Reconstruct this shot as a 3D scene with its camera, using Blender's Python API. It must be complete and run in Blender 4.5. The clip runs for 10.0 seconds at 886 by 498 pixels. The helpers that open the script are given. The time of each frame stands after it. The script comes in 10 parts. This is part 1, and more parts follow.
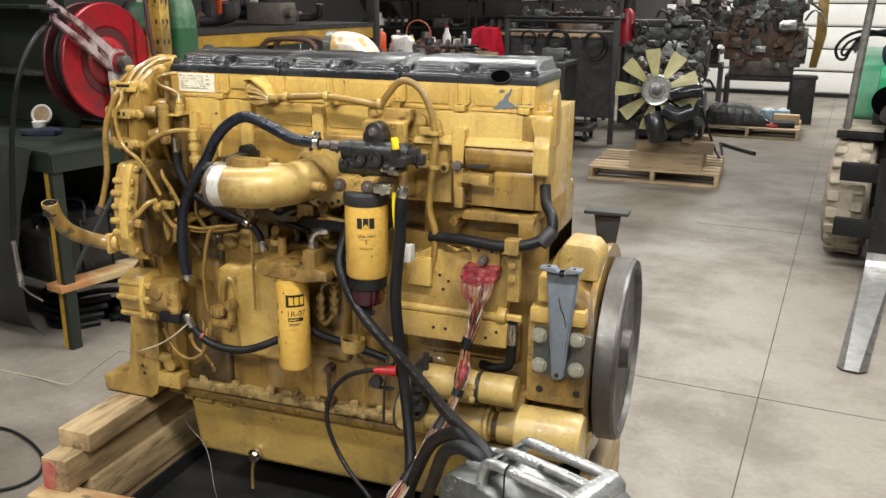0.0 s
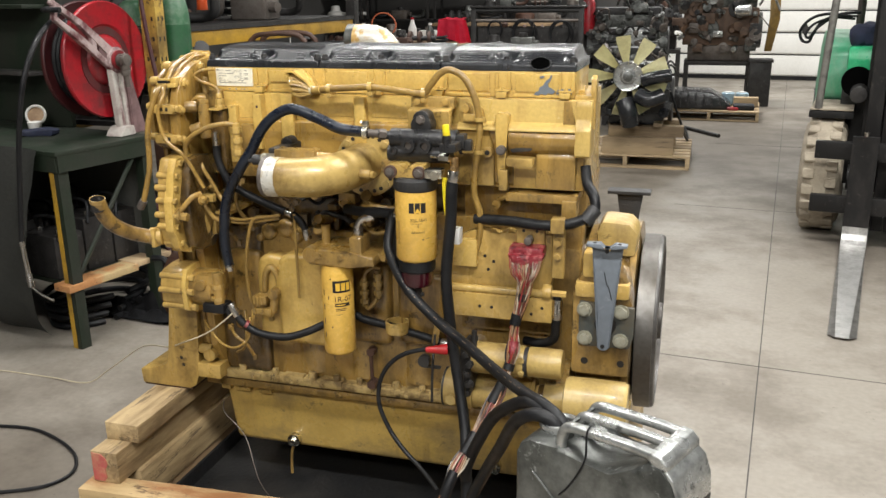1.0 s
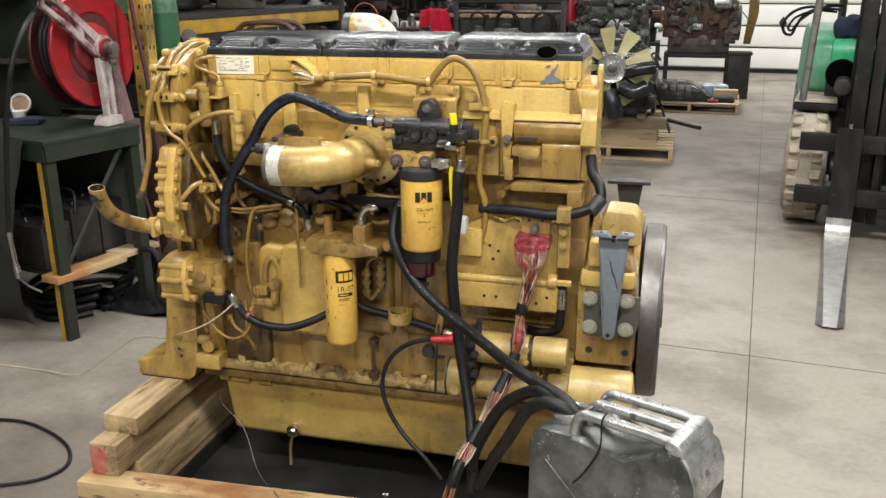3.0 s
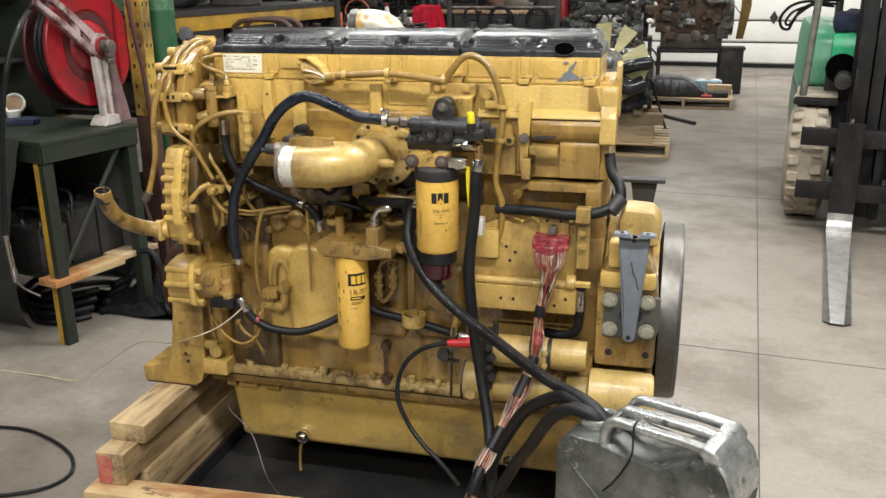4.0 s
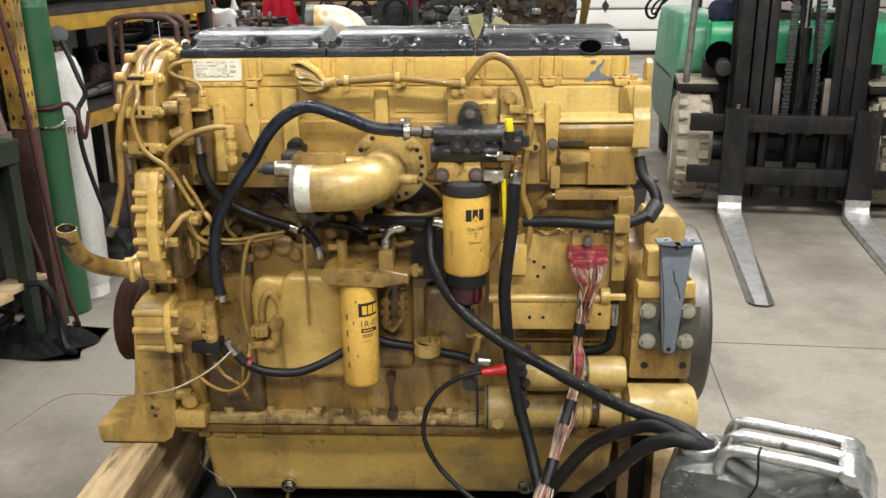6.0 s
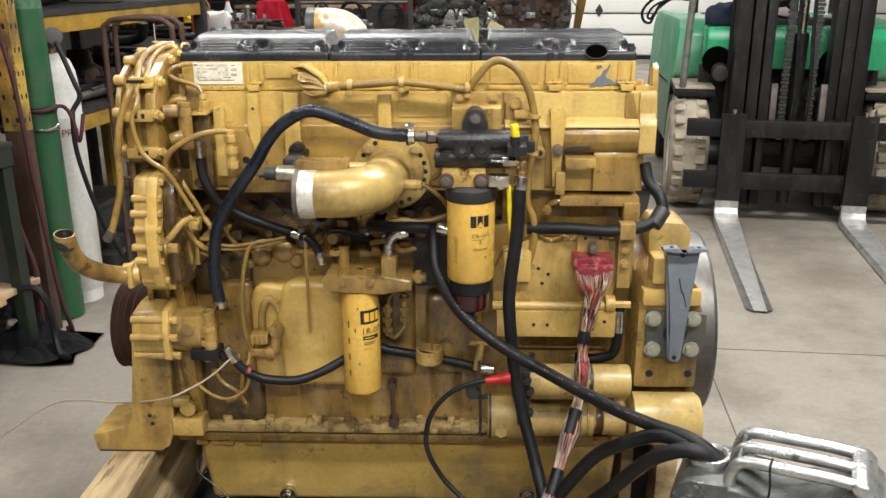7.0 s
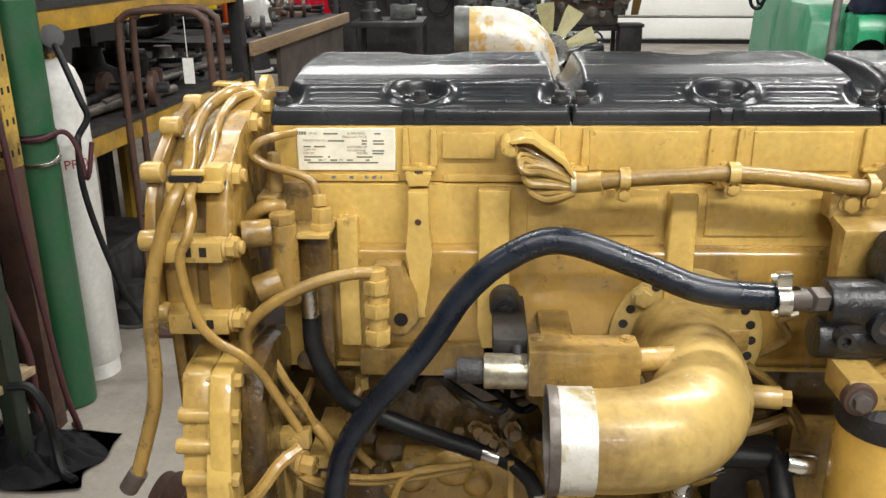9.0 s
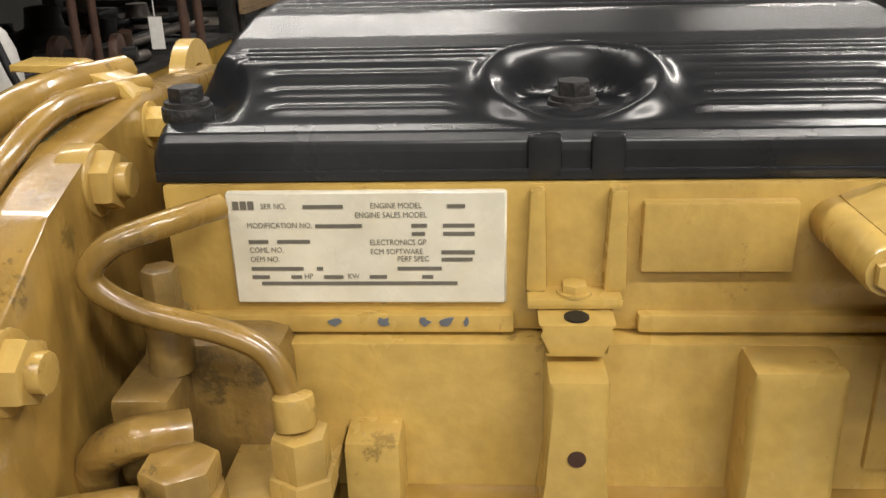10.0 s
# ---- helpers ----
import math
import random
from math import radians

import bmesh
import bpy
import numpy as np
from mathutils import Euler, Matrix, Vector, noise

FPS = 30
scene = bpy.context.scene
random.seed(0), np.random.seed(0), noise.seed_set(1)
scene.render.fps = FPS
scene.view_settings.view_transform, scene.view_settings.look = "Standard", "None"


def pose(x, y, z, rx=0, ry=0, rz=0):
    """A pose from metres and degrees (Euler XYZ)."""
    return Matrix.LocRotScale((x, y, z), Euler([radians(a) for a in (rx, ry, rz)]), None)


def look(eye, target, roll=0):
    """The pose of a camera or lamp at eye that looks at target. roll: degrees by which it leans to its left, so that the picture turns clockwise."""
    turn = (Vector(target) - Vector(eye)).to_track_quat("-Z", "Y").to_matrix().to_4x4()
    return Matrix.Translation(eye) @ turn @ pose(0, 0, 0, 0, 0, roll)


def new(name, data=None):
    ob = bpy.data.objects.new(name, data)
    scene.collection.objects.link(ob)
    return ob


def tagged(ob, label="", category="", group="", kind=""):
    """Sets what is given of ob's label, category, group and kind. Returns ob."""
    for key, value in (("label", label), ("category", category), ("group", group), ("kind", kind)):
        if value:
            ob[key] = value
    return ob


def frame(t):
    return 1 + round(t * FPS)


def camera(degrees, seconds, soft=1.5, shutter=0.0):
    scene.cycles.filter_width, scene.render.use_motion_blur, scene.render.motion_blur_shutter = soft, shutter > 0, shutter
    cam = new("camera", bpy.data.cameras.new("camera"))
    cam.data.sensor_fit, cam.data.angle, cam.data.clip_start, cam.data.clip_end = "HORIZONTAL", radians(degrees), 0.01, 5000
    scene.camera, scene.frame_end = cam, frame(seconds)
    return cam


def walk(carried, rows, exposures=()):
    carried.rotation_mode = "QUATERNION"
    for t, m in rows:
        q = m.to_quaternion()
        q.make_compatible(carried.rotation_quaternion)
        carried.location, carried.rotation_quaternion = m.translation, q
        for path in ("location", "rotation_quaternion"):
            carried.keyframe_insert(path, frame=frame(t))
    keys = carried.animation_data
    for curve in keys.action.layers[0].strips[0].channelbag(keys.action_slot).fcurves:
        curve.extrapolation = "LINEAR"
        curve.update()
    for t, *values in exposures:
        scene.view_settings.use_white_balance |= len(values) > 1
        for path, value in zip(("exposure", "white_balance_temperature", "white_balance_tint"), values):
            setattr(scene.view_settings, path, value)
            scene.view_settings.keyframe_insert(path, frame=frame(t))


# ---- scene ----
cam = camera(54.2, 10.0)
PATH = [
    (0, (1.661, -2.212, 1.67), (1.007, -0.405, 1.112), 0.4),
    (0.5, (1.496, -2.377, 1.669), (0.93, -0.539, 1.12), -0.4),
    (1, (1.45, -2.388, 1.671), (0.9, -0.553, 1.096), -0.7),
    (1.5, (1.42, -2.384, 1.667), (0.878, -0.552, 1.075), -0.9),
    (2, (1.403, -2.404, 1.669), (0.866, -0.571, 1.078), -1.1),
    (2.5, (1.388, -2.407, 1.666), (0.872, -0.567, 1.077), -0.5),
    (4, (1.284, -2.37, 1.661), (0.814, -0.521, 1.06), -0.5),
    (4.5, (1.186, -2.261, 1.661), (0.749, -0.405, 1.058), 0.3),
    (5, (1.006, -2.206, 1.661), (0.757, -0.317, 1.055), -0.2),
    (5.5, (0.798, -2.21, 1.67), (0.685, -0.314, 1.044), -1.2),
    (7, (0.715, -2.181, 1.669), (0.654, -0.279, 1.052), -0.3),
    (7.5, (0.677, -2.058, 1.661), (0.602, -0.17, 1.007), -0.9),
    (8, (0.593, -1.733, 1.674), (0.397, 0.153, 1.04), -0.5),
    (8.5, (0.38, -1.341, 1.656), (0.26, 0.532, 0.967), 0.2),
    (9, (0.261, -1.073, 1.661), (0.168, 0.812, 1.001), -0.5),
    (9.5, (0.203, -0.705, 1.653), (0.094, 1.174, 0.976), -0.5),
    (10, (0.145, -0.378, 1.566), (0.032, 1.474, 0.82), -1.5),
]
walk(cam, [(t, look(eye, target, roll)) for t, eye, target, roll in PATH], [(0, 0.03, 6350, 10), (8.0, 0.03, 6350, 10), (8.5, -0.1, 6350, 10), (9.0, -0.06, 6350, 10), (9.5, -0.18, 6450, 10), (10.0, -0.58, 6750, 12)])

# ---- light ----
world = bpy.data.worlds.new("world")
scene.world = world
world.use_nodes = True
world.node_tree.nodes["Background"].inputs[0].default_value = (0.8, 0.85, 1.0, 1)
world.node_tree.nodes["Background"].inputs[1].default_value = 0.008
scene.view_settings.exposure = 0.0


def strip_lamp(x, y, z, watts, length=2.4, turn=0.0):
    d = bpy.data.lights.new("strip_light", "AREA")
    d.shape, d.size, d.size_y, d.energy, d.color = "RECTANGLE", length, 0.28, watts, (1.0, 0.98, 0.93)
    ob = new("strip_light", d)
    ob.matrix_world = pose(x, y, z, 0, 0, turn)
    return ob


LAMPS = [(-1.0, -2.0, 90), (2.3, -2.0, 225), (1.0, -5.0, 240), (-1.2, 1.6, 105), (2.7, 1.6, 235), (-1.0, 6.0, 135), (2.9, 6.0, 40), (0.6, 11.2, 300), (4.6, 11.2, 240)]
for lx, ly, lw in LAMPS:
    strip_lamp(lx, ly, 4.25, lw)


# ---- materials ----
def mat(name, col, rough=0.5, metal=0.0, dirt=None, amount=0.4, scale=6.0, streak=1.0, bump=0.15, fine=60.0, spec=0.5, coat=0.0, speck=None, speck_amount=0.0, wear=0.0, wear_col=(0.3, 0.3, 0.3), vary=0.0, rough_var=0.15, lo=0.42, hi=0.72, grain=None, speck_lo=0.6, drip=0.0, drip_col=(0.1, 0.055, 0.014)):
    m = bpy.data.materials.new(name)
    m.use_nodes = True
    nt = m.node_tree
    n, l = nt.nodes, nt.links
    p = n["Principled BSDF"]
    p.inputs["Metallic"].default_value = metal
    p.inputs["Specular IOR Level"].default_value = spec
    p.inputs["Coat Weight"].default_value = coat
    tc = n.new("ShaderNodeTexCoord")
    geo = n.new("ShaderNodeNewGeometry")
    mp = n.new("ShaderNodeMapping")
    mp.inputs["Scale"].default_value = grain or (1, 1, 1 / streak)
    l.new(geo.outputs["Position"], mp.inputs["Vector"])
    big = n.new("ShaderNodeTexNoise")
    big.inputs["Scale"].default_value, big.inputs["Detail"].default_value, big.inputs["Roughness"].default_value = scale, 6, 0.65
    l.new(mp.outputs[0], big.inputs["Vector"])
    small = n.new("ShaderNodeTexNoise")
    small.inputs["Scale"].default_value, small.inputs["Detail"].default_value = fine, 4
    l.new(mp.outputs[0] if grain else geo.outputs["Position"], small.inputs["Vector"])
    ramp = n.new("ShaderNodeMapRange")
    ramp.inputs["From Min"].default_value, ramp.inputs["From Max"].default_value = lo, hi
    ramp.inputs["To Max"].default_value = amount
    l.new(big.outputs["Fac"], ramp.inputs["Value"])
    mix = n.new("ShaderNodeMix")
    mix.data_type = "RGBA"
    mix.inputs["A"].default_value = (*col, 1)
    mix.inputs["B"].default_value = (*(dirt or tuple(c * 0.45 for c in col)), 1)
    l.new(ramp.outputs[0], mix.inputs["Factor"])
    out = mix.outputs["Result"]
    # fine grain on the colour
    g = n.new("ShaderNodeMix")
    g.data_type, g.blend_type = "RGBA", "MULTIPLY"
    g.inputs["Factor"].default_value = 0.35
    gr = n.new("ShaderNodeMapRange")
    gr.inputs["From Min"].default_value, gr.inputs["From Max"].default_value = 0.3, 0.7
    gr.inputs["To Min"].default_value, gr.inputs["To Max"].default_value = 0.72, 1.15
    l.new(small.outputs["Fac"], gr.inputs["Value"])
    l.new(out, g.inputs["A"])
    l.new(gr.outputs[0], g.inputs["B"])
    out = g.outputs["Result"]
    if speck:
        vn = n.new("ShaderNodeTexNoise")
        vn.inputs["Scale"].default_value, vn.inputs["Detail"].default_value = 23, 8
        vn.inputs["Roughness"].default_value = 0.75
        l.new(mp.outputs[0] if grain else geo.outputs["Position"], vn.inputs["Vector"])
        vr = n.new("ShaderNodeMapRange")
        vr.inputs["From Min"].default_value, vr.inputs["From Max"].default_value = speck_lo, speck_lo + 0.04
        vr.inputs["To Max"].default_value = speck_amount
        l.new(vn.outputs["Fac"], vr.inputs["Value"])
        sm = n.new("ShaderNodeMix")
        sm.data_type = "RGBA"
        sm.inputs["B"].default_value = (*speck, 1)
        l.new(vr.outputs[0], sm.inputs["Factor"])
        l.new(out, sm.inputs["A"])
        out = sm.outputs["Result"]
    if drip > 0:
        # thin runs of oil down the face, gathered in patches
        dm = n.new("ShaderNodeMapping")
        dm.inputs["Scale"].default_value = (19, 19, 1.5)
        l.new(geo.outputs["Position"], dm.inputs["Vector"])
        dn = n.new("ShaderNodeTexNoise")
        dn.inputs["Scale"].default_value, dn.inputs["Detail"].default_value, dn.inputs["Roughness"].default_value = 1.0, 5, 0.6
        l.new(dm.outputs[0], dn.inputs["Vector"])
        dr = n.new("ShaderNodeMapRange")
        dr.inputs["From Min"].default_value, dr.inputs["From Max"].default_value = 0.52, 0.70
        l.new(dn.outputs["Fac"], dr.inputs["Value"])
        pn = n.new("ShaderNodeTexNoise")
        pn.inputs["Scale"].default_value, pn.inputs["Detail"].default_value = 3.4, 3
        l.new(geo.outputs["Position"], pn.inputs["Vector"])
        pm = n.new("ShaderNodeMapRange")
        pm.inputs["From Min"].default_value, pm.inputs["From Max"].default_value = 0.42, 0.62
        pm.inputs["To Max"].default_value = drip
        l.new(pn.outputs["Fac"], pm.inputs["Value"])
        dx = n.new("ShaderNodeMath")
        dx.operation = "MULTIPLY"
        l.new(dr.outputs[0], dx.inputs[0])
        l.new(pm.outputs[0], dx.inputs[1])
        dmix = n.new("ShaderNodeMix")
        dmix.data_type = "RGBA"
        dmix.inputs["B"].default_value = (*drip_col, 1)
        l.new(dx.outputs[0], dmix.inputs["Factor"])
        l.new(out, dmix.inputs["A"])
        out = dmix.outputs["Result"]
    if wear > 0:
        pr = n.new("ShaderNodeMapRange")
        pr.inputs["From Min"].default_value, pr.inputs["From Max"].default_value = 0.53, 0.6
        pr.inputs["To Max"].default_value = wear
        l.new(geo.outputs["Pointiness"], pr.inputs["Value"])
        mm = n.new("ShaderNodeMath")
        mm.operation = "MULTIPLY"
        l.new(pr.outputs[0], mm.inputs[0])
        l.new(gr.outputs[0], mm.inputs[1])
        wm = n.new("ShaderNodeMix")
        wm.data_type = "RGBA"
        wm.inputs["B"].default_value = (*wear_col, 1)
        l.new(mm.outputs[0], wm.inputs["Factor"])
        l.new(out, wm.inputs["A"])
        out = wm.outputs["Result"]
    if vary > 0:
        oi = n.new("ShaderNodeObjectInfo")
        hv = n.new("ShaderNodeHueSaturation")
        vm = n.new("ShaderNodeMapRange")
        vm.inputs["To Min"].default_value, vm.inputs["To Max"].default_value = 1 - vary, 1 + vary
        l.new(oi.outputs["Random"], vm.inputs["Value"])
        l.new(vm.outputs[0], hv.inputs["Value"])
        l.new(out, hv.inputs["Color"])
        out = hv.outputs[0]
    l.new(out, p.inputs["Base Color"])
    rr = n.new("ShaderNodeMapRange")
    rr.inputs["From Min"].default_value, rr.inputs["From Max"].default_value = 0.3, 0.75
    rr.inputs["To Min"].default_value, rr.inputs["To Max"].default_value = max(0.03, rough - rough_var), min(1, rough + rough_var)
    l.new(big.outputs["Fac"], rr.inputs["Value"])
    l.new(rr.outputs[0], p.inputs["Roughness"])
    if bump > 0:
        b = n.new("ShaderNodeBump")
        b.inputs["Strength"].default_value, b.inputs["Distance"].default_value = bump, 0.004
        l.new(small.outputs["Fac"], b.inputs["Height"])
        l.new(b.outputs[0], p.inputs["Normal"])
    return m


YELLOW = mat("yellow_enamel", (0.47, 0.304, 0.083), 0.32, dirt=(0.13, 0.073, 0.016), amount=0.9, scale=6, streak=2.0, bump=0.2, fine=90, coat=0.4, speck=(0.06, 0.034, 0.011), speck_amount=0.6, speck_lo=0.59, wear=0.25, wear_col=(0.62, 0.44, 0.15), lo=0.47, hi=0.66, drip=0.4, drip_col=(0.06, 0.034, 0.011))
# oil-darkened casting paint, darkened further for weaker light low on the engine
YELLOW_CAST = mat("yellow_casting", (0.345, 0.207, 0.052), 0.33, dirt=(0.065, 0.035, 0.010), amount=0.95, scale=6.5, streak=2.8, bump=0.4, fine=110, coat=0.5, speck=(0.028, 0.017, 0.008), speck_amount=0.75, speck_lo=0.58, wear=0.25, wear_col=(0.55, 0.38, 0.13), lo=0.43, hi=0.62, drip=0.8, drip_col=(0.05, 0.029, 0.01))
# paler yellow, with the stronger light on the upper engine put in
YELLOW_TOP = mat("yellow_pale_enamel", (0.575, 0.382, 0.1), 0.31, dirt=(0.30, 0.165, 0.028), amount=0.75, scale=5.0, streak=1.6, bump=0.14, fine=110, coat=0.4, speck=(0.12, 0.068, 0.018), speck_amount=0.6, speck_lo=0.615, wear=0.2, wear_col=(0.72, 0.52, 0.19), lo=0.48, hi=0.68, drip=0.3, drip_col=(0.17, 0.095, 0.02))
AMBER = mat("stained_shaded_enamel", (0.365, 0.22, 0.052), 0.29, dirt=(0.12, 0.066, 0.015), amount=0.9, scale=6, streak=5.0, bump=0.14, fine=100, coat=0.5, speck=(0.04, 0.026, 0.01), speck_amount=0.55, speck_lo=0.59, wear=0.2, wear_col=(0.6, 0.42, 0.14), lo=0.44, hi=0.64, drip=0.85, drip_col=(0.05, 0.029, 0.01))
# oily brown, taken darker to paint in the shade of the recesses
OILY_SHADED = mat("oily_shaded_casting", (0.125, 0.073, 0.021), 0.3, dirt=(0.035, 0.021, 0.009), amount=1.0, scale=9, streak=1.6, bump=0.6, fine=110, coat=0.6, speck=(0.33, 0.21, 0.06), speck_amount=0.3, speck_lo=0.6, lo=0.42, hi=0.62)
DULL_YELLOW = mat("dull_rubbed_enamel", (0.44, 0.305, 0.095), 0.42, dirt=(0.20, 0.125, 0.038), amount=0.85, scale=9, streak=1.5, bump=0.22, fine=110, coat=0.12, speck=(0.07, 0.043, 0.018), speck_amount=0.65, speck_lo=0.6, wear=0.3, wear_col=(0.6, 0.46, 0.2), lo=0.45, hi=0.66, drip=0.45, drip_col=(0.08, 0.048, 0.016))
STREAKED = mat("streaked_enamel", (0.56, 0.39, 0.115), 0.36, dirt=(0.27, 0.15, 0.03), amount=0.8, scale=6, streak=3.0, bump=0.16, fine=110, coat=0.25, speck=(0.64, 0.53, 0.29), speck_amount=0.45, speck_lo=0.6, wear=0.2, wear_col=(0.72, 0.55, 0.24), lo=0.48, hi=0.64, drip=0.95, drip_col=(0.12, 0.066, 0.016))
PAN = mat("stained_pan_enamel", (0.55, 0.365, 0.098), 0.36, dirt=(0.215, 0.155, 0.072), amount=0.85, scale=4.5, streak=0.7, bump=0.14, fine=100, coat=0.2, speck=(0.11, 0.085, 0.05), speck_amount=0.6, speck_lo=0.6, wear=0.2, wear_col=(0.6, 0.45, 0.18), lo=0.46, hi=0.66, drip=0.55, drip_col=(0.12, 0.085, 0.042))
RAIL = mat("grimy_rail_enamel", (0.44, 0.315, 0.125), 0.42, dirt=(0.11, 0.066, 0.024), amount=0.9, scale=17, bump=0.45, fine=110, coat=0.25, speck=(0.03, 0.02, 0.011), speck_amount=0.85, speck_lo=0.58, lo=0.45, hi=0.6)
FILTER = mat("yellow_tin", (0.70, 0.43, 0.085), 0.3, dirt=(0.5, 0.28, 0.05), amount=0.6, scale=9, bump=0.02, fine=80, coat=0.3, lo=0.5, hi=0.66)
ELBOW = mat("brassy_yellow", (0.46, 0.32, 0.105), 0.4, dirt=(0.2, 0.125, 0.036), amount=0.95, scale=9, bump=0.25, fine=70, metal=0.1, coat=0.12, speck=(0.62, 0.54, 0.38), speck_amount=0.4, speck_lo=0.62, lo=0.45, hi=0.64)
COVER = mat("black_glossy_plastic", (0.012, 0.013, 0.015), 0.25, dirt=(0.046, 0.048, 0.052), amount=0.55, scale=6, bump=0, fine=120, rough_var=0.035)
BLACK = mat("black_cast", (0.022, 0.022, 0.023), 0.55, dirt=(0.05, 0.045, 0.04), amount=0.6, scale=14, bump=0.45, fine=220)
RUBBER = mat("black_rubber", (0.0065, 0.0068, 0.008), 0.5, dirt=(0.02, 0.0195, 0.0195), amount=0.7, scale=16, bump=0.2, fine=180, spec=0.28)
RUBBER_BLUE = mat("blue_black_rubber", (0.007, 0.0105, 0.019), 0.33, dirt=(0.024, 0.03, 0.04), amount=0.7, scale=18, bump=0.2, fine=180, spec=0.45)
RIM = mat("worn_rim_steel", (0.17, 0.163, 0.152), 0.46, metal=0.8, dirt=(0.08, 0.066, 0.053), amount=0.8, scale=6, bump=0.1)
HEAD_BLACK = mat("black_painted_casting", (0.016, 0.016, 0.017), 0.36, dirt=(0.03, 0.028, 0.026), amount=0.7, scale=16, bump=0.35, fine=160, spec=0.45)
GREASE = mat("greasy_dark_iron", (0.032, 0.03, 0.029), 0.5, dirt=(0.009, 0.008, 0.0075), amount=0.85, scale=9, bump=0.5, fine=70, speck=(0.13, 0.12, 0.11), speck_amount=0.5, spec=0.4)
IRON = mat("worn_iron", (0.16, 0.14, 0.125), 0.5, metal=0.5, dirt=(0.05, 0.035, 0.025), amount=0.8, scale=9, bump=0.4, fine=80)
STEEL = mat("polished_steel", (0.62, 0.6, 0.57), 0.25, metal=1.0, dirt=(0.35, 0.3, 0.26), amount=0.5, scale=10, bump=0.06, fine=90)
CHROME = mat("zinc_plated", (0.72, 0.7, 0.62), 0.25, metal=1.0, dirt=(0.45, 0.4, 0.3), amount=0.4, scale=30, bump=0.05)
WORN_BAND = mat("worn_silver_band", (0.62, 0.60, 0.54), 0.36, metal=0.3, dirt=(0.36, 0.28, 0.13), amount=1.0, scale=22, bump=0.15, speck=(0.8, 0.79, 0.74), speck_amount=0.6, lo=0.5, hi=0.62)
DULL_STEEL = mat("dull_machined_steel", (0.13, 0.125, 0.12), 0.48, metal=0.6, dirt=(0.05, 0.042, 0.035), amount=0.8, scale=5, bump=0.1, fine=90, lo=0.42, hi=0.62)
BRASS = mat("brass", (0.65, 0.43, 0.2), 0.3, metal=1.0, dirt=(0.3, 0.2, 0.1), amount=0.4, scale=30, bump=0.05)
GREY = mat("grey_paint", (0.15, 0.17, 0.195), 0.45, dirt=(0.1, 0.11, 0.125), amount=0.5, scale=10, bump=0.1, speck=(0.27, 0.28, 0.3), speck_amount=0.4)
RUST = mat("rusty_iron", (0.075, 0.036, 0.023), 0.62, dirt=(0.028, 0.016, 0.012), amount=0.7, scale=12, bump=0.4)
PLATE = mat("plate_foil", (0.84, 0.80, 0.66), 0.3, metal=0.0, dirt=(0.66, 0.55, 0.32), amount=0.45, scale=18, bump=0.03)
INK = mat("black_ink", (0.015, 0.013, 0.012), 0.5, bump=0)
PALE_INK = mat("yellow_print", (0.75, 0.45, 0.05), 0.4, bump=0)
YCAP = mat("yellow_cap", (0.85, 0.68, 0.02), 0.4, bump=0)
REDPLASTIC = mat("red_plastic", (0.5, 0.015, 0.018), 0.38, bump=0.03)
TAPE = mat("red_tape_wrap", (0.19, 0.018, 0.025), 0.35, dirt=(0.42, 0.15, 0.14), amount=0.75, scale=55, bump=0.6, fine=150, speck=(0.05, 0.012, 0.014), speck_amount=0.7, speck_lo=0.55, lo=0.5, hi=0.66)
STRAP = mat("yellowed_nylon", (0.6, 0.55, 0.38), 0.45, bump=0.05)
TAN = mat("tan_conduit", (0.30, 0.185, 0.045), 0.38, dirt=(0.12, 0.07, 0.02), amount=0.8, scale=14, bump=0.3, fine=150, coat=0.15)
WOOD = mat("pine_timber", (0.49, 0.36, 0.19), 0.68, dirt=(0.19, 0.125, 0.06), amount=0.95, scale=10, bump=0.5, fine=70, grain=(1, 0.14, 1), speck=(0.08, 0.055, 0.032), speck_amount=0.75, speck_lo=0.58, lo=0.45, hi=0.64)
WOOD_X = mat("pine_timber_across", (0.48, 0.34, 0.17), 0.68, dirt=(0.29, 0.125, 0.045), amount=0.95, scale=6, bump=0.5, fine=70, grain=(0.3, 1, 1), speck=(0.075, 0.042, 0.022), speck_amount=0.8, speck_lo=0.57, lo=0.46, hi=0.58)
WOOD_OLD = mat("old_timber", (0.33, 0.22, 0.12), 0.72, dirt=(0.11, 0.075, 0.045), amount=0.95, scale=8, bump=0.5, fine=60, grain=(0.6, 0.1, 1), speck=(0.06, 0.04, 0.025), speck_amount=0.6)
WOOD_PALE = mat("pallet_wood", (0.42, 0.31, 0.18), 0.78, dirt=(0.17, 0.12, 0.075), amount=0.9, scale=6, bump=0.4, fine=50, grain=(0.12, 1, 1), speck=(0.07, 0.05, 0.035), speck_amount=0.6, vary=0.2, lo=0.44, hi=0.64)
CONCRETE = mat("workshop_concrete", (0.26, 0.234, 0.198), 0.56, spec=0.35, dirt=(0.135, 0.114, 0.091), amount=0.65, scale=1.3, bump=0.2, fine=38, speck=(0.085, 0.072, 0.06), speck_amount=0.55, speck_lo=0.63, rough_var=0.2, lo=0.45, hi=0.62)
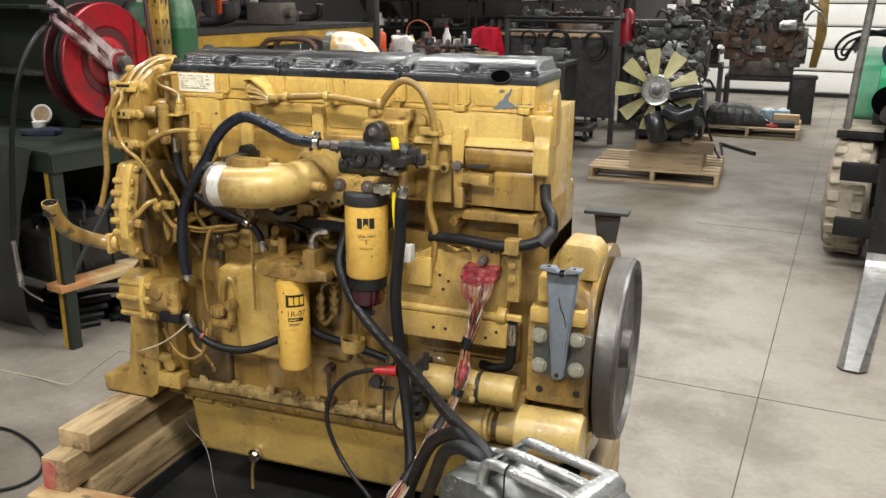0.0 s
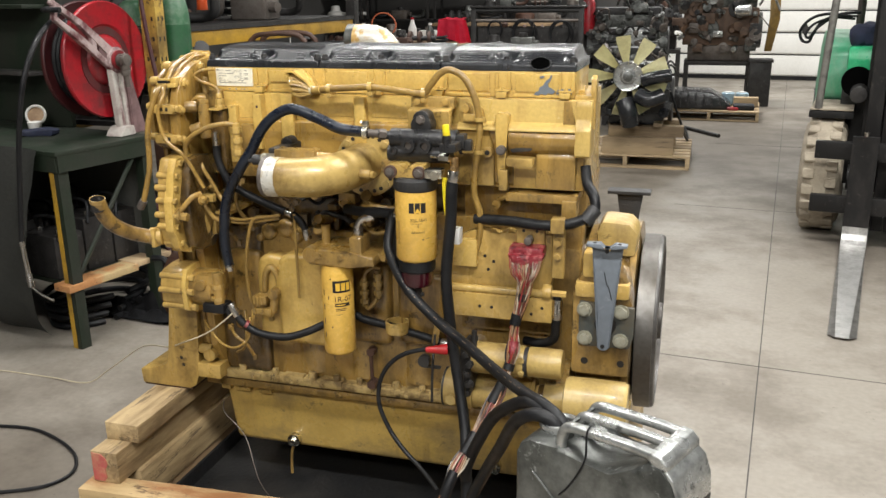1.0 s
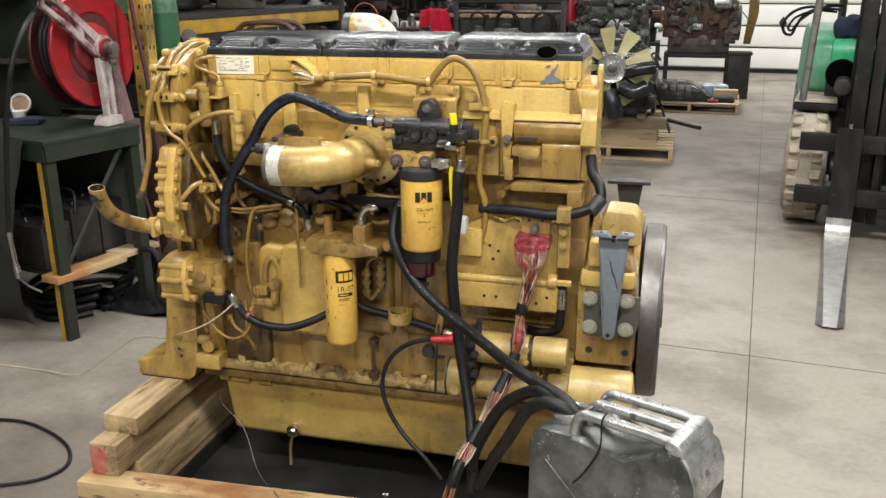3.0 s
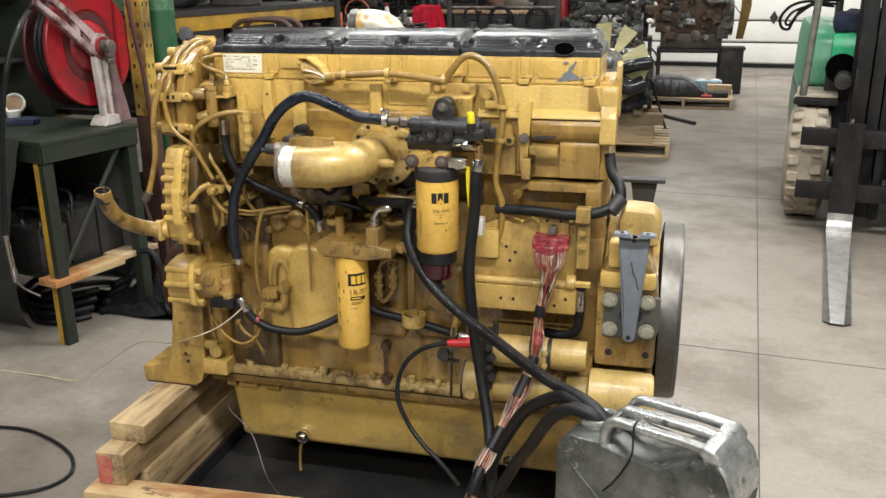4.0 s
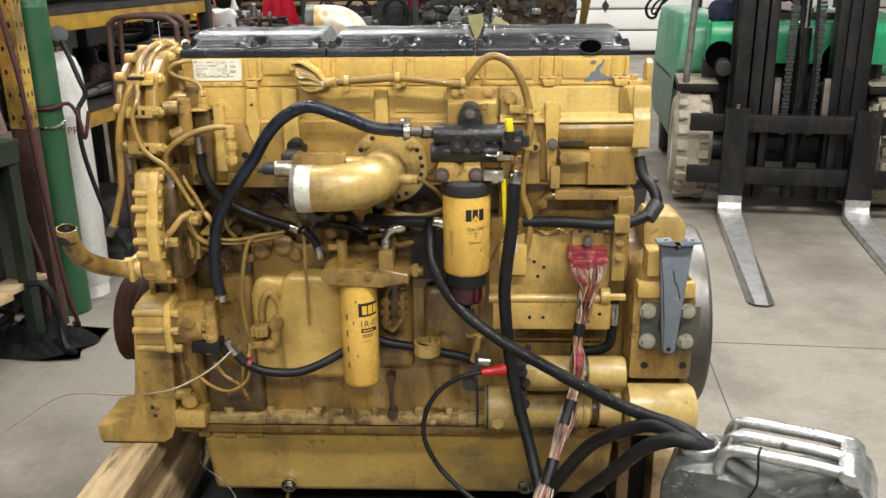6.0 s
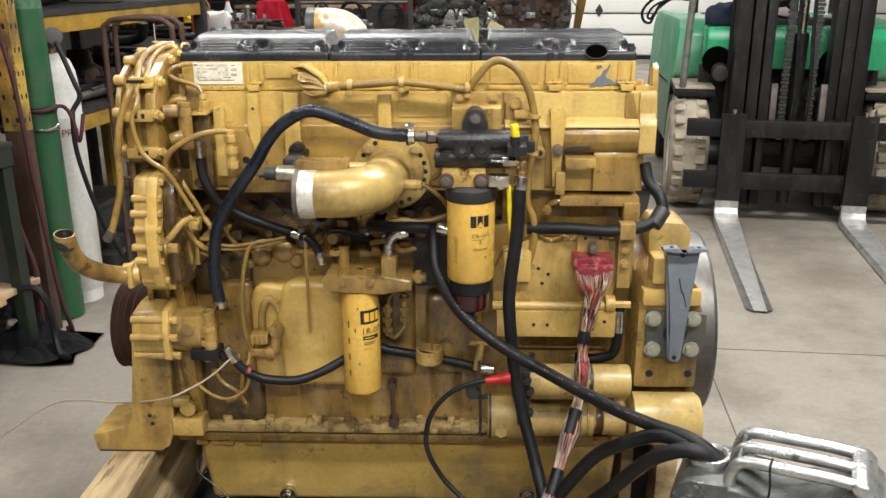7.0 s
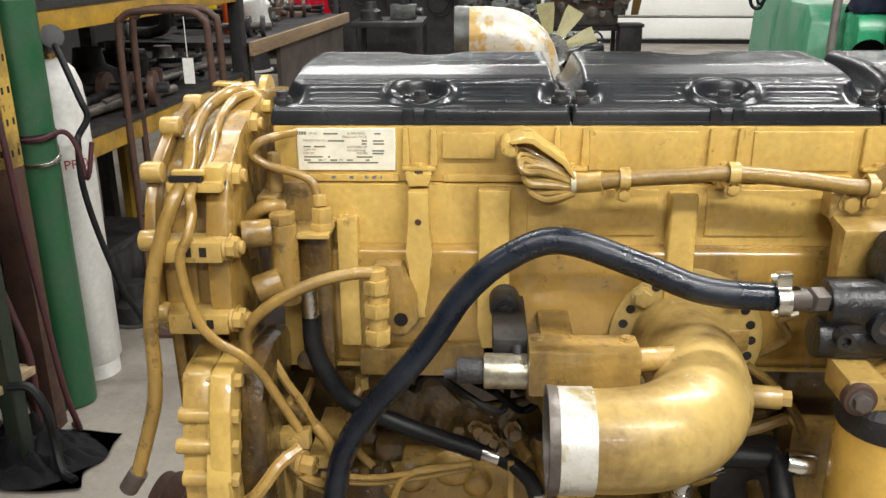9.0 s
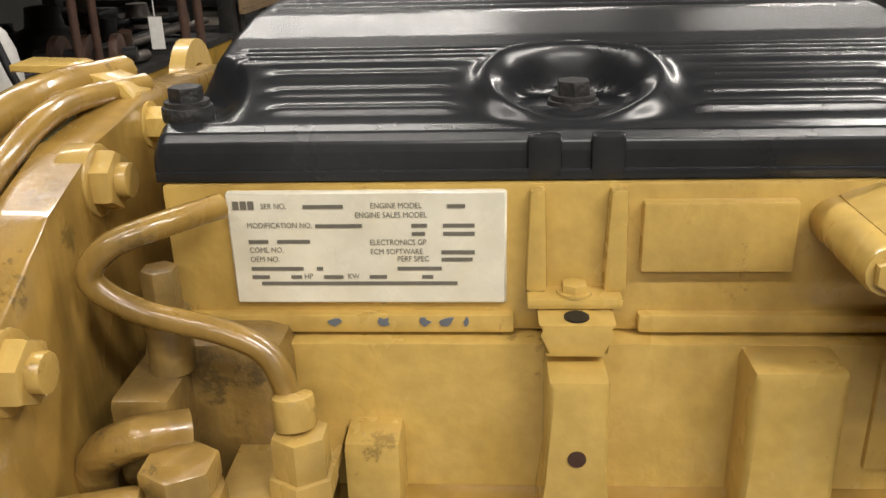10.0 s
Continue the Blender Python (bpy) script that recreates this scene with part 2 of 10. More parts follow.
def dim_floor(m, spots, col):
    """Paints weaker light into the floor colour: broad patches with ragged edges (x, y, radius, amount)."""
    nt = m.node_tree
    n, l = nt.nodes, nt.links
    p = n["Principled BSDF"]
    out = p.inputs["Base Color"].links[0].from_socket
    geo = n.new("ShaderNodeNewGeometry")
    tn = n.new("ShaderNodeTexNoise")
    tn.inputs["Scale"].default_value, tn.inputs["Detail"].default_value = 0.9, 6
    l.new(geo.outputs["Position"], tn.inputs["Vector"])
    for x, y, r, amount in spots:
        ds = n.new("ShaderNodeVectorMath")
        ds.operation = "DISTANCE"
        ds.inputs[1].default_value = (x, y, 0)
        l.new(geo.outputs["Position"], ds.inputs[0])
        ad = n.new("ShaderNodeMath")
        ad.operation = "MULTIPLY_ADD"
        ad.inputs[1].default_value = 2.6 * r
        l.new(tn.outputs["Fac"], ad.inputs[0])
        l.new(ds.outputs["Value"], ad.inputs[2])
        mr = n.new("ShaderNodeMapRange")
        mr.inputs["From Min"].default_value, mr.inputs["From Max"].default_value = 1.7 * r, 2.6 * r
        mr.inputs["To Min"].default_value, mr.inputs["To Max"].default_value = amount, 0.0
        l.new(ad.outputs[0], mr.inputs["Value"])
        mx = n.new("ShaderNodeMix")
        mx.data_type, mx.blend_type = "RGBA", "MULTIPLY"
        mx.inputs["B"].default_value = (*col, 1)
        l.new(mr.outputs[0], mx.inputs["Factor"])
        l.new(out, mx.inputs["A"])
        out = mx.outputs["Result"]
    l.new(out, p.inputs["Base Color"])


# far floor and left front darkened where the light falls off
dim_floor(CONCRETE, [(1.6, 7.6, 3.6, 0.8), (-1.3, -0.6, 1.2, 0.8)], (0.46, 0.43, 0.40))
DARK = mat("dark_oily_tray", (0.014, 0.014, 0.0145), 0.4, dirt=(0.026, 0.024, 0.022), amount=0.8, scale=6, bump=0.35, spec=0.45, speck=(0.07, 0.065, 0.06), speck_amount=0.35, speck_lo=0.66)
GREEN = mat("green_enamel", (0.03, 0.33, 0.145), 0.33, dirt=(0.06, 0.2, 0.11), amount=0.6, scale=3, bump=0.08, fine=40)
GREEN_DUSTY = mat("dusty_green_enamel", (0.06, 0.33, 0.17), 0.42, dirt=(0.2, 0.36, 0.25), amount=0.9, scale=4, streak=2.5, bump=0.15, fine=40, speck=(0.3, 0.34, 0.27), speck_amount=0.4, speck_lo=0.6, lo=0.4, hi=0.6)
GREEN_GREY = mat("dust_caked_green", (0.15, 0.235, 0.175), 0.6, dirt=(0.26, 0.28, 0.225), amount=0.9, scale=5, streak=2, bump=0.2, speck=(0.09, 0.2, 0.13), speck_amount=0.5, speck_lo=0.58)
GREEN_CYL = mat("green_cylinder_paint", (0.018, 0.088, 0.034), 0.45, dirt=(0.05, 0.085, 0.055), amount=0.7, scale=7, bump=0.12, speck=(0.1, 0.16, 0.1), speck_amount=0.15)
GREEN_DK = mat("dark_green_bench", (0.016, 0.024, 0.015), 0.55, dirt=(0.03, 0.029, 0.023), amount=0.8, scale=5, bump=0.25, spec=0.35, speck=(0.09, 0.085, 0.06), speck_amount=0.5, speck_lo=0.66)
RED = mat("red_enamel", (0.34, 0.010, 0.018), 0.38, dirt=(0.10, 0.02, 0.021), amount=0.9, scale=5, bump=0.1, speck=(0.30, 0.16, 0.15), speck_amount=0.35, speck_lo=0.62, lo=0.45, hi=0.64)
WHITE = mat("white_paint", (0.72, 0.71, 0.68), 0.45, dirt=(0.5, 0.47, 0.42), amount=0.5, scale=5, bump=0.06)
DOOR = mat("white_door_panel", (0.8, 0.79, 0.75), 0.45, dirt=(0.62, 0.6, 0.55), amount=0.4, scale=1.5, bump=0.03)
RACK = mat("rack_yellow", (0.46, 0.27, 0.03), 0.5, dirt=(0.16, 0.095, 0.025), amount=0.85, scale=5, bump=0.15, speck=(0.08, 0.055, 0.025), speck_amount=0.6)
RACK_DIRTY = mat("rusty_rack_yellow", (0.56, 0.37, 0.075), 0.55, dirt=(0.09, 0.055, 0.025), amount=0.75, scale=4, streak=1.5, bump=0.2, speck=(0.05, 0.03, 0.018), speck_amount=0.7, speck_lo=0.57, lo=0.5, hi=0.64)
CANVAS = mat("dark_canvas", (0.055, 0.056, 0.051), 0.85, dirt=(0.085, 0.084, 0.072), amount=0.7, scale=5, bump=0.5)
ALU = mat("bare_metal_can", (0.5, 0.51, 0.5), 0.34, metal=0.75, dirt=(0.1, 0.105, 0.1), amount=1.0, scale=11, streak=0.6, bump=0.25, fine=60, speck=(0.06, 0.062, 0.06), speck_amount=0.8)
ALU_DULL = mat("dull_metal_can", (0.17, 0.175, 0.165), 0.42, metal=0.5, dirt=(0.045, 0.047, 0.043), amount=1.0, scale=8, bump=0.3, fine=60, speck=(0.4, 0.41, 0.4), speck_amount=0.55, lo=0.36, hi=0.62)
TYRE = mat("dusty_tyre", (0.36, 0.31, 0.235), 0.88, dirt=(0.12, 0.10, 0.08), amount=0.8, scale=6, bump=0.5)
MAST = mat("black_mast_steel", (0.0075, 0.007, 0.007), 0.5, spec=0.3, dirt=(0.024, 0.021, 0.019), amount=0.9, scale=9, streak=3, bump=0.25, lo=0.5, hi=0.72, speck=(0.09, 0.08, 0.07), speck_amount=0.3)
FORK = mat("worn_fork_steel", (0.5, 0.495, 0.48), 0.42, metal=0.6, dirt=(0.24, 0.23, 0.215), amount=0.9, scale=14, bump=0.15, speck=(0.5, 0.5, 0.48), speck_amount=0.5)
FAN = mat("cream_plastic", (0.70, 0.66, 0.40), 0.45, dirt=(0.48, 0.43, 0.22), amount=0.5, scale=7, bump=0.05)
CLOTH_RED = mat("red_cloth", (0.72, 0.02, 0.06), 0.85, bump=0.4, fine=120)
CLOTH_DK = mat("black_cloth", (0.012, 0.012, 0.014), 0.9, bump=0.5, fine=120)
WALL = mat("painted_wall", (0.22, 0.213, 0.2), 0.7, dirt=(0.14, 0.133, 0.122), amount=0.6, scale=0.8, bump=0.06)
DARKWALL = mat("dark_wall_lining", (0.05, 0.048, 0.046), 0.7, dirt=(0.09, 0.085, 0.08), amount=0.7, scale=1.2, bump=0.2)
CEIL = mat("ceiling_steel", (0.36, 0.36, 0.352), 0.6, dirt=(0.24, 0.24, 0.232), amount=0.5, scale=0.7, bump=0.05)
BLUE = mat("blue_plastic", (0.02, 0.05, 0.25), 0.4, bump=0.05)
ORANGE = mat("orange_plastic", (0.8, 0.11, 0.02), 0.4, bump=0.05)
WIRES = [mat("wire_" + n, c, 0.4, dirt=(0.04, 0.03, 0.025), amount=0.8, scale=40, bump=0) for n, c in (("copper", (0.27, 0.125, 0.055)), ("pale", (0.31, 0.205, 0.115)), ("pink", (0.27, 0.095, 0.07)), ("red", (0.25, 0.025, 0.022)), ("white", (0.44, 0.37, 0.28)), ("brown", (0.09, 0.035, 0.02)), ("black", (0.012, 0.012, 0.013)))]


# ---- mesh helpers ----
def B():
    return bmesh.new()


SPLIT = {"head_rib", "raised_panel", "edge_bolt", "pump_bolt", "through_bolt", "rail_bolt", "flange_hole", "pilaster", "lug_slot", "screw_hole", "slot", "tapped_hole", "foot_hole", "housing_lug", "clamp_tab", "lip_tab", "chip", "casting_boss", "check_valve", "bracket_bolt", "rubber_washer", "saddle_bolt", "fuel_line", "cylinder_bulge", "block_rib", "pump_fitting", "rail_lump", "base_panel", "pump_stay", "marks"}


def clusters(bm, join=True):
    """The connected pieces of a mesh, those that touch taken together, each as a mesh of its own."""
    seen, isles = set(), []
    for v in bm.verts:
        if v in seen:
            continue
        stack, isle = [v], []
        seen.add(v)
        while stack:
            w = stack.pop()
            isle.append(w)
            for e in w.link_edges:
                o = e.other_vert(w)
                if o not in seen:
                    seen.add(o)
                    stack.append(o)
        lo = [min(w.co[k] for w in isle) - 0.0005 for k in range(3)]
        hi = [max(w.co[k] for w in isle) + 0.0005 for k in range(3)]
        isles.append([isle, lo, hi])
    merged = join
    while merged:
        merged = False
        for i in range(len(isles)):
            for j in range(i + 1, len(isles)):
                a, b = isles[i], isles[j]
                if all(a[1][k] <= b[2][k] and b[1][k] <= a[2][k] for k in range(3)):
                    isles[i] = [a[0] + b[0], [min(a[1][k], b[1][k]) for k in range(3)], [max(a[2][k], b[2][k]) for k in range(3)]]
                    del isles[j]
                    merged = True
                    break
            if merged:
                break
    out = []
    for isle, lo, hi in isles:
        nb = bmesh.new()
        m = {v: nb.verts.new(v.co) for v in isle}
        for f in {f for v in isle for f in v.link_faces}:
            nb.faces.new([m[v] for v in f.verts])
        out.append(nb)
    bm.free()
    return out


def part(name, bm, material, parent=None, label="", angle=38):
    """One mesh object, built in world coordinates, under its thing. Pieces of the kinds in SPLIT become one object each."""
    if name in SPLIT:
        made = [part_one(name, b, material, parent, label, angle) for b in clusters(bm, name not in ("pump_fitting", "pump_stay", "marks"))]
        return made[0]
    return part_one(name, bm, material, parent, label, angle)


def part_one(name, bm, material, parent=None, label="", angle=38):
    me = bpy.data.meshes.new(name)
    bmesh.ops.recalc_face_normals(bm, faces=bm.faces)
    base = Vector((0, 0, 0))
    up = parent
    while up is not None:
        base += up.location
        up = up.parent
    if parent is not None:
        bmesh.ops.translate(bm, verts=bm.verts, vec=-base)
    bm.to_mesh(me)
    bm.free()
    for p in me.polygons:
        p.use_smooth = True
    me.set_sharp_from_angle(angle=radians(angle))
    me.materials.append(material)
    ob = new(name, me)
    ob.parent = parent
    if label:
        ob["label"] = label
    return ob


def thing(name, at, label, category, group="", kind=""):
    ob = new(name)
    ob.location = at
    ob.empty_display_size = 0.05
    return tagged(ob, label, category, group, kind)


def solo(name, bm, material, label, category, group="", kind="", angle=38):
    return tagged(part(name, bm, material, None, "", angle), label, category, group, kind)


def box(bm, x0, x1, y0, y1, z0, z1, bev=0.0, seg=2, m=None):
    mm = Matrix.Translation(((x0 + x1) / 2, (y0 + y1) / 2, (z0 + z1) / 2)) @ Matrix.Diagonal((abs(x1 - x0), abs(y1 - y0), abs(z1 - z0), 1))
    vs = bmesh.ops.create_cube(bm, size=1, matrix=(m @ mm) if m else mm)["verts"]
    if bev > 0:
        es = list({e for v in vs for e in v.link_edges})
        bmesh.ops.bevel(bm, geom=es, offset=bev, segments=seg, affect="EDGES", profile=0.6)
    return bm


def cyl(bm, p0, p1, r0, r1=None, n=24, bev=0.0):
    p0, p1 = Vector(p0), Vector(p1)
    d = p1 - p0
    m = Matrix.Translation((p0 + p1) / 2) @ d.to_track_quat("Z", "Y").to_matrix().to_4x4()
    vs = bmesh.ops.create_cone(bm, cap_ends=True, segments=n, radius1=r0, radius2=r0 if r1 is None else r1, depth=d.length, matrix=m)["verts"]
    if bev > 0:
        ax = d.normalized()
        es = [e for e in {e for v in vs for e in v.link_edges} if abs((e.verts[0].co - e.verts[1].co).normalized().dot(ax)) < 0.1]
        bmesh.ops.bevel(bm, geom=es, offset=bev, segments=2, affect="EDGES", profile=0.6)
    return bm


def lathe(bm, prof, origin, direction, n=32):
    """prof: (radius, height along direction)."""
    m = Matrix.Translation(origin) @ Vector(direction).to_track_quat("Z", "Y").to_matrix().to_4x4()
    rings = []
    for r, h in prof:
        rings.append([bm.verts.new(m @ Vector((r * math.cos(2 * math.pi * i / n), r * math.sin(2 * math.pi * i / n), h))) for i in range(n)])
    for a, b in zip(rings, rings[1:]):
        for i in range(n):
            bm.faces.new((a[i], a[(i + 1) % n], b[(i + 1) % n], b[i]))
    if prof[0][0] > 1e-5:
        bm.faces.new(rings[0][::-1])
    if prof[-1][0] > 1e-5:
        bm.faces.new(rings[-1])
    return bm


def spline(pts, sub=6):
    pts = [Vector(p) for p in pts]
    if len(pts) < 3:
        return pts
    q = [pts[0] * 2 - pts[1]] + pts + [pts[-1] * 2 - pts[-2]]
    out = []
    for i in range(1, len(q) - 2):
        a, b, c, d = q[i - 1], q[i], q[i + 1], q[i + 2]
        for k in range(sub):
            t = k / sub
            out.append(0.5 * (2 * b + (c - a) * t + (2 * a - 5 * b + 4 * c - d) * t * t + (3 * b - a - 3 * c + d) * t ** 3))
    out.append(pts[-1])
    return out


def tube(bm, pts, r, n=10, sub=6, cap=True, radii=None):
    p = spline(pts, sub)
    u = None
    rings = []
    for i, c in enumerate(p):
        t = (p[min(i + 1, len(p) - 1)] - p[max(i - 1, 0)]).normalized()
        if u is None:
            u = t.orthogonal().normalized()
        u = (u - t * u.dot(t)).normalized()
        v = t.cross(u)
        k = i / max(1, len(p) - 1)
        rr = r if radii is None else radii(k)
        rings.append([bm.verts.new(c + (u * math.cos(2 * math.pi * j / n) + v * math.sin(2 * math.pi * j / n)) * rr) for j in range(n)])
    for a, b in zip(rings, rings[1:]):
        for j in range(n):
            bm.faces.new((a[j], a[(j + 1) % n], b[(j + 1) % n], b[j]))
    if cap:
        bm.faces.new(rings[0][::-1])
        bm.faces.new(rings[-1])
    return bm


def prism(bm, poly, axis, a, b, bev=0.0):
    """A polygon in the two other axes (in x, y, z order), from a to b along axis."""
    def put(p, v):
        return {"x": (v, p[0], p[1]), "y": (p[0], v, p[1]), "z": (p[0], p[1], v)}[axis]
    lo = [bm.verts.new(put(p, a)) for p in poly]
    hi = [bm.verts.new(put(p, b)) for p in poly]
    n = len(poly)
    fs = [bm.faces.new(lo[::-1]), bm.faces.new(hi)]
    for i in range(n):
        fs.append(bm.faces.new((lo[i], lo[(i + 1) % n], hi[(i + 1) % n], hi[i])))
    if bev > 0:
        es = list({e for f in fs for e in f.edges})
        bmesh.ops.bevel(bm, geom=es, offset=bev, segments=2, affect="EDGES", profile=0.6, clamp_overlap=True)
    return bm


def bolt(bm, p, d, r=0.009, h=0.008, washer=True):
    p, d = Vector(p), Vector(d).normalized()
    if washer:
        cyl(bm, p, p + d * h * 0.25, r * 1.3, n=16)
    cyl(bm, p, p + d * h, r, n=6, bev=r * 0.12)
    return bm


def lathe_open(bm, prof, origin, direction, n=24):
    m = Matrix.Translation(origin) @ Vector(direction).to_track_quat("Z", "Y").to_matrix().to_4x4()
    rings = [[bm.verts.new(m @ Vector((r * math.cos(2 * math.pi * i / n), r * math.sin(2 * math.pi * i / n), h))) for i in range(n)] for r, h in prof]
    for a, b in zip(rings, rings[1:] + rings[:1]):
        for i in range(n):
            bm.faces.new((a[i], a[(i + 1) % n], b[(i + 1) % n], b[i]))
    return bm


def letters(text, size):
    """The flat mesh of a line of text, its left foot at the origin: vertices and faces."""
    c = bpy.data.curves.new("letters", "FONT")
    c.body, c.size, c.resolution_u = text, size, 3
    ob = bpy.data.objects.new("letters", c)
    scene.collection.objects.link(ob)
    bpy.context.view_layer.update()
    me = ob.to_mesh()
    vs, fs = [v.co.copy() for v in me.vertices], [tuple(p.vertices) for p in me.polygons]
    ob.to_mesh_clear()
    bpy.data.objects.remove(ob)
    bpy.data.curves.remove(c)
    return vs, fs


def place_mesh(bm, vs, fs, fn):
    new_vs = [bm.verts.new(fn(v)) for v in vs]
    for f in fs:
        try:
            bm.faces.new([new_vs[i] for i in f])
        except ValueError:
            pass
    return bm


def rect(w, h, x=0.0, y=0.0, n=1):
    """A flat bar, cut into n columns."""
    vs, fs = [], []
    for i in range(n + 1):
        vs += [Vector((x + w * i / n, y, 0)), Vector((x + w * i / n, y + h, 0))]
    for i in range(n):
        fs.append((2 * i, 2 * i + 2, 2 * i + 3, 2 * i + 1))
    return vs, fs


def wrap(cx, cy, r, a0, z0):
    """Maps flat lettering onto an upright cylinder; a0: the angle (radians, from -y towards +x) of its left end."""
    def fn(v):
        a = a0 + v.x / r
        return Vector((cx + r * math.sin(a), cy - r * math.cos(a), z0 + v.y))
    return fn

# ---- the building ----
YAW = -4.86
ROOM = pose(0, 0, 0, 0, 0, YAW)


def room_box(name, material, u0, u1, v0, v1, z0, z1, label="", bev=0.0):
    bm = box(B(), u0, u1, v0, v1, z0, z1, bev)
    bmesh.ops.transform(bm, matrix=ROOM, verts=bm.verts)
    return tagged(part(name, bm, material), label, "", "", "structure")


room_box("floor", CONCRETE, -7, 11, -7, 15.3, -0.2, 0, "worn grey concrete workshop floor with saw-cut joints")
room_box("ceiling", CEIL, -7, 11, -7, 15.3, 4.5, 4.65)
room_box("wall_west", DARKWALL, -7.2, -7, -7, 15.3, 0, 4.5)
room_box("wall_east", WALL, 11, 11.2, -7, 15.3, 0, 4.5)
room_box("wall_south", WALL, -7, 11, -7.2, -7, 0, 4.5)
room_box("wall_north", DARKWALL, -7, -0.9, 15.0, 15.3, 0, 4.5)
room_box("wall_north_east", DARKWALL, 7.2, 11, 15.0, 15.3, 0, 4.5)
room_box("wall_north_lintel", WALL, -0.9, 7.2, 15.0, 15.3, 3.4, 4.5)

# sectional door
door = thing("door_1", ROOM @ Vector((3.15, 15.06, 0)), "white sectional overhead garage door, closed", "garage door", "", "structure")


def door_panel(z0, z1, name="panel"):
    bm = box(B(), -0.9, 7.2, 15.03, 15.09, z0 + 0.012, z1 - 0.012, 0.008)
    box(bm, -0.9, 7.2, 15.012, 15.03, z0 + 0.03, z1 - 0.06, 0.012)
    bmesh.ops.transform(bm, matrix=ROOM, verts=bm.verts)
    return part(name, bm, DOOR, door)


z = 0.06
while z < 3.35:
    door_panel(z, z + 0.39)
    z += 0.39
bm = box(B(), -0.9, 7.2, 15.03, 15.08, 0.0, 0.072)
bmesh.ops.transform(bm, matrix=ROOM, verts=bm.verts)
part("bottom_seal", bm, RUBBER, door, "black rubber bottom seal")
bm = box(B(), -0.9, 7.2, 15.10, 15.12, 0.0, 3.4)
bmesh.ops.transform(bm, matrix=ROOM, verts=bm.verts)
part("backing", bm, INK, door)
bm = B()
dp = [(1.872, 1.02), (1.945, 0.90), (1.872, 0.78), (1.80, 0.90)]
prism(bm, dp, "y", 15.0, 15.012)
bmesh.ops.transform(bm, matrix=ROOM, verts=bm.verts)
part("latch_plate", bm, GREASE, door, "black diamond-shaped latch plate")

# saw-cut joints in the floor
JOINT = mat("joint_filler", (0.06, 0.055, 0.05), 0.8, bump=0.2)


def joint(u0, v0, u1, v1, w=0.005):
    bm = box(B(), min(u0, u1) - w / 2, max(u0, u1) + w / 2, min(v0, v1) - w / 2, max(v0, v1) + w / 2, -0.01, 0.0012)
    bmesh.ops.transform(bm, matrix=ROOM, verts=bm.verts)
    tagged(part("floor_joint", bm, JOINT), "dark saw-cut joint in the concrete floor", "", "", "structure")


for u in (1.65, 4.65, 7.65):
    joint(u, -7, u, 15)
for v in (-4.4, -1.4, 1.65, 4.7, 7.7, 10.7, 13.7):
    joint(0.9, v, 11, v)

# ceiling lights
for lx, ly, lw in LAMPS:
    f = thing("ceiling_light", (lx, ly, 4.5), "long white strip light hung from the ceiling", "ceiling light", "ceiling lights")
    part("housing", box(B(), lx - 1.25, lx + 1.25, ly - 0.17, ly + 0.17, 4.27, 4.35, 0.01), WHITE, f)
    for sx in (-0.9, 0.9):
        part("hanger", cyl(B(), (lx + sx, ly, 4.35), (lx + sx, ly, 4.5), 0.005, n=8), IRON, f)


# ---- the engine ----
eng = thing("diesel_engine", (0.55, 0.2, 0.165), "large oily yellow diesel engine with black valve covers on timber skids", "engine")


def ep(name, bm, material, label="", angle=38, under=None):
    return part(name, bm, material, under or eng, label, angle)


# oil pan
bm = B()
top = [(-0.075, 0.03), (1.148, 0.03), (1.148, 0.40), (-0.075, 0.40)]
bot = [(-0.055, 0.050), (1.130, 0.050), (1.125, 0.375), (-0.045, 0.375)]
vt = [bm.verts.new((x, y, 0.388)) for x, y in top]
vb = [bm.verts.new((x, y, 0.148)) for x, y in bot]
bm.faces.new(vb[::-1]), bm.faces.new(vt)
for i in range(4):
    bm.faces.new((vb[i], vb[(i + 1) % 4], vt[(i + 1) % 4], vt[i]))
bmesh.ops.bevel(bm, geom=[e for e in bm.edges], offset=0.022, segments=4, affect="EDGES", profile=0.5)
pan = ep("oil_pan", bm, PAN, "yellow sheet-metal oil pan streaked with oil")
for i, (px, pz) in enumerate(((0.178, 0.182), (0.888, 0.188))):
    bm = cyl(B(), (px, 0.05, pz), (px, 0.026, pz), 0.023, n=24, bev=0.003)
    bolt(bm, (px, 0.027, pz), (0, -1, 0), 0.013, 0.016)
    part("drain_plug", bm, CHROME, pan, "shiny hexagonal drain plug")
bm = B()
for x0, x1 in ((-0.075, -0.04), (-0.03, 0.035), (0.065, 0.115)):
    box(bm, x0, x1, 0.012, 0.045, 0.355, 0.392, 0.006)
part("clamp_tab", bm, YELLOW, pan)

ep("pan_rail", box(B(), -0.115, 1.155, -0.012, 0.43, 0.386, 0.412, 0.004), YELLOW_CAST)

# block
bm = B()
box(bm, -0.03, 1.15, 0.0, 0.40, 0.41, 0.955, 0.012)
box(bm, -0.03, 1.15, 0.062, 0.39, 0.94, 1.14, 0.01)
box(bm, 0.69, 1.15, 0.0, 0.39, 0.945, 1.03, 0.012)
rnd = random.Random(3)
block = ep("engine_block", bm, YELLOW_CAST, "yellow cast-iron engine block, oily")
bm = B()
for i in range(6):
    x = 0.10 + 0.184 * i
    lathe(bm, [(0.075, -0.16), (0.075, 0), (0.068, 0.025), (0.045, 0.045), (0.0, 0.055)], (x, 0.061, 0.63), (0, 0, 1), 28)
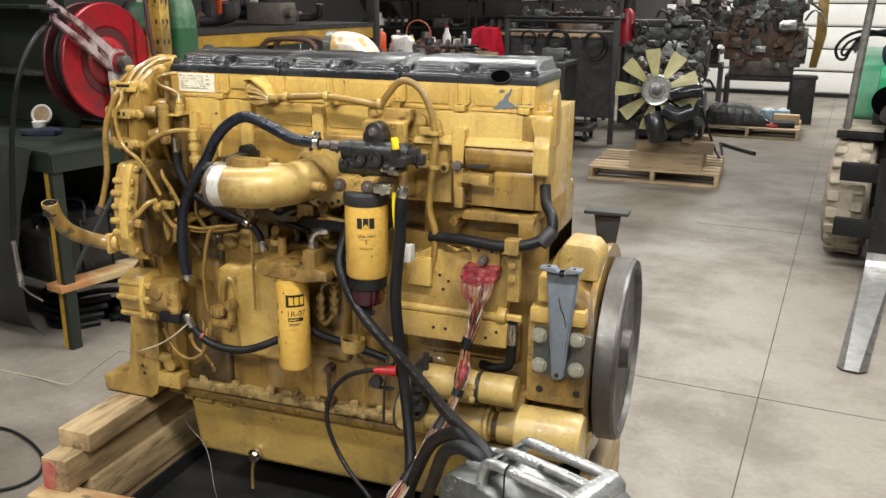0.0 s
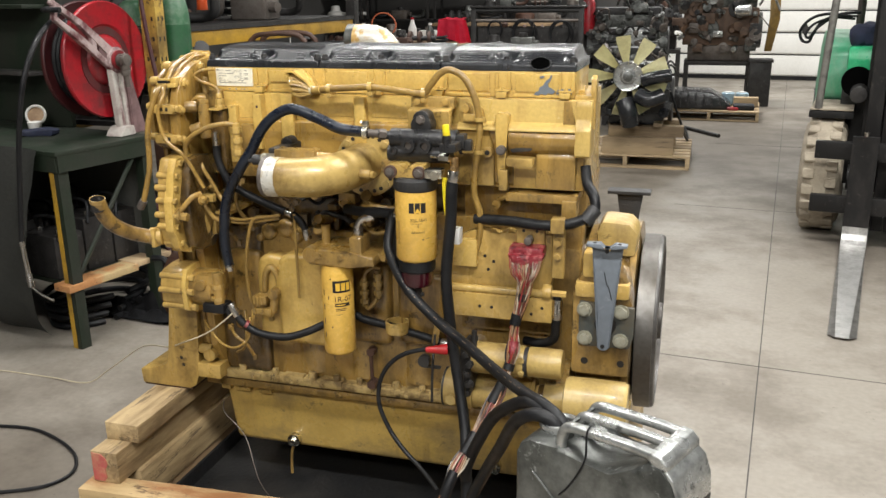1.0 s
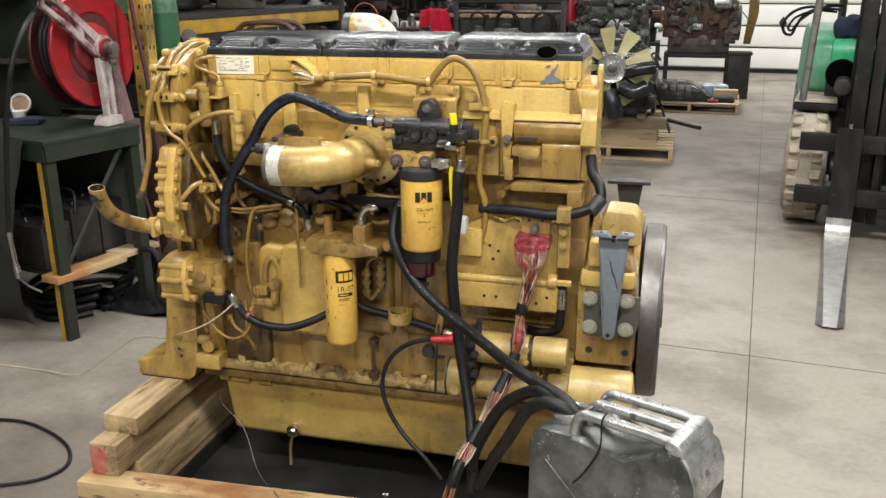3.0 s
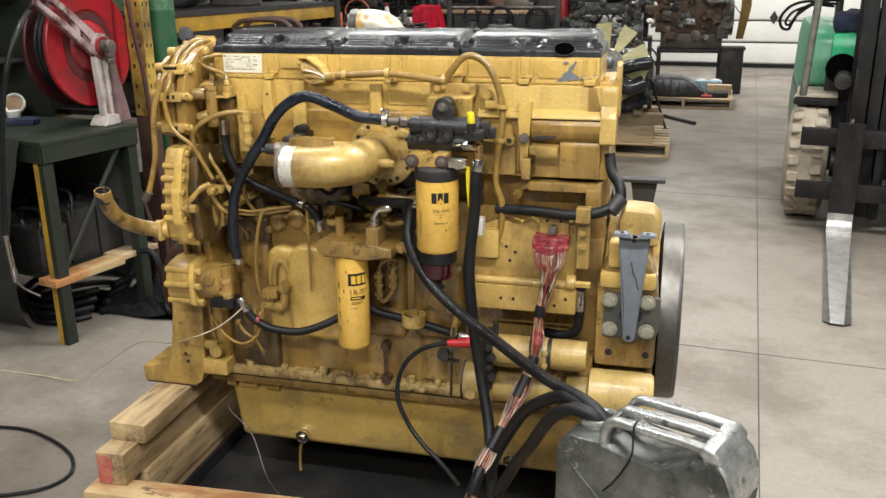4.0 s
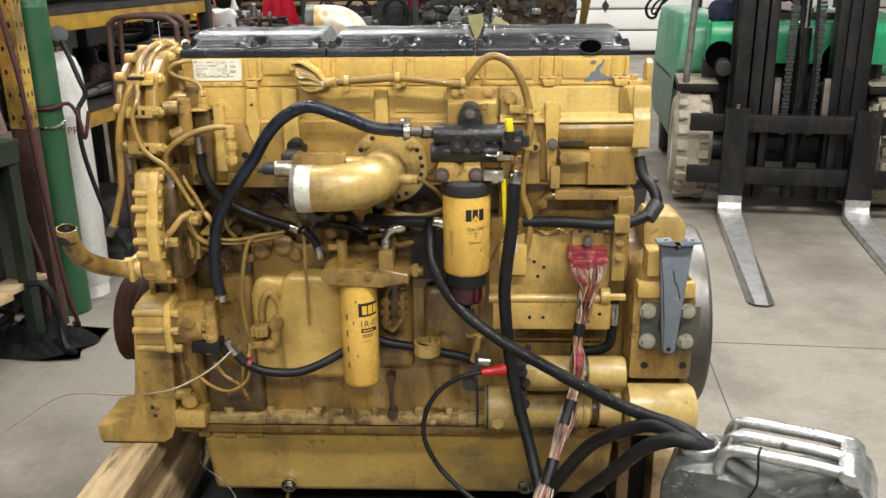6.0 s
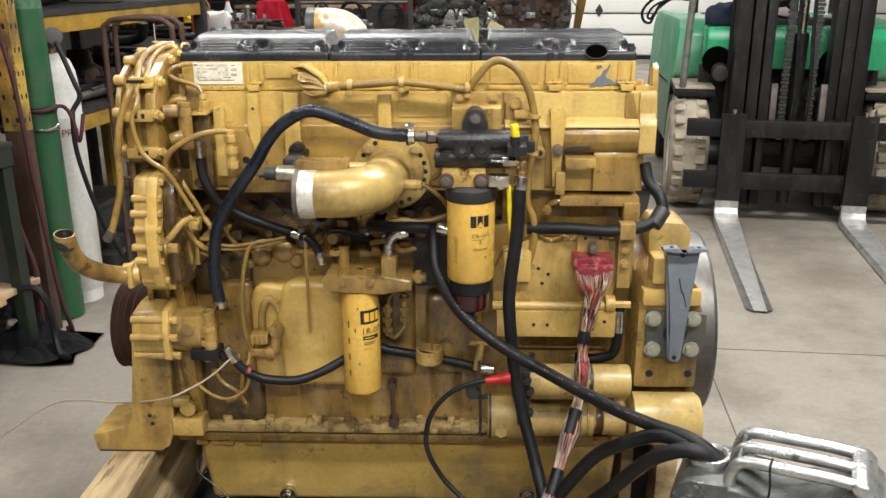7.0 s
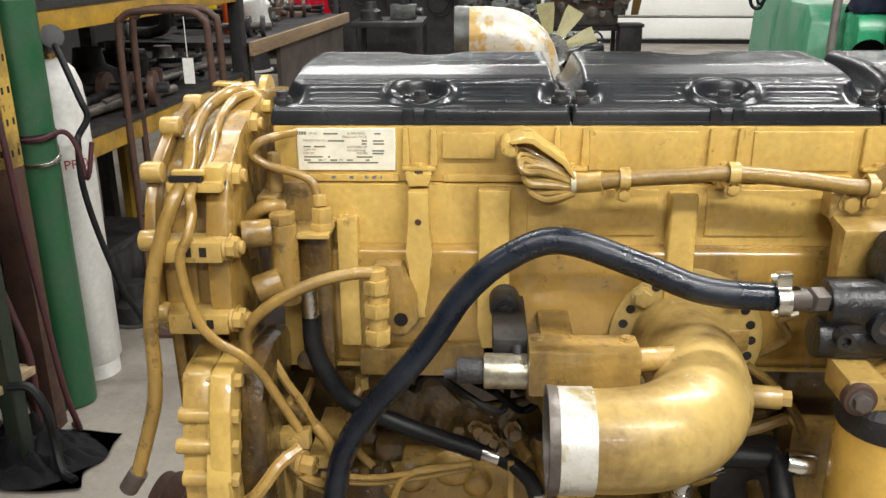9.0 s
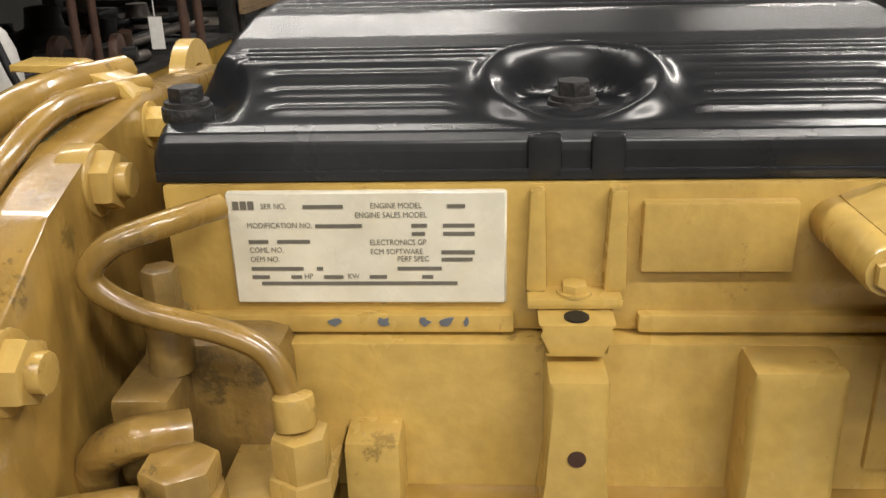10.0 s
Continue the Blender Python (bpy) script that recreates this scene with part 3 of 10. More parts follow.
part("cylinder_bulge", bm, YELLOW_CAST, block)
# ragged casting rail above the pan
bm = box(B(), -0.10, 0.74, -0.031, 0.03, 0.424, 0.452, 0.006)
x = -0.09
while x < 0.70:
    w = rnd.uniform(0.03, 0.10)
    box(bm, x, x + w, -0.033 - rnd.uniform(0.0, 0.004), 0.02, 0.426 + rnd.uniform(0, 0.006), 0.452 + rnd.uniform(0.001, 0.008), 0.007)
    x += w + rnd.uniform(-0.01, 0.03)
for x, r in ((0.035, 0.014), (0.155, 0.011), (0.29, 0.015), (0.375, 0.012), (0.455, 0.010), (0.58, 0.013), (0.665, 0.011)):
    cyl(bm, (x, -0.02, 0.446), (x, -0.02, 0.468 + r * 0.5), r, n=16, bev=0.004)
for x in (0.08, 0.22, 0.33, 0.52, 0.62):
    bolt(bm, (x, -0.036, 0.439), (0, -1, 0), 0.008, 0.007)
ep("casting_rail", bm, RAIL)
bm = B()
for i in range(14):
    x = -0.06 + i * 0.087
    bolt(bm, (x, -0.012, 0.399), (0, -1, 0), 0.007, 0.006)
ep("rail_bolt", bm, YELLOW_CAST)
# timing-side pads
bm = box(B(), -0.105, -0.02, -0.075, 0.02, 0.435, 0.485, 0.006)
cyl(bm, (-0.06, -0.07, 0.515), (-0.06, -0.02, 0.515), 0.022, n=20, bev=0.003)
cyl(bm, (-0.10, -0.05, 0.53), (-0.055, -0.05, 0.53), 0.017, n=16)
ep("mount_pad", bm, YELLOW)

# side covers on the block
bm = B()
prism(bm, [(0.215, 0.595), (0.392, 0.595), (0.395, 0.80), (0.385, 0.87), (0.35, 0.892), (0.25, 0.892), (0.222, 0.875), (0.212, 0.80)], "y", -0.078, 0.01, 0.034)
cover = ep("water_cover", bm, YELLOW_TOP, "smooth raised yellow side cover", 70)
bm = prism(B(), [(0.136, 0.605), (0.262, 0.605), (0.268, 0.84), (0.245, 0.872), (0.175, 0.882), (0.145, 0.868), (0.134, 0.83)], "y", -0.060, 0.01, 0.032)
part("arch_pad", bm, YELLOW_TOP, cover, "", 70)
bm = B()
tube(bm, [(0.176, -0.056, 0.66), (0.165, -0.064, 0.74), (0.168, -0.066, 0.81), (0.190, -0.067, 0.842), (0.213, -0.066, 0.81), (0.213, -0.066, 0.75)], 0.0105, 12)
part("arched_rib", bm, YELLOW, cover)
bm = B()
cyl(bm, (0.208, -0.06, 0.765), (0.208, -0.105, 0.765), 0.018, n=20, bev=0.004)
cyl(bm, (0.208, -0.085, 0.76), (0.198, -0.085, 0.70), 0.014, n=16, bev=0.003)
bolt(bm, (0.186, -0.09, 0.70), (0, -1, 0), 0.014, 0.012)
box(bm, 0.135, 0.20, -0.105, -0.09, 0.695, 0.715, 0.003)
part("plug", bm, YELLOW_CAST, cover)
for x0, x1, z0, z1, y in ((0.02, 0.135, 0.60, 0.88, -0.03), (0.60, 0.752, 0.62, 0.85, -0.05), (0.40, 0.57, 0.60, 0.87, -0.03)):
    ep("side_cover", box(B(), x0, x1, y, 0.03, z0, z1, 0.024, 4), YELLOW_CAST, "", 70)
bm = B()
for x, z, r in ((0.16, 0.94, 0.03), (0.22, 0.955, 0.034), (0.255, 0.93, 0.024), (0.10, 0.95, 0.02), (0.13, 0.92, 0.017)):
    lathe(bm, [(r * 0.9, 0), (r * 0.8, 0.006), (r * 0.65, 0.009), (r * 0.35, 0.011), (0, 0.0115)], (x, -0.006, z), (0, -1, 0), 24)
ep("casting_boss", bm, YELLOW_CAST)
bm = cyl(B(), (0.504, -0.012, 0.577), (0.504, -0.045, 0.577), 0.014, n=6)
cyl(bm, (0.504, -0.04, 0.575), (0.507, -0.04, 0.472), 0.006, n=10)
cyl(bm, (0.507, -0.02, 0.470), (0.507, -0.055, 0.470), 0.015, n=6)
ep("dipstick_stay", bm, RUST, "rusty dark stud and stay")
# corner behind the pumps, oily and coloured darker for shade, with its lines and fittings
ep("front_corner_pad", box(B(), -0.028, 0.134, -0.014, 0.03, 0.83, 0.957, 0.018, 4), OILY_SHADED, "oily casting face, darkened for shade")
ep("front_corner_pad", box(B(), -0.028, 0.142, -0.022, 0.03, 0.455, 0.655, 0.02, 4), OILY_SHADED, "oily casting face, darkened for shade")
for pts, r in (([(0.0, -0.07, 1.09), (0.035, -0.085, 1.075), (0.06, -0.09, 1.045), (0.072, -0.09, 1.0)], 0.008), ([(0.10, -0.04, 1.11), (0.085, -0.06, 1.07), (0.09, -0.06, 1.02), (0.115, -0.05, 0.98)], 0.006), ([(0.0, -0.06, 0.98), (0.03, -0.075, 0.97), (0.06, -0.07, 0.95), (0.075, -0.05, 0.91)], 0.0065), ([(0.02, -0.05, 0.62), (0.05, -0.075, 0.60), (0.085, -0.07, 0.57), (0.10, -0.05, 0.52)], 0.0055)):
    ln = ep("grimy_line", tube(B(), pts, r, 10, 6), YELLOW_CAST, "grimy painted line")
    for q in (0, -1):
        part("line_nut", cyl(B(), Vector(pts[q]) - Vector((0, 0, 0.009)), Vector(pts[q]) + Vector((0, 0, 0.009)), r * 1.7, n=6, bev=0.001), OILY_SHADED if q else YELLOW_CAST, ln)
for pts, r in (([(-0.015, -0.11, 1.09), (0.007, -0.115, 1.043), (0.03, -0.11, 1.006), (0.073, -0.09, 0.977)], 0.0075), ([(0.05, -0.105, 1.006), (0.116, -0.10, 1.0), (0.162, -0.10, 1.007), (0.249, -0.095, 1.021)], 0.0045), ([(0.055, -0.10, 0.994), (0.116, -0.095, 0.989), (0.170, -0.095, 0.997), (0.245, -0.09, 1.010)], 0.0045), ([(-0.01, -0.10, 1.19), (0.012, -0.11, 1.15), (0.03, -0.10, 1.11), (0.045, -0.085, 1.06)], 0.006), ([(0.10, -0.09, 0.70), (0.112, -0.11, 0.64), (0.10, -0.11, 0.58), (0.06, -0.09, 0.55)], 0.005), ([(0.135, -0.10, 0.706), (0.128, -0.10, 0.66), (0.11, -0.09, 0.63)], 0.0055)):
    ep("front_line", tube(B(), pts, r, 8, 6), YELLOW_CAST if r > 0.005 else TAN, "grimy painted line")
bm = box(B(), 0.002, 0.042, -0.125, -0.104, 1.056, 1.080, 0.003)
box(bm, 0.010, 0.018, -0.104, 0.05, 1.060, 1.070)
bolt(bm, (0.022, -0.125, 1.068), (0, -1, 0), 0.008, 0.008)
ep("line_clamp", bm, YELLOW)
ep("front_tab", box(B(), -0.004, 0.020, -0.085, -0.01, 0.942, 0.995, 0.004), YELLOW)
bm = box(B(), 0.140, 0.186, -0.108, -0.05, 0.730, 0.756, 0.003)
for x in (0.148, 0.160, 0.172):
    box(bm, x - 0.002, x + 0.002, -0.112, -0.10, 0.731, 0.755)
ep("line_clamp", bm, YELLOW_CAST)
for x, z, r in ((0.252, 1.066, 0.008), (0.262, 1.058, 0.010), (0.272, 1.050, 0.007), (0.30, 1.062, 0.009), (0.285, 1.038, 0.008)):
    ep("pump_nut", bolt(B(), (x, -0.075, z), (0.2, -1, 0.1), r, 0.022), OILY_SHADED)
ep("gallery_face", box(B(), -0.026, 0.685, 0.045, 0.07, 0.957, 1.127, 0.008), OILY_SHADED, "oily casting face darkened for the shade of the recess below the head")
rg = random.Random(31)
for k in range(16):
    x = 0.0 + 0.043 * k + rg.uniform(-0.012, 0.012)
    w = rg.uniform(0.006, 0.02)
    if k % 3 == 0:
        ep("gallery_lug", box(B(), x - w, x + w, 0.0 + rg.uniform(0, 0.03), 0.06, 0.957, 0.985 + rg.uniform(0, 0.07), 0.005), OILY_SHADED)
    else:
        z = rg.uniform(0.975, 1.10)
        ep("gallery_plug", cyl(B(), (x, 0.06, z), (x + rg.uniform(-0.01, 0.01), rg.uniform(-0.005, 0.03), z), w, n=14, bev=0.003), OILY_SHADED)
for k in range(9):
    x, z = rg.uniform(0.06, 0.5), rg.uniform(0.99, 1.10)
    pts = [(x, 0.045, z)] + [(x + (q + 1) * rg.uniform(0.02, 0.04), rg.uniform(-0.03, 0.03), z + rg.uniform(-0.035, 0.03)) for q in range(4)] + [(x + 0.17, 0.045, z + rg.uniform(-0.03, 0.03))]
    ep("recess_line", tube(B(), pts, rg.choice((0.004, 0.0055, 0.008)), 8, 6), rg.choice((GREASE, OILY_SHADED, YELLOW_CAST, RUBBER)), "oily line in the recess")
ep("line_clip", box(B(), 0.03, 0.082, -0.10, 0.05, 1.012, 1.022, 0.002), YELLOW)
# filler ring
bm = lathe_open(B(), [(0.030, 0), (0.036, 0.0), (0.036, 0.034), (0.030, 0.034)], (0.61, -0.078, 0.675), (0, 0, 1), 28)
cyl(bm, (0.61, -0.078, 0.672), (0.61, -0.078, 0.68), 0.033, n=24)
box(bm, 0.59, 0.63, -0.06, -0.02, 0.675, 0.69, 0.004)
ep("filler_ring", bm, YELLOW)
# brass check valves beside the oil filter
bm = B()
for x, z in ((0.50, 0.80), (0.545, 0.83)):
    cyl(bm, (x, -0.06, z - 0.06), (x, -0.06, z + 0.03), 0.009, n=12)
    for k in range(3):
        cyl(bm, (x, -0.06, z - 0.05 + k * 0.028), (x, -0.06, z - 0.036 + k * 0.028), 0.014, n=6, bev=0.001)
tube(bm, [(0.50, -0.06, 0.82), (0.505, -0.06, 0.85), (0.53, -0.06, 0.868), (0.555, -0.06, 0.865)], 0.007, 8)
tube(bm, [(0.50, -0.06, 0.745), (0.52, -0.075, 0.74), (0.545, -0.07, 0.77)], 0.007, 8)
ep("check_valve", bm, YELLOW_CAST)

# head
bm = B()
box(bm, 0.0, 1.15, -0.034, 0.33, 1.13, 1.3815, 0.0012)
head = ep("cylinder_head", bm, YELLOW_TOP, "yellow cylinder head with oil runs and scuffs")
# lower half stands proud of the pockets above it
bm = B()
prism(bm, [(-0.03, 1.306), (-0.043, 1.304), (-0.05, 1.298), (-0.052, 1.27), (-0.047, 1.245), (-0.047, 1.175), (-0.042, 1.145), (-0.03, 1.132)], "x", 0.062, 0.955, 0.003)
part("lower_ledge", bm, AMBER, head)
bm = B()
for x, z0, z1, w, y in ((0.274, 1.16, 1.381, 0.020, -0.058), (0.504, 1.16, 1.376, 0.017, -0.056)):
    prism(bm, [(x - w, z1), (x - w, z0 + 0.04), (x - w * 0.7, z0), (x + w * 0.7, z0), (x + w, z0 + 0.04), (x + w, z1)], "y", y, -0.03, 0.004)
prism(bm, [(0.168, 1.380), (0.168, 1.33), (0.165, 1.305), (0.165, 1.285), (0.173, 1.262), (0.174, 1.215), (0.190, 1.215), (0.191, 1.262), (0.198, 1.285), (0.198, 1.305), (0.194, 1.33), (0.194, 1.380)], "y", -0.065, -0.03, 0.003)
prism(bm, [(0.078, 1.343), (0.078, 1.17), (0.104, 1.17), (0.104, 1.343)], "y", -0.056, -0.03, 0.004)
part("head_rib", bm, YELLOW_TOP, head)
bm = B()
for x0, x1, z in ((0.315, 0.475, 1.355), (0.535, 0.66, 1.355), (0.80, 0.92, 1.35)):
    box(bm, x0, x1, -0.037, -0.03, 1.318, z + 0.022, 0.002)
part("raised_panel", bm, YELLOW_TOP, head)
part("hole", cyl(B(), (0.181, -0.06, 1.3425), (0.181, -0.0656, 1.3425), 0.004, n=16), RUST, head, "small rusty bolt hole")
# flywheel end of the head: a flat upper panel, a lip, and a rounded manifold hung under it
bm = prism(B(), [(-0.03, 1.380), (-0.046, 1.379), (-0.047, 1.318), (-0.060, 1.312), (-0.070, 1.302), (-0.071, 1.296), (-0.03, 1.293)], "x", 0.80, 1.137, 0.002)
part("upper_panel", bm, STREAKED, head, "pale upper panel stained with oil runs")
bm = prism(B(), [(-0.03, 1.294), (-0.066, 1.293), (-0.072, 1.280), (-0.071, 1.262), (-0.064, 1.244), (-0.052, 1.232), (-0.03, 1.228)], "x", 0.944, 1.134, 0.004)
part("manifold_bulge", bm, AMBER, head, "rounded amber-stained manifold", 70)
bm = prism(B(), [(-0.02, 1.24), (-0.052, 1.238), (-0.058, 1.226), (-0.060, 1.135), (-0.02, 1.125)], "x", 1.022, 1.132, 0.008)
part("manifold_foot", bm, AMBER, head)
# black piece marking the recess under the bulge
part("manifold_slot", prism(B(), [(0.950, 1.246), (1.012, 1.258), (1.016, 1.252), (1.008, 1.241), (0.955, 1.236)], "y", -0.0665, -0.05, 0.002), GREASE, head, "black slot under the manifold")
bm = prism(B(), [(0.910, 1.341), (0.918, 1.347), (0.928, 1.343), (0.938, 1.348), (0.948, 1.340), (0.946, 1.294), (0.941, 1.27), (0.940, 1.15), (0.918, 1.15), (0.917, 1.27), (0.912, 1.294)], "y", -0.079, -0.03, 0.003)
part("head_rib", bm, YELLOW_TOP, head)
bm = prism(B(), [(0.948, 1.229), (1.022, 1.227), (1.022, 1.204), (0.975, 1.202), (0.948, 1.206)], "y", -0.105, -0.06, 0.004)
part("sensor_bar", bm, YELLOW, head)
bm = box(B(), 0.926, 0.950, -0.098, -0.07, 1.135, 1.192, 0.004)
part("sensor_tab", bm, YELLOW, head)
bm = cyl(B(), (0.930, -0.06, 1.246), (0.930, -0.100, 1.246), 0.013, n=20, bev=0.003)
cyl(bm, (0.930, -0.098, 1.246), (0.930, -0.106, 1.246), 0.008, n=6)
part("sensor_boss", bm, IRON, head, "dull metal sensor")
bm = prism(B(), [(-0.02, 1.381), (-0.052, 1.381), (-0.056, 1.365), (-0.056, 1.33), (-0.064, 1.315), (-0.072, 1.302), (-0.072, 1.233), (-0.060, 1.227), (0.02, 1.227), (0.02, 1.381)], "x", 1.128, 1.170, 0.004)
part("rear_flange", bm, STREAKED, head)
part("corner_post", prism(B(), [(1.094, 1.379), (1.112, 1.379), (1.127, 1.316), (1.094, 1.316)], "y", -0.054, -0.03, 0.004), AMBER, head)
bm = prism(B(), [(0.10, 1.165), (0.60, 1.20), (0.60, 1.17), (0.40, 1.128), (0.10, 1.128)], "y", -0.058, -0.02, 0.006)
part("intake_web", bm, YELLOW_CAST, head)
bm = prism(B(), [(0.80, 1.36), (0.868, 1.36), (0.885, 1.30), (0.905, 1.24), (0.905, 1.135), (0.80, 1.135)], "y", -0.058, -0.02, 0.012)
bolt(bm, (0.825, -0.062, 1.355), (0, -1, 0), 0.013, 0.012)
bolt(bm, (0.824, -0.062, 1.262), (0, -1, 0), 0.013, 0.012)
for x in (0.813, 0.888):
    cyl(bm, (x, -0.05, 1.235), (x, -0.075, 1.235), 0.014, n=20, bev=0.003)
part("conduit_bracket", bm, YELLOW, head)
bm = B()
for x in (0.813, 0.888):
    cyl(bm, (x, -0.07, 1.235), (x, -0.0762, 1.235), 0.007, n=16)
part("screw_hole", bm, INK, head)

# valve cover base
bm = B()
box(bm, 0.0, 1.118, -0.022, 0.26, 1.3825, 1.453, 0.002)
base = ep("valve_cover_base", bm, YELLOW_TOP, "yellow valve cover base")
bm = B()
for x0, x1 in ((0.003, 0.155), (0.21, 0.345), (0.385, 0.525), (0.583, 0.71), (0.76, 0.885), (0.95, 1.08)):
    box(bm, x0, x1, -0.0275, -0.018, 1.3835, 1.3925, 0.002)
    if x0 > 0.3:
        box(bm, x0 + 0.004, x1 - 0.004, -0.0255, -0.018, 1.398, 1.447, 0.003)
part("base_panel", bm, YELLOW_TOP, base)
LUGS = (0.181, 0.367, 0.554, 0.738, 0.92, 1.095)
bm = B()
for x in LUGS:
    for s, w in ((-0.0165, 0.005), (0.018, 0.0055)):
        prism(bm, [(x + s - w, 1.404), (x + s + w, 1.404), (x + s + w * 0.7, 1.4515), (x + s - w * 0.7, 1.4515)], "y", -0.029, -0.018, 0.003)
part("pilaster", bm, YELLOW_TOP, base)
for x in LUGS:
    bm = box(B(), x - 0.021, x + 0.021, -0.0365, -0.018, 1.3995, 1.4045, 0.002)
    prism(bm, [(x - 0.017, 1.399), (x + 0.017, 1.399), (x + 0.0135, 1.395), (x + 0.0135, 1.3835), (x - 0.0135, 1.3835), (x - 0.0135, 1.395)], "y", -0.050, -0.018, 0.002)
    bolt(bm, (x, -0.029, 1.4045), (0, 0, 1), 0.006, 0.005)
    part("hold_down_lug", bm, YELLOW_TOP, base)
bm = B()
for x in LUGS:
    cyl(bm, (x, -0.043, 1.3992), (x, -0.043, 1.4), 0.0055, n=14)
part("screw_hole", bm, INK, base)
# grey primer where the paint has flaked
bm = B()
prism(bm, [(1.006, 1.391), (1.013, 1.399), (1.020, 1.402), (1.023, 1.412), (1.033, 1.417), (1.040, 1.430), (1.049, 1.436), (1.054, 1.446), (1.057, 1.443), (1.051, 1.428), (1.045, 1.422), (1.047, 1.413), (1.058, 1.408), (1.066, 1.402), (1.060, 1.394), (1.048, 1.396), (1.040, 1.391), (1.028, 1.394), (1.020, 1.390)], "y", -0.0287, -0.02)
prism(bm, [(1.068, 1.393), (1.071, 1.405), (1.082, 1.408), (1.094, 1.406), (1.105, 1.409), (1.112, 1.402), (1.110, 1.393), (1.098, 1.396), (1.088, 1.391), (1.079, 1.395)], "y", -0.0287, -0.02)
prism(bm, [(1.022, 1.440), (1.030, 1.443), (1.037, 1.441), (1.033, 1.437), (1.025, 1.436)], "y", -0.0287, -0.02)
part("flaked_patch", bm, GREY, base, "bare grey patch where the paint has flaked off")
bm = B()
rc_ = random.Random(8)
for x, w in ((0.070, 0.010), (0.093, 0.008), (0.112, 0.006), (0.121, 0.009), (0.132, 0.004)):
    prism(bm, [(x + w * 0.5 * (1 + math.cos(q)) * rc_.uniform(0.6, 1.0), 1.3895 + 0.0024 * math.sin(q) * rc_.uniform(0.4, 1.2)) for q in [k * 0.785 for k in range(8)]], "y", -0.0281, -0.018)
part("chip", bm, GREY, base)

# plates
GREY_INK = mat("faded_print", (0.19, 0.175, 0.14), 0.6, bump=0.0)
bm = box(B(), 0.0285, 0.1515, -0.0245, -0.020, 1.397, 1.4505, 0.001, 1)
plate = ep("nameplate", bm, PLATE, "pale foil data plate with rows of small black print")
FLAT = lambda x0, z0, y: (lambda v: Vector((0.0035 + (x0 + v.x) * 0.985, y, 1.449 + (z0 + v.y - 1.4425) * 1.16)))
bm = B()
for txt, x, z in (("SER NO.", 0.041, 1.4372), ("ENGINE MODEL", 0.090, 1.4372), ("ENGINE SALES MODEL", 0.083, 1.4335), ("MODIFICATION NO.", 0.034, 1.4295), ("ELECTRONICS GP", 0.089, 1.4225), ("ECM SOFTWARE", 0.089, 1.4187), ("COML NO.", 0.034, 1.4195), ("OEM NO.", 0.034, 1.4157), ("PERF SPEC", 0.101, 1.4157), ("HP", 0.058, 1.4085), ("KW", 0.078, 1.4085)):
    vs, fs = letters(txt, 0.0032)
    place_mesh(bm, vs, fs, FLAT(x, z, -0.0249))
for x, z, w in ((0.060, 1.4372, 0.018), (0.124, 1.4372, 0.008), (0.065, 1.4295, 0.021), (0.108, 1.4295, 0.007), (0.122, 1.4295, 0.014), (0.108, 1.4262, 0.006), (0.122, 1.4262, 0.014), (0.034, 1.4232, 0.009), (0.047, 1.4232, 0.015), (0.121, 1.4187, 0.015), (0.121, 1.4157, 0.014), (0.034, 1.412, 0.024), (0.064, 1.412, 0.003), (0.101, 1.412, 0.02), (0.034, 1.4085, 0.008), (0.052, 1.4085, 0.005), (0.067, 1.4085, 0.009), (0.088, 1.4085, 0.008), (0.112, 1.4085, 0.005), (0.038, 1.4058, 0.09)):
    place_mesh(bm, *rect(w, 0.0015), FLAT(x, z, -0.0249))
place_mesh(bm, *rect(0.0028, 0.0034), FLAT(0.0285, 1.4369, -0.0249))
place_mesh(bm, *rect(0.0028, 0.0034), FLAT(0.0319, 1.4369, -0.0249))
place_mesh(bm, *rect(0.0028, 0.0034), FLAT(0.0353, 1.4369, -0.0249))
part("print", bm, GREY_INK, plate)
ep("small_plate", box(B(), 0.2095, 0.275, -0.0275, -0.018, 1.413, 1.4455, 0.002), YELLOW_TOP, "blank yellow painted plate")


# valve covers
def sstep(a, b, v):
    k = min(1.0, max(0.0, (v - a) / (b - a)))
    return k * k * (3 - 2 * k)


def front_rise(y):
    """Height of the cover's front shoulder: a lip, three ridged steps, then the shallow plateau."""
    pts = ((-0.0185, 1.466), (-0.0175, 1.4705), (-0.0145, 1.4745), (-0.0095, 1.4765), (-0.006, 1.479), (-0.004, 1.4828), (0.0, 1.4835), (0.003, 1.4855), (0.0045, 1.489), (0.0085, 1.4897), (0.0105, 1.4915), (0.0125, 1.4945), (0.0175, 1.4955), (0.0205, 1.4985), (0.05, 1.5055), (0.09, 1.5115), (0.14, 1.5135), (0.30, 1.5135))
    for (a, za), (b, zb) in zip(pts, pts[1:]):
        if y <= b:
            return za + (zb - za) * max(0.0, (y - a) / (b - a))
    return pts[-1][1]


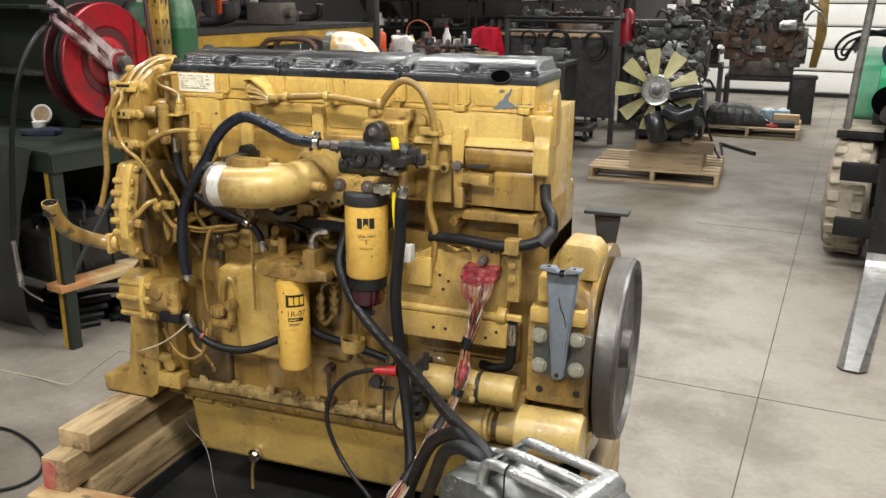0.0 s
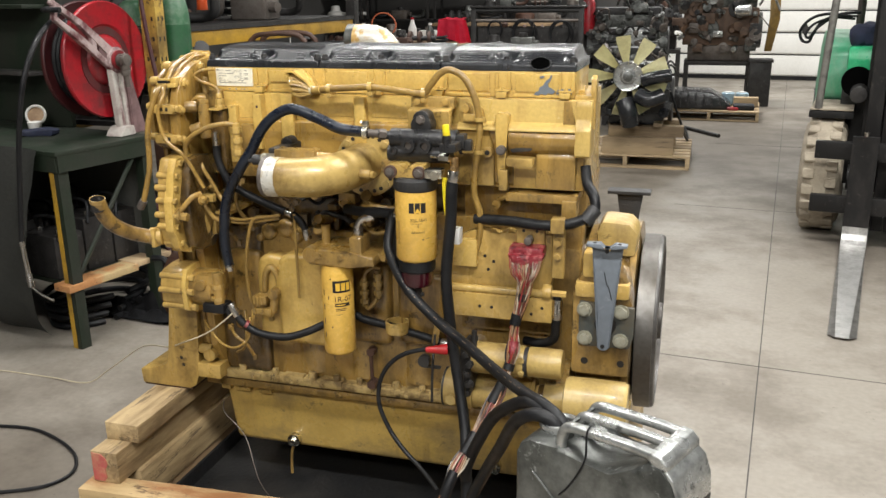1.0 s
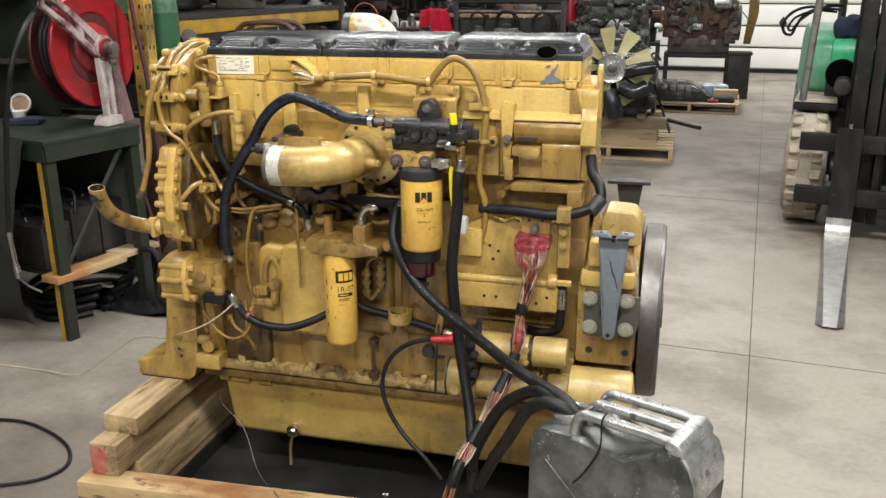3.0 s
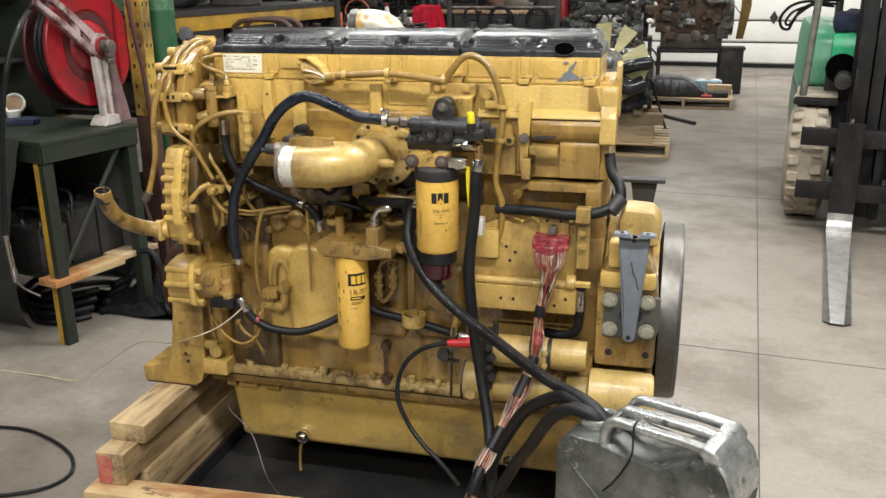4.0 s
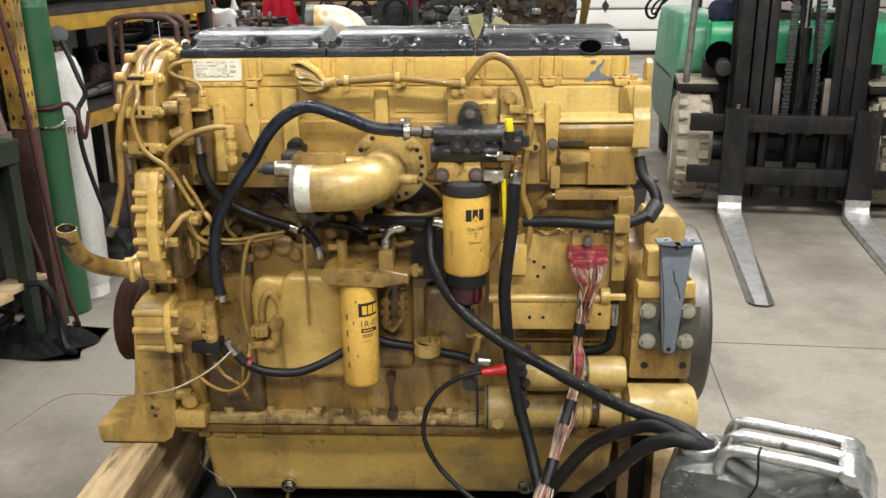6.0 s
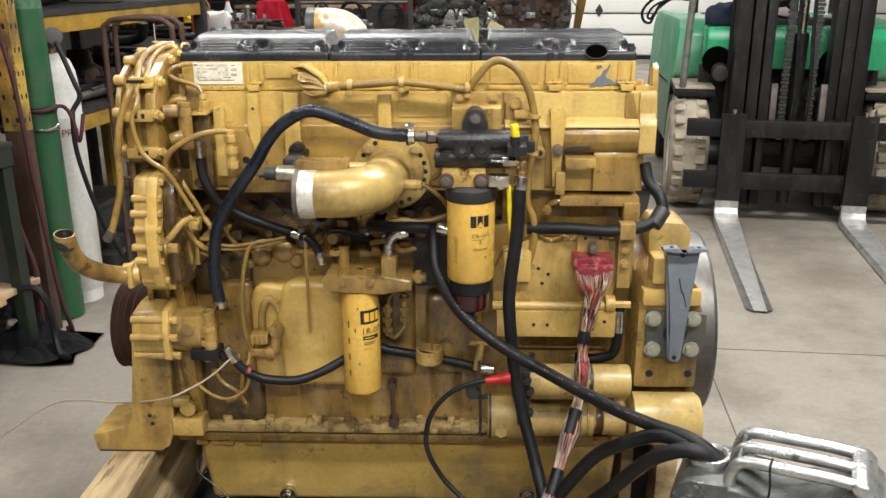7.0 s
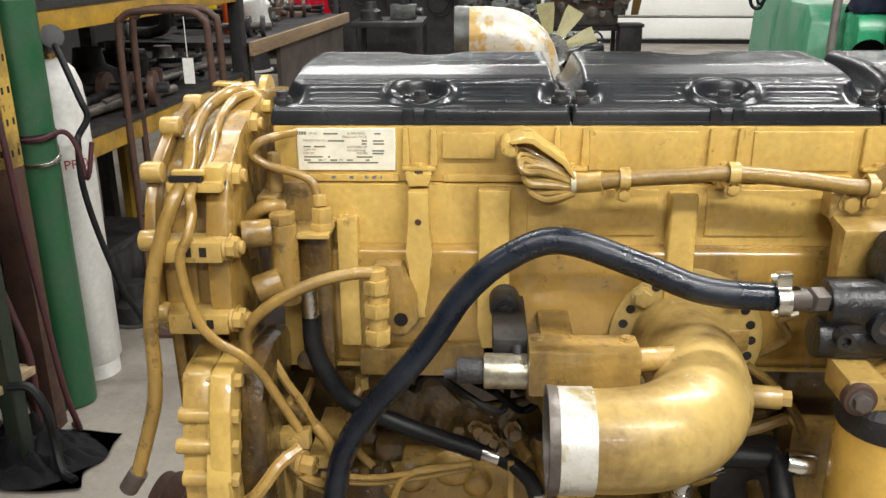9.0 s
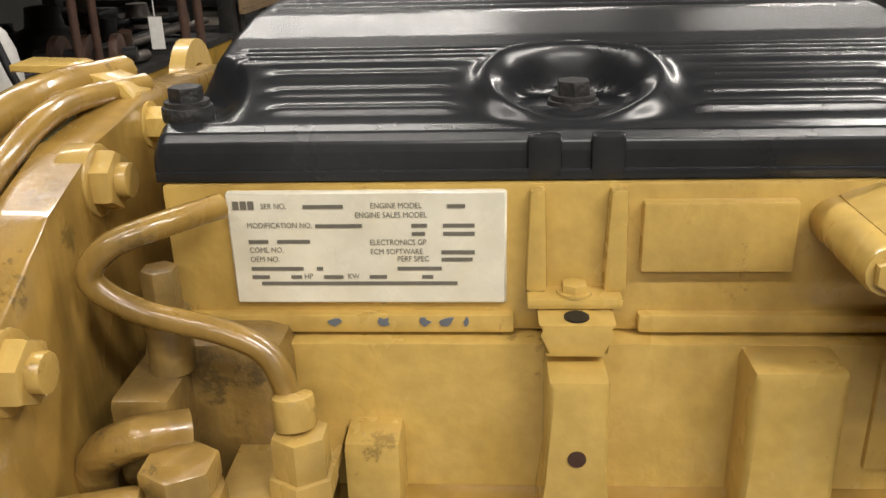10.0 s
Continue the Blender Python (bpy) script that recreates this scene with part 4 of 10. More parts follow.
def valve_cover(x0, x1, mid, port=None):
    bm = B()
    nx, ny = 170, 140
    a, yb = (x1 - x0) / 2, 0.262
    xc = (x0 + x1) / 2
    grid = []
    bolts = [(-a + 0.011, 0.002), (mid - xc, 0.0045), (a - 0.011, 0.002)]
    for i in range(nx + 1):
        row = []
        u = -a + 2 * a * i / nx
        for j in range(ny + 1):
            y = -0.0185 + (yb + 0.0185) * (j / ny) ** 1.55
            edge = min(u + a, a - u)
            back = yb - y
            z = front_rise(y)
            e = math.hypot((u - (mid - xc)) / 0.046, (y - 0.0075) / 0.0235)
            d = math.hypot(edge / 1.15, max(0.0, y - 0.002))
            # the ridges fade out towards the pockets
            soft = 1.4765 + (1.4985 - 1.4765) * min(1.0, max(0.0, (y + 0.0095) / 0.03))
            if -0.0095 < y < 0.0205:
                z = soft + (z - soft) * sstep(1.05, 1.35, e) * sstep(0.036, 0.05, d)
            low = min(z, 1.4775)
            # rounded ends and back
            k = sstep(0.0, 0.020, edge - 0.003) * sstep(0.0, 0.03, back)
            # corner pockets round the end bolts
            d = math.hypot(edge / 1.15, max(0.0, y - 0.002))
            k *= sstep(0.021, 0.036, d)
            # scallop in the rear edge
            k *= sstep(0.0, 0.03, back - 0.035 * math.exp(-((u - (mid - xc)) / 0.035) ** 4))
            z = low + (z - low) * k
            # oval ring round the middle bolt
            inside = 1 - sstep(0.50, 0.72, e)
            z += (1.482 - z) * inside
            z += 0.0055 * math.exp(-((e - 0.84) / 0.13) ** 2) * sstep(-0.016, -0.004, y)
            # fine grooves along the plateau
            if k > 0.97 and e > 1.1 and back > 0.03 and edge > 0.03:
                if 0.0235 < y < 0.0255 or 0.029 < y < 0.031 or 0.0345 < y < 0.0365:
                    z -= 0.0016
                if y > 0.1:
                    z -= 0.0013 * (1 - math.cos(2 * math.pi * (y - 0.1) / 0.0165))
            z -= 0.006 * (1 - sstep(0, 0.005, edge)) ** 2
            row.append(bm.verts.new((xc + u, y, z)))
        grid.append(row)
    for i in range(nx):
        for j in range(ny):
            bm.faces.new((grid[i][j], grid[i + 1][j], grid[i + 1][j + 1], grid[i][j + 1]))
    rim = [grid[i][0] for i in range(nx + 1)] + [grid[nx][j] for j in range(1, ny + 1)] + [grid[i][ny] for i in range(nx - 1, -1, -1)] + [grid[0][j] for j in range(ny - 1, 0, -1)]
    low = [bm.verts.new((v.co.x, v.co.y, 1.4535)) for v in rim]
    for k in range(len(rim)):
        bm.faces.new((rim[k], low[k], low[(k + 1) % len(rim)], rim[(k + 1) % len(rim)]))
    vc = ep("valve_cover", bm, COVER, "glossy black ribbed valve cover", 80)
    for bu, by in bolts:
        bm = cyl(B(), (xc + bu, by, 1.4765), (xc + bu, by, 1.4835), 0.0115, n=20, bev=0.001)
        bolt(bm, (xc + bu, by, 1.4835), (0, 0, 1), 0.0078, 0.0085)
        part("cover_bolt", bm, BLACK, vc)
    bm = B()
    for s in (-0.0135, 0.0135):
        box(bm, mid + s - 0.0075, mid + s + 0.0075, -0.0215, -0.010, 1.4545, 1.4735, 0.003)
    part("lip_tab", bm, COVER, vc)
    bm = box(B(), x0 + 0.0004, x1 - 0.0004, -0.0205, -0.015, 1.4537, 1.4585, 0.001)
    part("lip_foot", bm, COVER, vc)
    if port:
        bm = lathe_open(B(), [(0.0255, 0), (0.029, 0), (0.0295, 0.020), (0.0265, 0.020)], (port, -0.001, 1.470), (0, -0.95, 0.3), 40)
        for v in bm.verts:
            v.co.z = 1.475 + (v.co.z - 1.475) * 0.62
        part("breather_port", bm, mat("matt_port_plastic", (0.008, 0.008, 0.009), 0.5, bump=0.05, spec=0.3), vc, "open oval breather port")
        bm = cyl(B(), (port, -0.0175, 1.4755), (port, -0.0155, 1.475), 0.0258, n=32)
        for v in bm.verts:
            v.co.z = 1.475 + (v.co.z - 1.475) * 0.62
        part("port_depth", bm, mat("deep_black", (0.002, 0.002, 0.002), 0.9, bump=0, spec=0.0), vc)
    return vc


valve_cover(-0.003, 0.3655, 0.181)
valve_cover(0.3685, 0.7365, 0.554)
valve_cover(0.7395, 1.120, 0.924, 1.022)

# tan harness conduit across the head
bm = tube(B(), [(0.370, -0.075, 1.393), (0.388, -0.08, 1.396), (0.425, -0.082, 1.402), (0.481, -0.08, 1.405), (0.55, -0.08, 1.409), (0.633, -0.08, 1.401), (0.705, -0.082, 1.394), (0.727, -0.085, 1.415), (0.757, -0.085, 1.450), (0.787, -0.085, 1.460), (0.825, -0.085, 1.440), (0.853, -0.09, 1.395), (0.870, -0.092, 1.333), (0.872, -0.10, 1.275), (0.860, -0.10, 1.196), (0.857, -0.10, 1.123), (0.876, -0.105, 1.064), (0.872, -0.105, 0.99), (0.848, -0.10, 0.913)], 0.0095, 12, 6)
cond = ep("harness_conduit", bm, TAN, "tan corrugated wiring conduit")
for x, z in ((0.425, 1.402), (0.55, 1.409), (0.709, 1.395)):
    bm = lathe_open(B(), [(0.0105, -0.006), (0.014, -0.006), (0.014, 0.006), (0.0105, 0.006)], (x, -0.081, z), (1, 0, 0), 16)
    box(bm, x - 0.006, x + 0.006, -0.08, -0.045, z - 0.02, z - 0.008, 0.002)
    bolt(bm, (x, -0.084, z - 0.018), (0, -1, 0), 0.007, 0.006)
    part("conduit_clip", bm, YELLOW, cond)
for x, z in ((0.872, 1.33), (0.868, 1.24)):
    bm = lathe_open(B(), [(0.0105, -0.005), (0.015, -0.005), (0.015, 0.005), (0.0105, 0.005)], (x, -0.097, z), (0, 0, 1), 16)
    box(bm, x - 0.05, x - 0.01, -0.085, -0.07, z - 0.008, z + 0.012, 0.003)
    part("conduit_clip", bm, YELLOW, cond)
# coiled end of wires
coil = ep("wire_coil", tube(B(), [(0.400, -0.083, 1.400), (0.384, -0.078, 1.397), (0.364, -0.076, 1.396)], 0.0118, 12, 6), YELLOW, "hank of yellow painted wires folded back and tied")
rk = random.Random(4)
for i in range(10):
    q, deep = i / 9, (-0.070, -0.078, -0.085)[i % 3]
    left = Vector((0.304 + 0.017 * q, deep, 1.434 - 0.044 * q))
    right = Vector((0.366, -0.077, 1.405 - 0.016 * q))
    sag = Vector((0, 0, 0.004 - 0.010 * q))
    w = [Vector((rk.uniform(-0.001, 0.001), rk.uniform(-0.002, 0.002), rk.uniform(-0.002, 0.002))) for n in range(4)]
    pts = [right, right.lerp(left, 0.3) + sag * 0.7 + w[0], right.lerp(left, 0.65) + sag + w[1], left + w[2] + sag * 0.5, left + Vector((-0.004, -0.004, -0.005)), left + Vector((0.003, -0.009, -0.011)), right.lerp(left, 0.6) + sag * 1.4 + Vector((0, -0.009, -0.007)) + w[3], right + Vector((0.001, -0.004, -0.005))]
    part("wire", tube(B(), pts, rk.uniform(0.0034, 0.0044), 8, 5), YELLOW, coil)
part("wire_tie", lathe_open(B(), [(0.0118, -0.003), (0.0132, -0.003), (0.0132, 0.003), (0.0118, 0.003)], (0.366, -0.0765, 1.3965), (1, 0, 0.05), 18), STRAP, coil, "pale tie round the wires")
bm = prism(B(), [(0.291, 1.447), (0.307, 1.4525), (0.318, 1.4515), (0.357, 1.425), (0.369, 1.404), (0.3655, 1.4025), (0.353, 1.4215), (0.317, 1.4465), (0.307, 1.4475), (0.293, 1.443)], "y", -0.088, -0.022, 0.0012)
cyl(bm, (0.291, -0.02, 1.436), (0.291, -0.080, 1.436), 0.0105, n=20, bev=0.003)
bolt(bm, (0.291, -0.079, 1.436), (0, -1, 0), 0.0075, 0.005)
ep("coil_bracket", bm, YELLOW_TOP)

# fuel filter head, filter and bracket
bm = box(B(), 0.668, 0.793, -0.075, -0.045, 1.352, 1.385, 0.004)
prism(bm, [(-0.07, 1.358), (-0.118, 1.352), (-0.118, 1.346), (-0.112, 1.30), (-0.10, 1.24), (-0.085, 1.24), (-0.085, 1.345), (-0.06, 1.35)], "x", 0.672, 0.790, 0.002)
fb = ep("filter_bracket", bm, YELLOW, "folded yellow filter bracket")
bm = B()
for x in (0.690, 0.770):
    bolt(bm, (x, -0.075, 1.372), (0, -1, 0), 0.010, 0.009)
part("bracket_bolt", bm, YELLOW, fb)
bm = B()
cyl(bm, (0.640, -0.165, 1.283), (0.830, -0.165, 1.283), 0.027, n=24, bev=0.005)
cyl(bm, (0.632, -0.165, 1.242), (0.812, -0.165, 1.242), 0.024, n=24, bev=0.005)
box(bm, 0.650, 0.800, -0.185, -0.12, 1.222, 1.300, 0.008)
cyl(bm, (0.727, -0.12, 1.318), (0.727, -0.172, 1.318), 0.030, n=24, bev=0.005)
cyl(bm, (0.727, -0.12, 1.335), (0.727, -0.170, 1.335), 0.024, n=24, bev=0.004)
box(bm, 0.700, 0.755, -0.165, -0.12, 1.29, 1.33, 0.008)
fh = ep("filter_head", bm, HEAD_BLACK, "black cast filter head with round ports")
part("inlet_spigot", cyl(B(), (0.60, -0.185, 1.298), (0.645, -0.172, 1.288), 0.012, n=16), HEAD_BLACK, fh)
part("sensor_body", box(B(), 0.812, 0.852, -0.185, -0.145, 1.262, 1.300, 0.006), HEAD_BLACK, fh)
part("sensor_plug", box(B(), 0.835, 0.868, -0.175, -0.15, 1.255, 1.285, 0.005), HEAD_BLACK, fh)
for x, z, r in ((0.698, 1.268, 0.019), (0.744, 1.268, 0.019), (0.655, 1.252, 0.010)):
    bm = lathe_open(B(), [(r * 0.55, -0.02), (r, -0.02), (r, 0.012), (r * 0.55, 0.012)], (x, -0.19, z), (0, -1, 0), 24)
    part("port_ring", bm, HEAD_BLACK, fh)
    bm = cyl(B(), (x, -0.17, z), (x, -0.194, z), r * 0.58, n=6)
    part("port_plug", bm, IRON, fh)
bm = bolt(B(), (0.727, -0.170, 1.335), (0, -1, 0), 0.010, 0.012)
part("head_bolt", bm, IRON, fh)
part("yellow_cap", cyl(B(), (0.818, -0.235, 1.305), (0.815, -0.235, 1.334), 0.010, 0.009, n=16, bev=0.002), YCAP, fh, "bright yellow plastic cap")
bm = cyl(B(), (0.818, -0.235, 1.262), (0.818, -0.235, 1.306), 0.012, n=16)
box(bm, 0.80, 0.845, -0.245, -0.185, 1.262, 1.285, 0.004)
part("valve_body", bm, HEAD_BLACK, fh)
bm = cyl(B(), (0.792, -0.215, 1.243), (0.822, -0.22, 1.243), 0.012, n=6, bev=0.001)
cyl(bm, (0.765, -0.205, 1.243), (0.795, -0.215, 1.243), 0.004, n=10)
part("plated_nut", bm, CHROME, fh)
bm = cyl(B(), (0.820, -0.22, 1.243), (0.838, -0.225, 1.240), 0.010, n=12)
cyl(bm, (0.836, -0.225, 1.247), (0.834, -0.225, 1.205), 0.011, n=16, bev=0.002)
cyl(bm, (0.835, -0.225, 1.225), (0.834, -0.225, 1.205), 0.013, n=6, bev=0.001)
part("brass_elbow", bm, BRASS, fh, "brass hose elbow")
# saddle below the head
bm = prism(B(), [(0.650, 1.222), (0.690, 1.222), (0.702, 1.205), (0.714, 1.222), (0.752, 1.222), (0.752, 1.188), (0.718, 1.184), (0.702, 1.194), (0.688, 1.184), (0.650, 1.188)], "y", -0.235, -0.17, 0.004)
sad = ep("filter_saddle", bm, YELLOW)
bm = B()
for x in (0.661, 0.741):
    cyl(bm, (x, -0.23, 1.203), (x, -0.243, 1.203), 0.018, n=24, bev=0.002)
part("rubber_washer", bm, RUST, sad, "dark red washers")
bm = B()
for x in (0.661, 0.741):
    bolt(bm, (x, -0.242, 1.203), (0, -1, 0), 0.010, 0.010)
part("saddle_bolt", bm, IRON, sad)
bm = box(B(), 0.758, 0.806, -0.245, -0.21, 1.190, 1.216, 0.004)
cyl(bm, (0.787, -0.245, 1.2), (0.787, -0.252, 1.2), 0.012, n=20)
part("plated_link", bm, CHROME, sad)
bm = lathe(B(), [(0.02, 0.03), (0.05, 0.03), (0.06, 0.022), (0.061, 0.0), (0.058, -0.006)], (0.7185, -0.2, 1.158), (0, 0, 1), 40)
ep("filter_cap", bm, BLACK)
FX, FY, FR = 0.7185, -0.2, 0.0572
bm = lathe(B(), [(0.048, -0.004), (0.053, 0.0), (FR, 0.006), (FR, 0.196), (0.0565, 0.200), (0.055, 0.203)], (FX, FY, 0.956), (0, 0, 1), 48)
ff = ep("fuel_filter", bm, FILTER, "yellow spin-on fuel filter with black print and dark bowl")
part("bowl_ring", lathe(B(), [(0.049, 0.0), (0.0515, 0.003), (0.0515, 0.03), (0.05, 0.034)], (FX, FY, 0.922), (0, 0, 1), 40), RUBBER, ff, "black ring under the filter")
bm = lathe(B(), [(0.012, -0.052), (0.03, -0.05), (0.041, -0.044), (0.045, -0.034), (0.046, 0.0)], (FX, FY, 0.923), (0, 0, 1), 40)
part("bowl", bm, mat("dark_bowl", (0.045, 0.003, 0.008), 0.16, dirt=(0.015, 0.003, 0.005), amount=0.6, bump=0, spec=0.6), ff, "dark red see-through water bowl")
bm = cyl(B(), (FX, FY, 0.84), (FX, FY, 0.878), 0.012, n=12)
cyl(bm, (FX - 0.018, FY, 0.848), (FX + 0.018, FY, 0.848), 0.006, n=10)
cyl(bm, (FX, FY, 0.825), (FX, FY, 0.842), 0.006, n=10)
part("drain_valve", bm, BLACK, ff)


def label_on(under, cx, cy, r, a0, items, material=INK):
    """Print wrapped round a filter: (kind, value, x, z, size)."""
    for kind, val, x, z, size in items:
        bm = B()
        if kind == "t":
            vs, fs = letters(val, size)
        else:
            vs, fs = rect(val, size, 0, 0, max(2, int(val / 0.004)))
        place_mesh(bm, vs, fs, wrap(cx, cy, r + 0.0006, a0 + x / r, z))
        part("print", bm, material, under)


def emblem(under, cx, cy, r, a0, z, w, h, black, pale):
    """A plain badge: three dark blocks with a pale peak."""
    for k in range(3):
        bm = place_mesh(B(), *rect(w * 0.30, h, 0, 0, 4), wrap(cx, cy, r + 0.0006, a0 + k * w * 0.35 / r, z))
        part("badge", bm, black, under)
    bm = B()
    vs = [Vector((w * 0.32, 0, 0)), Vector((w * 0.52, h * 0.5, 0)), Vector((w * 0.72, 0, 0))]
    place_mesh(bm, vs, [(0, 1, 2)], wrap(cx, cy, r + 0.0012, a0, z))
    part("badge_peak", bm, pale, under)


emblem(ff, FX, FY, FR, -0.02, 1.096, 0.046, 0.028, INK, PALE_INK)
label_on(ff, FX, FY, FR, 0.0, [("t", "326-1643", 0.001, 1.072, 0.0125), ("t", "3", 0.019, 1.056, 0.013), ("t", "Advanced", 0.005, 1.040, 0.009), ("b", 0.03, 0.003, 1.066, 0.0008), ("b", 0.004, 0.034, 1.02, 0.004), ("b", 0.012, 0.045, 1.024, 0.001)])
label_on(ff, FX, FY, FR, -0.75, [("b", 0.010, 0.0, 1.005, 0.065)], mat("dull_print", (0.42, 0.25, 0.05), 0.5, bump=0))

# oil filter and its base
OX, OY, OR_ = 0.436, -0.115, 0.0485
bm = lathe(B(), [(0.035, -0.012), (0.044, -0.008), (OR_, 0.0), (OR_, 0.262), (0.046, 0.268), (0.047, 0.274)], (OX, OY, 0.618), (0, 0, 1), 44)
of = ep("oil_filter", bm, FILTER, "tall yellow spin-on filter with black print")
label_on(of, OX, OY, OR_, 0.18, [("b", 0.056, -0.004, 0.812, 0.037), ("t", "1R-07", -0.003, 0.784, 0.0235), ("b", 0.046, 0.001, 0.768, 0.011), ("b", 0.034, 0.003, 0.760, 0.002), ("b", 0.030, 0.003, 0.755, 0.002), ("b", 0.020, 0.003, 0.742, 0.0012), ("b", 0.004, -0.012, 0.852, 0.005), ("b", 0.004, -0.012, 0.70, 0.005), ("b", 0.003, -0.020, 0.79, 0.010)])
label_on(of, OX, OY, OR_ + 0.0005, 0.18, [("b", 0.013, 0.005, 0.818, 0.024), ("b", 0.013, 0.021, 0.818, 0.024), ("b", 0.011, 0.037, 0.818, 0.024), ("b", 0.028, 0.005, 0.772, 0.003)], PALE_INK)
label_on(of, OX, OY, OR_, -0.62, [("b", 0.004, 0.0, 0.80 - 0.045 * k, 0.018) for k in range(4)])
bm = prism(B(), [(0.352, 0.905), (0.36, 0.935), (0.40, 0.945), (0.50, 0.94), (0.572, 0.93), (0.572, 0.900), (0.50, 0.893), (0.37, 0.893)], "y", -0.16, -0.01, 0.008)
cyl(bm, (0.372, -0.06, 0.925), (0.372, -0.165, 0.925), 0.024, n=20, bev=0.004)
box(bm, 0.495, 0.533, -0.155, -0.08, 0.905, 0.985, 0.006)
cyl(bm, (0.57, -0.10, 0.918), (0.605, -0.10, 0.918), 0.013, n=16, bev=0.002)
cyl(bm, (0.578, -0.10, 0.918), (0.592, -0.10, 0.918), 0.019, n=6)
for x in (0.40, 0.47):
    bolt(bm, (x, -0.162, 0.925), (0, -1, 0), 0.009, 0.007)
cyl(bm, (0.395, -0.09, 0.94), (0.395, -0.09, 1.0), 0.014, n=16, bev=0.002)
cyl(bm, (0.375, -0.09, 0.975), (0.375, -0.09, 0.99), 0.018, n=6)
ep("filter_base", bm, YELLOW_CAST, "yellow cast filter base with fittings")
bm = tube(B(), [(0.514, -0.125, 0.985), (0.514, -0.125, 1.015), (0.528, -0.122, 1.035), (0.556, -0.118, 1.042)], 0.012, 12)
cyl(bm, (0.514, -0.125, 0.985), (0.514, -0.125, 1.008), 0.0145, n=12, bev=0.002)
cyl(bm, (0.538, -0.12, 1.038), (0.562, -0.116, 1.043), 0.0145, n=12, bev=0.002)
ep("steel_elbow", bm, STEEL, "bright swept steel hose elbow")
# clutter of fittings behind the intake elbow
bm = B()
r5 = random.Random(11)
for k in range(26):
    x, z, y = r5.uniform(0.30, 0.66), r5.uniform(0.96, 1.09), r5.uniform(-0.06, 0.0)
    if r5.random() < 0.5:
        cyl(bm, (x, y + 0.06, z), (x + r5.uniform(-0.03, 0.03), y - 0.02, z + r5.uniform(-0.03, 0.03)), r5.uniform(0.008, 0.02), n=12, bev=0.002)
    else:
        w = r5.uniform(0.01, 0.03)
        box(bm, x - w, x + w, y, y + 0.08, z - w * 0.6, z + w * 0.6, 0.004)
ep("pump_fitting", bm, YELLOW_CAST, "oily cluster of pump fittings")
bm = B()
tube(bm, [(0.43, -0.05, 1.06), (0.47, -0.07, 1.045), (0.53, -0.07, 1.06), (0.60, -0.06, 1.055), (0.66, -0.05, 1.07)], 0.008, 8)
tube(bm, [(0.46, -0.04, 0.99), (0.50, -0.06, 1.0), (0.54, -0.06, 0.975), (0.60, -0.04, 0.985)], 0.007, 8)
tube(bm, [(0.62, -0.04, 1.16), (0.645, -0.06, 1.19), (0.63, -0.07, 1.22), (0.65, -0.075, 1.23)], 0.006, 8)
tube(bm, [(0.60, -0.055, 1.15), (0.64, -0.06, 1.12), (0.67, -0.06, 1.08), (0.685, -0.05, 1.05)], 0.006, 8)
ep("fuel_line", bm, TAN)
ep("pump_body", box(B(), 0.57, 0.66, -0.055, 0.03, 0.875, 1.03, 0.01), GREASE, "black greasy pump body")

# intake elbow with its flange and valve
bm = tube(B(), [(0.510, -0.05, 1.186), (0.510, -0.11, 1.187), (0.508, -0.17, 1.188), (0.499, -0.222, 1.188), (0.475, -0.266, 1.188), (0.440, -0.294, 1.188), (0.400, -0.304, 1.188), (0.36, -0.305, 1.188)], 0.055, 40, 6, cap=False, radii=lambda k: 0.059 - 0.007 * k)
el = ep("intake_elbow", bm, ELBOW, "glossy bronze-yellow intake elbow with a bare metal end")
bm = lathe_open(B(), [(0.049, 0), (0.0545, 0), (0.0545, 0.035), (0.0495, 0.04)], (0.372, -0.305, 1.188), (-1, 0, 0), 44)
part("bare_end", bm, WORN_BAND, el, "scuffed pale bare end band")
bm = lathe_open(B(), [(0.047, 0), (0.054, 0), (0.056, 0.006), (0.056, 0.011), (0.047, 0.011)], (0.337, -0.305, 1.188), (-1, 0, 0), 44)
part("end_bead", bm, IRON, el)
part("bore", cyl(B(), (0.375, -0.305, 1.188), (0.37, -0.305, 1.188), 0.050, n=32), INK, el)
bm = cyl(B(), (0.52, -0.052, 1.183), (0.52, -0.035, 1.183), 0.098, n=48, bev=0.003)
for k in range(16):
    a = 2 * math.pi * k / 16
    if k in (2, 6, 10, 14):
        bolt(bm, (0.52 + 0.082 * math.cos(a), -0.052, 1.183 + 0.082 * math.sin(a)), (0, -1, 0), 0.011, 0.009)
fl = ep("intake_flange", bm, DULL_YELLOW, "round drilled yellow flange")
bm = B()
for k in range(24):
    a = 2 * math.pi * k / 24
    if k % 6 != 3:
        cyl(bm, (0.52 + 0.083 * math.cos(a), -0.047, 1.183 + 0.083 * math.sin(a)), (0.52 + 0.083 * math.cos(a), -0.0525, 1.183 + 0.083 * math.sin(a)), 0.006, n=12)
part("flange_hole", bm, INK, fl)
bm = cyl(B(), (0.55, -0.20, 1.185), (0.592, -0.205, 1.185), 0.013, n=12, bev=0.002)
cyl(bm, (0.59, -0.205, 1.185), (0.602, -0.207, 1.185), 0.010, n=6)
part("sensor", bm, YELLOW, el)
bm = box(B(), 0.311, 0.433, -0.225, -0.176, 1.192, 1.247, 0.004)
box(bm, 0.33, 0.37, -0.18, -0.05, 1.196, 1.222, 0.004)
cyl(bm, (0.43, -0.2, 1.226), (0.485, -0.18, 1.222), 0.014, n=16)
